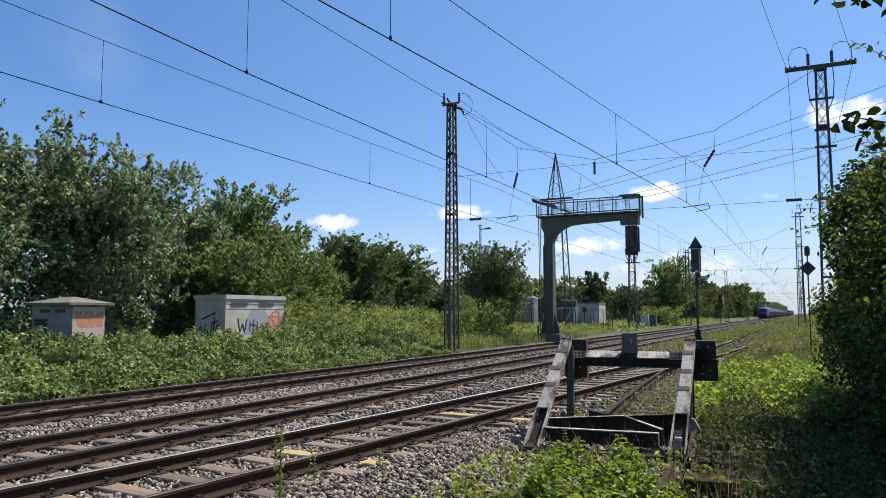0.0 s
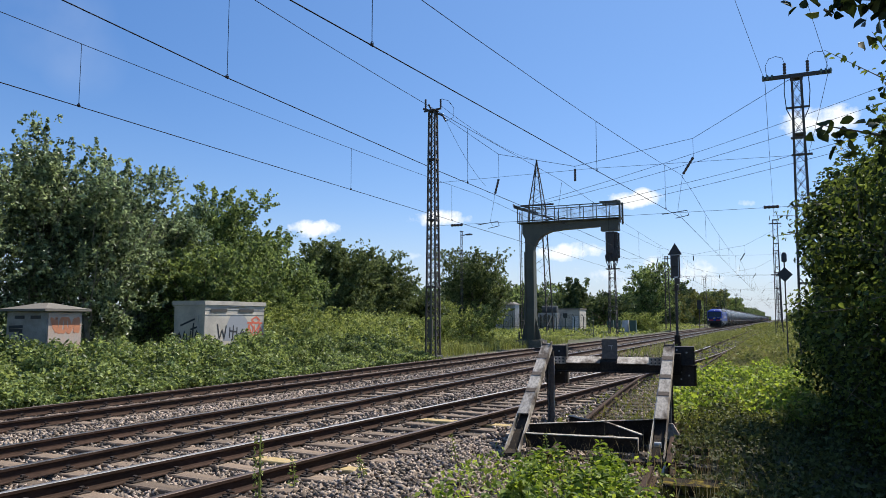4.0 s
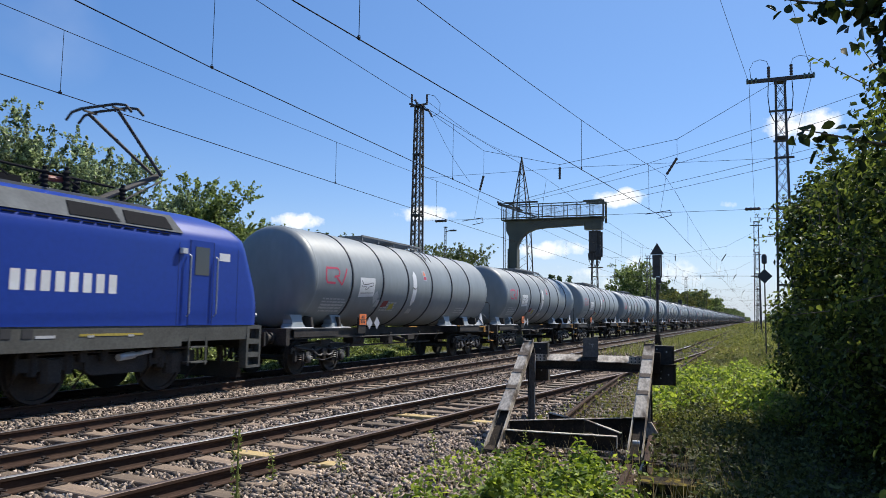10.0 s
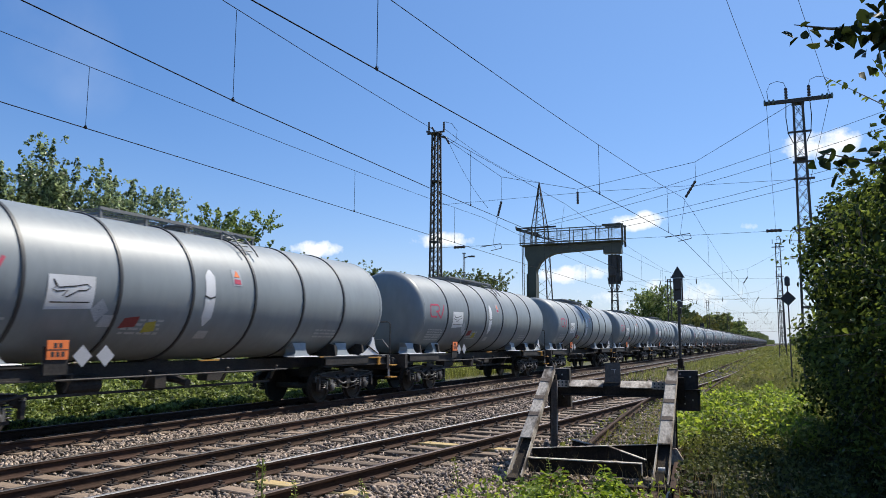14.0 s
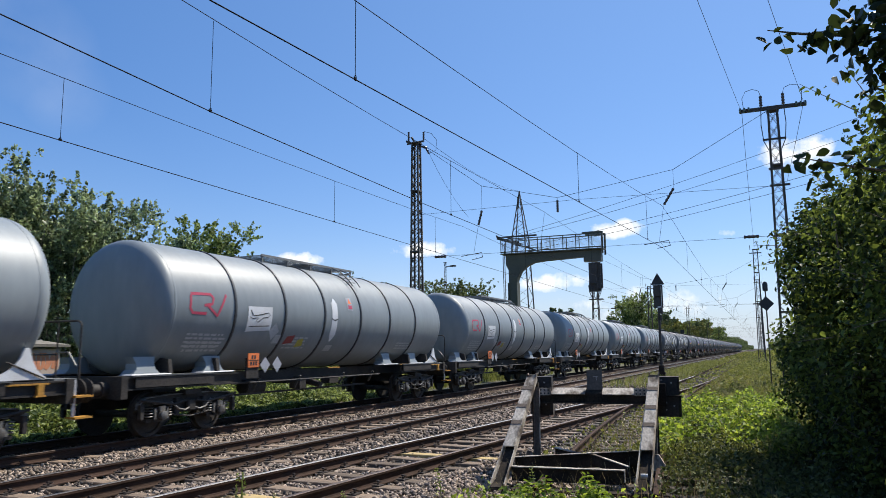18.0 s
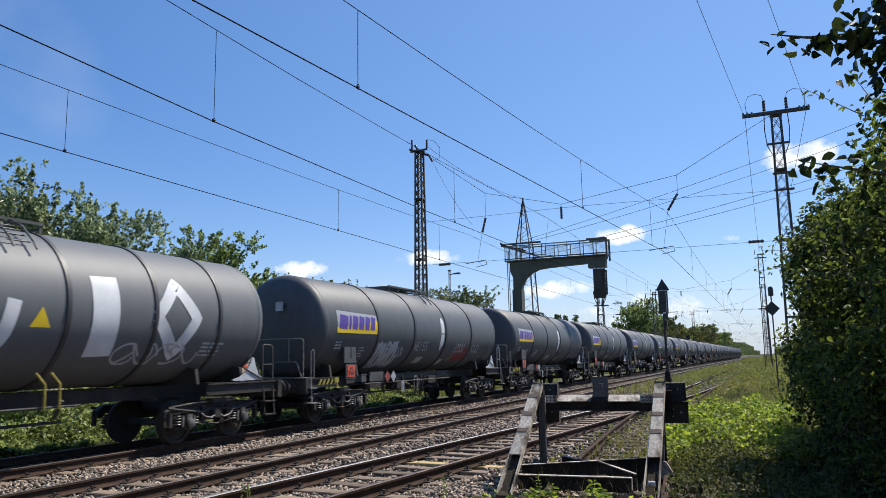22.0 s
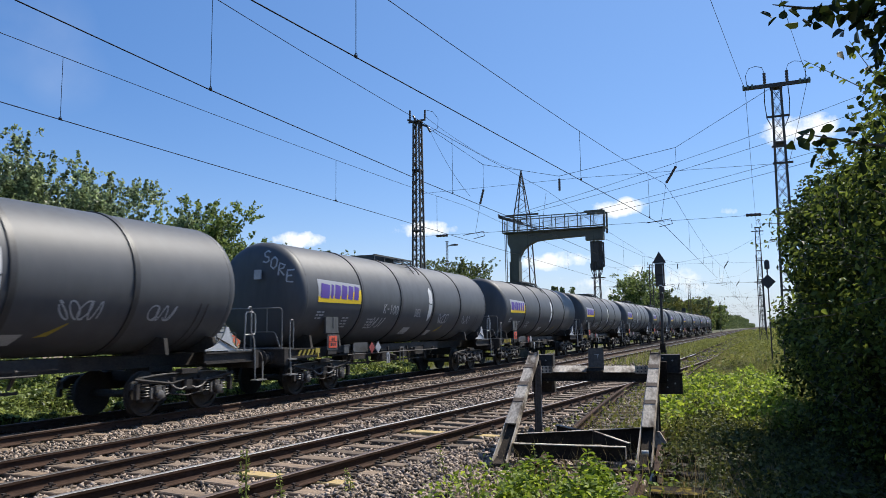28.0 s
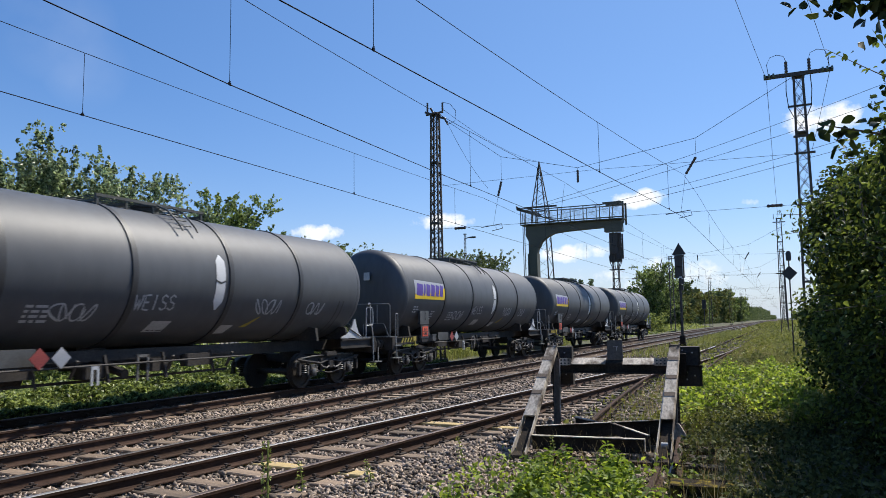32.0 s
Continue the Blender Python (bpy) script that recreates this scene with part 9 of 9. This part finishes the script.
def hedge_bush(name, x, y, w, d, h, n, size, label, seed, leaf, sprigs=40, kind=""):
    """One bush of a hedge: leafy lumps piled up round a bundle of stems, with sprigs sticking out."""
    rng = np.random.default_rng(seed)
    t = thing(name, pose(x, y, -0.25), label, "hedge", "bushes of the tall hedge")
    stems = Geo()
    rr = random.Random(seed)
    for k in range(7):
        a = rr.uniform(0, 6.3)
        stems.tube([(0.2 * math.cos(a), 0.2 * math.sin(a), 0), (0.5 * w * math.cos(a), 0.5 * d * math.sin(a), h * 0.5), (0.55 * w * math.cos(a + 0.3), 0.55 * d * math.sin(a + 0.3), h * 0.9)], [0.035, 0.022, 0.006], 5)
    m = 46
    c = np.stack([rng.normal(0, 0.42, m).clip(-0.85, 0.85) * w, rng.uniform(-0.95, 0.95, m) * d, rng.uniform(0.03, 0.93, m) * h], 1)
    c[:, 0] += w * (1.3 * np.maximum(0.0, 0.34 - c[:, 2] / h) + 0.5 * np.maximum(0.0, c[:, 2] / h - 0.6))
    r = rng.uniform(0.26, 0.58, m)
    w2 = r ** 2
    pick = rng.choice(m, n, p=w2 / w2.sum())
    off = rng.normal(size=(n, 3))
    off /= np.linalg.norm(off, axis=1)[:, None]
    pts = c[pick] + off * (r[pick] * rng.uniform(0.55, 1.08, n))[:, None]
    sp, so = [], []
    for k in range(sprigs):
        i = rng.integers(m)
        o = rng.normal(size=3) + np.array([-0.5, 0, 0.9])
        o /= np.linalg.norm(o)
        b = c[i] + o * r[i] * 0.8
        ln = rng.uniform(0.25, 0.65)
        stems.tube([tuple(b), tuple(b + o * ln)], [0.006, 0.002], 4)
        for q in range(14):
            sp.append(b + o * ln * (q + 0.5) / 14 + rng.normal(0, 0.035, 3))
            so.append(o)
    pts = np.concatenate([pts, np.array(sp)])
    off = np.concatenate([off, np.array(so)])
    pts[:, 2] = np.maximum(pts[:, 2], 0.03)
    tagged(part("woody_frame", stems, BARK, t), kind="stuff")
    part("leaves", leaf_mesh("leaves", rng, pts, size * rng.uniform(0.55, 1.35, len(pts)), leaf, flat=0.25, outward=off * 0.75, ovate=x < 3), None, t)
    return t


def hedge_side(rng):
    label = "tall dense hedge bush of small green leaves beside the siding"
    rr = random.Random(33)
    k = 0
    for y in (3.6, 5.2, 6.9, 8.6, 10.4, 12.2, 14.0, 15.7):
        face = 0.66 if y > 9 else 1.0
        for row in range(2):
            near = 0.060 + 0.0030 * y
            h = (4.3 if row == 0 else 5.1) + rr.uniform(-0.35, 0.35)
            hedge_bush("hedge_bush", face + 0.85 + row * 1.35, y + rr.uniform(-0.3, 0.3) + row * 0.8, 0.95, 1.25, h, 21000 if row == 0 else 9000, 0.8 * near * (1.0 if row == 0 else 1.25), label, 400 + k, LEAF_NEAR, 60)
            k += 1
    for y in (26.0, 30.0, 36.5, 40.0, 45.0, 50.0, 56.0, 62.0):
        hedge_bush("hedge_bush", 4.2 + rr.uniform(-0.2, 0.3), y, 1.3, 2.6, 3.2 + rr.uniform(-0.5, 0.5), 4000, 0.19, "bushy green hedge beside the overgrown siding", 460 + k, LEAF_MID, 40)
        k += 1
    for y in (1.0, -3.0, -7):
        tree("hedge_tree", 4.4, y, -0.2, 6.0, 1.9, "leafy hedge tree standing in the tall hedge", LEAF_NEAR, 7000, 0.14, 340 + k, 0.03, 0.5, 2, 0.07)
        k += 1
    # twigs of a large-leaved tree that hang into the picture close by
    t = thing("overhanging_branch", pose(0, 0, 0), "leafy twigs of a large-leaved tree reaching over", "branch")
    rr = random.Random(5)
    tw = [([(1.6, 3.6, 2.30), (0.8, 3.5, 2.40), (0.45, 3.48, 2.48), (0.22, 3.48, 2.55)], 75, 0.045),
          ([(1.5, 3.4, 2.5), (0.9, 3.45, 2.58), (0.52, 3.45, 2.66)], 40, 0.05), ([(1.6, 3.4, 2.95), (0.8, 3.35, 3.0), (0.5, 3.33, 3.02), (0.30, 3.33, 3.05)], 130, 0.05),
          ([(0.5, 3.33, 3.0), (0.26, 3.33, 3.05), (0.13, 3.33, 3.09)], 22, 0.02)]
    for k in range(26):
        z, x = rr.uniform(2.80, 3.5), rr.uniform(0.46, 0.80)
        tw.append(([(1.7, 3.5, z + 0.2), (1.1, 3.4, z + 0.1), (0.8, 3.35 + rr.uniform(-0.2, 0.2), z + 0.03), (x, 3.33 + rr.uniform(-0.15, 0.15), z)], 150, 0.075))
    for k, (line, count, sp) in enumerate(tw):
        part("twig", Geo().tube(line, [0.012] + [0.006] * (len(line) - 2) + [0.002], 5), BARK, t)
        pts = []
        for i in range(count):
            j = rr.randrange(len(line) - 1)
            a, b = Vector(line[j]), Vector(line[j + 1])
            pts.append(tuple(a.lerp(b, rr.random()) + Vector((rr.gauss(0, sp), rr.gauss(0, sp), rr.gauss(-0.02, sp)))))
        r4 = np.random.default_rng(80 + k)
        p = np.array(pts)
        part("leaves", leaf_mesh("leaves", r4, p, 0.062 * r4.uniform(0.6, 1.25, len(p)), LEAF_TWIG, flat=0.3, aspect=0.7, droop=0.9, ovate=True), None, t)


make_plants()


# ---- what moves ----
# seconds, and metres by which the train is off an even run
RUN = [(0.0, 0.0), (8.0, 0.0), (14.0, 0.0), (17.0, 0.3), (19.0, 0.45), (20.5, 0.36), (22.0, 0.25), (25.0, 0.08), (28.0, -0.42), (30.0, -0.90), (32.0, -1.18)]


def motions():
    for ob, off in TRAIN:
        walk(ob, [(t, on_line(coupling_y(0, t) + off + d)) for t, d in RUN])


motions()
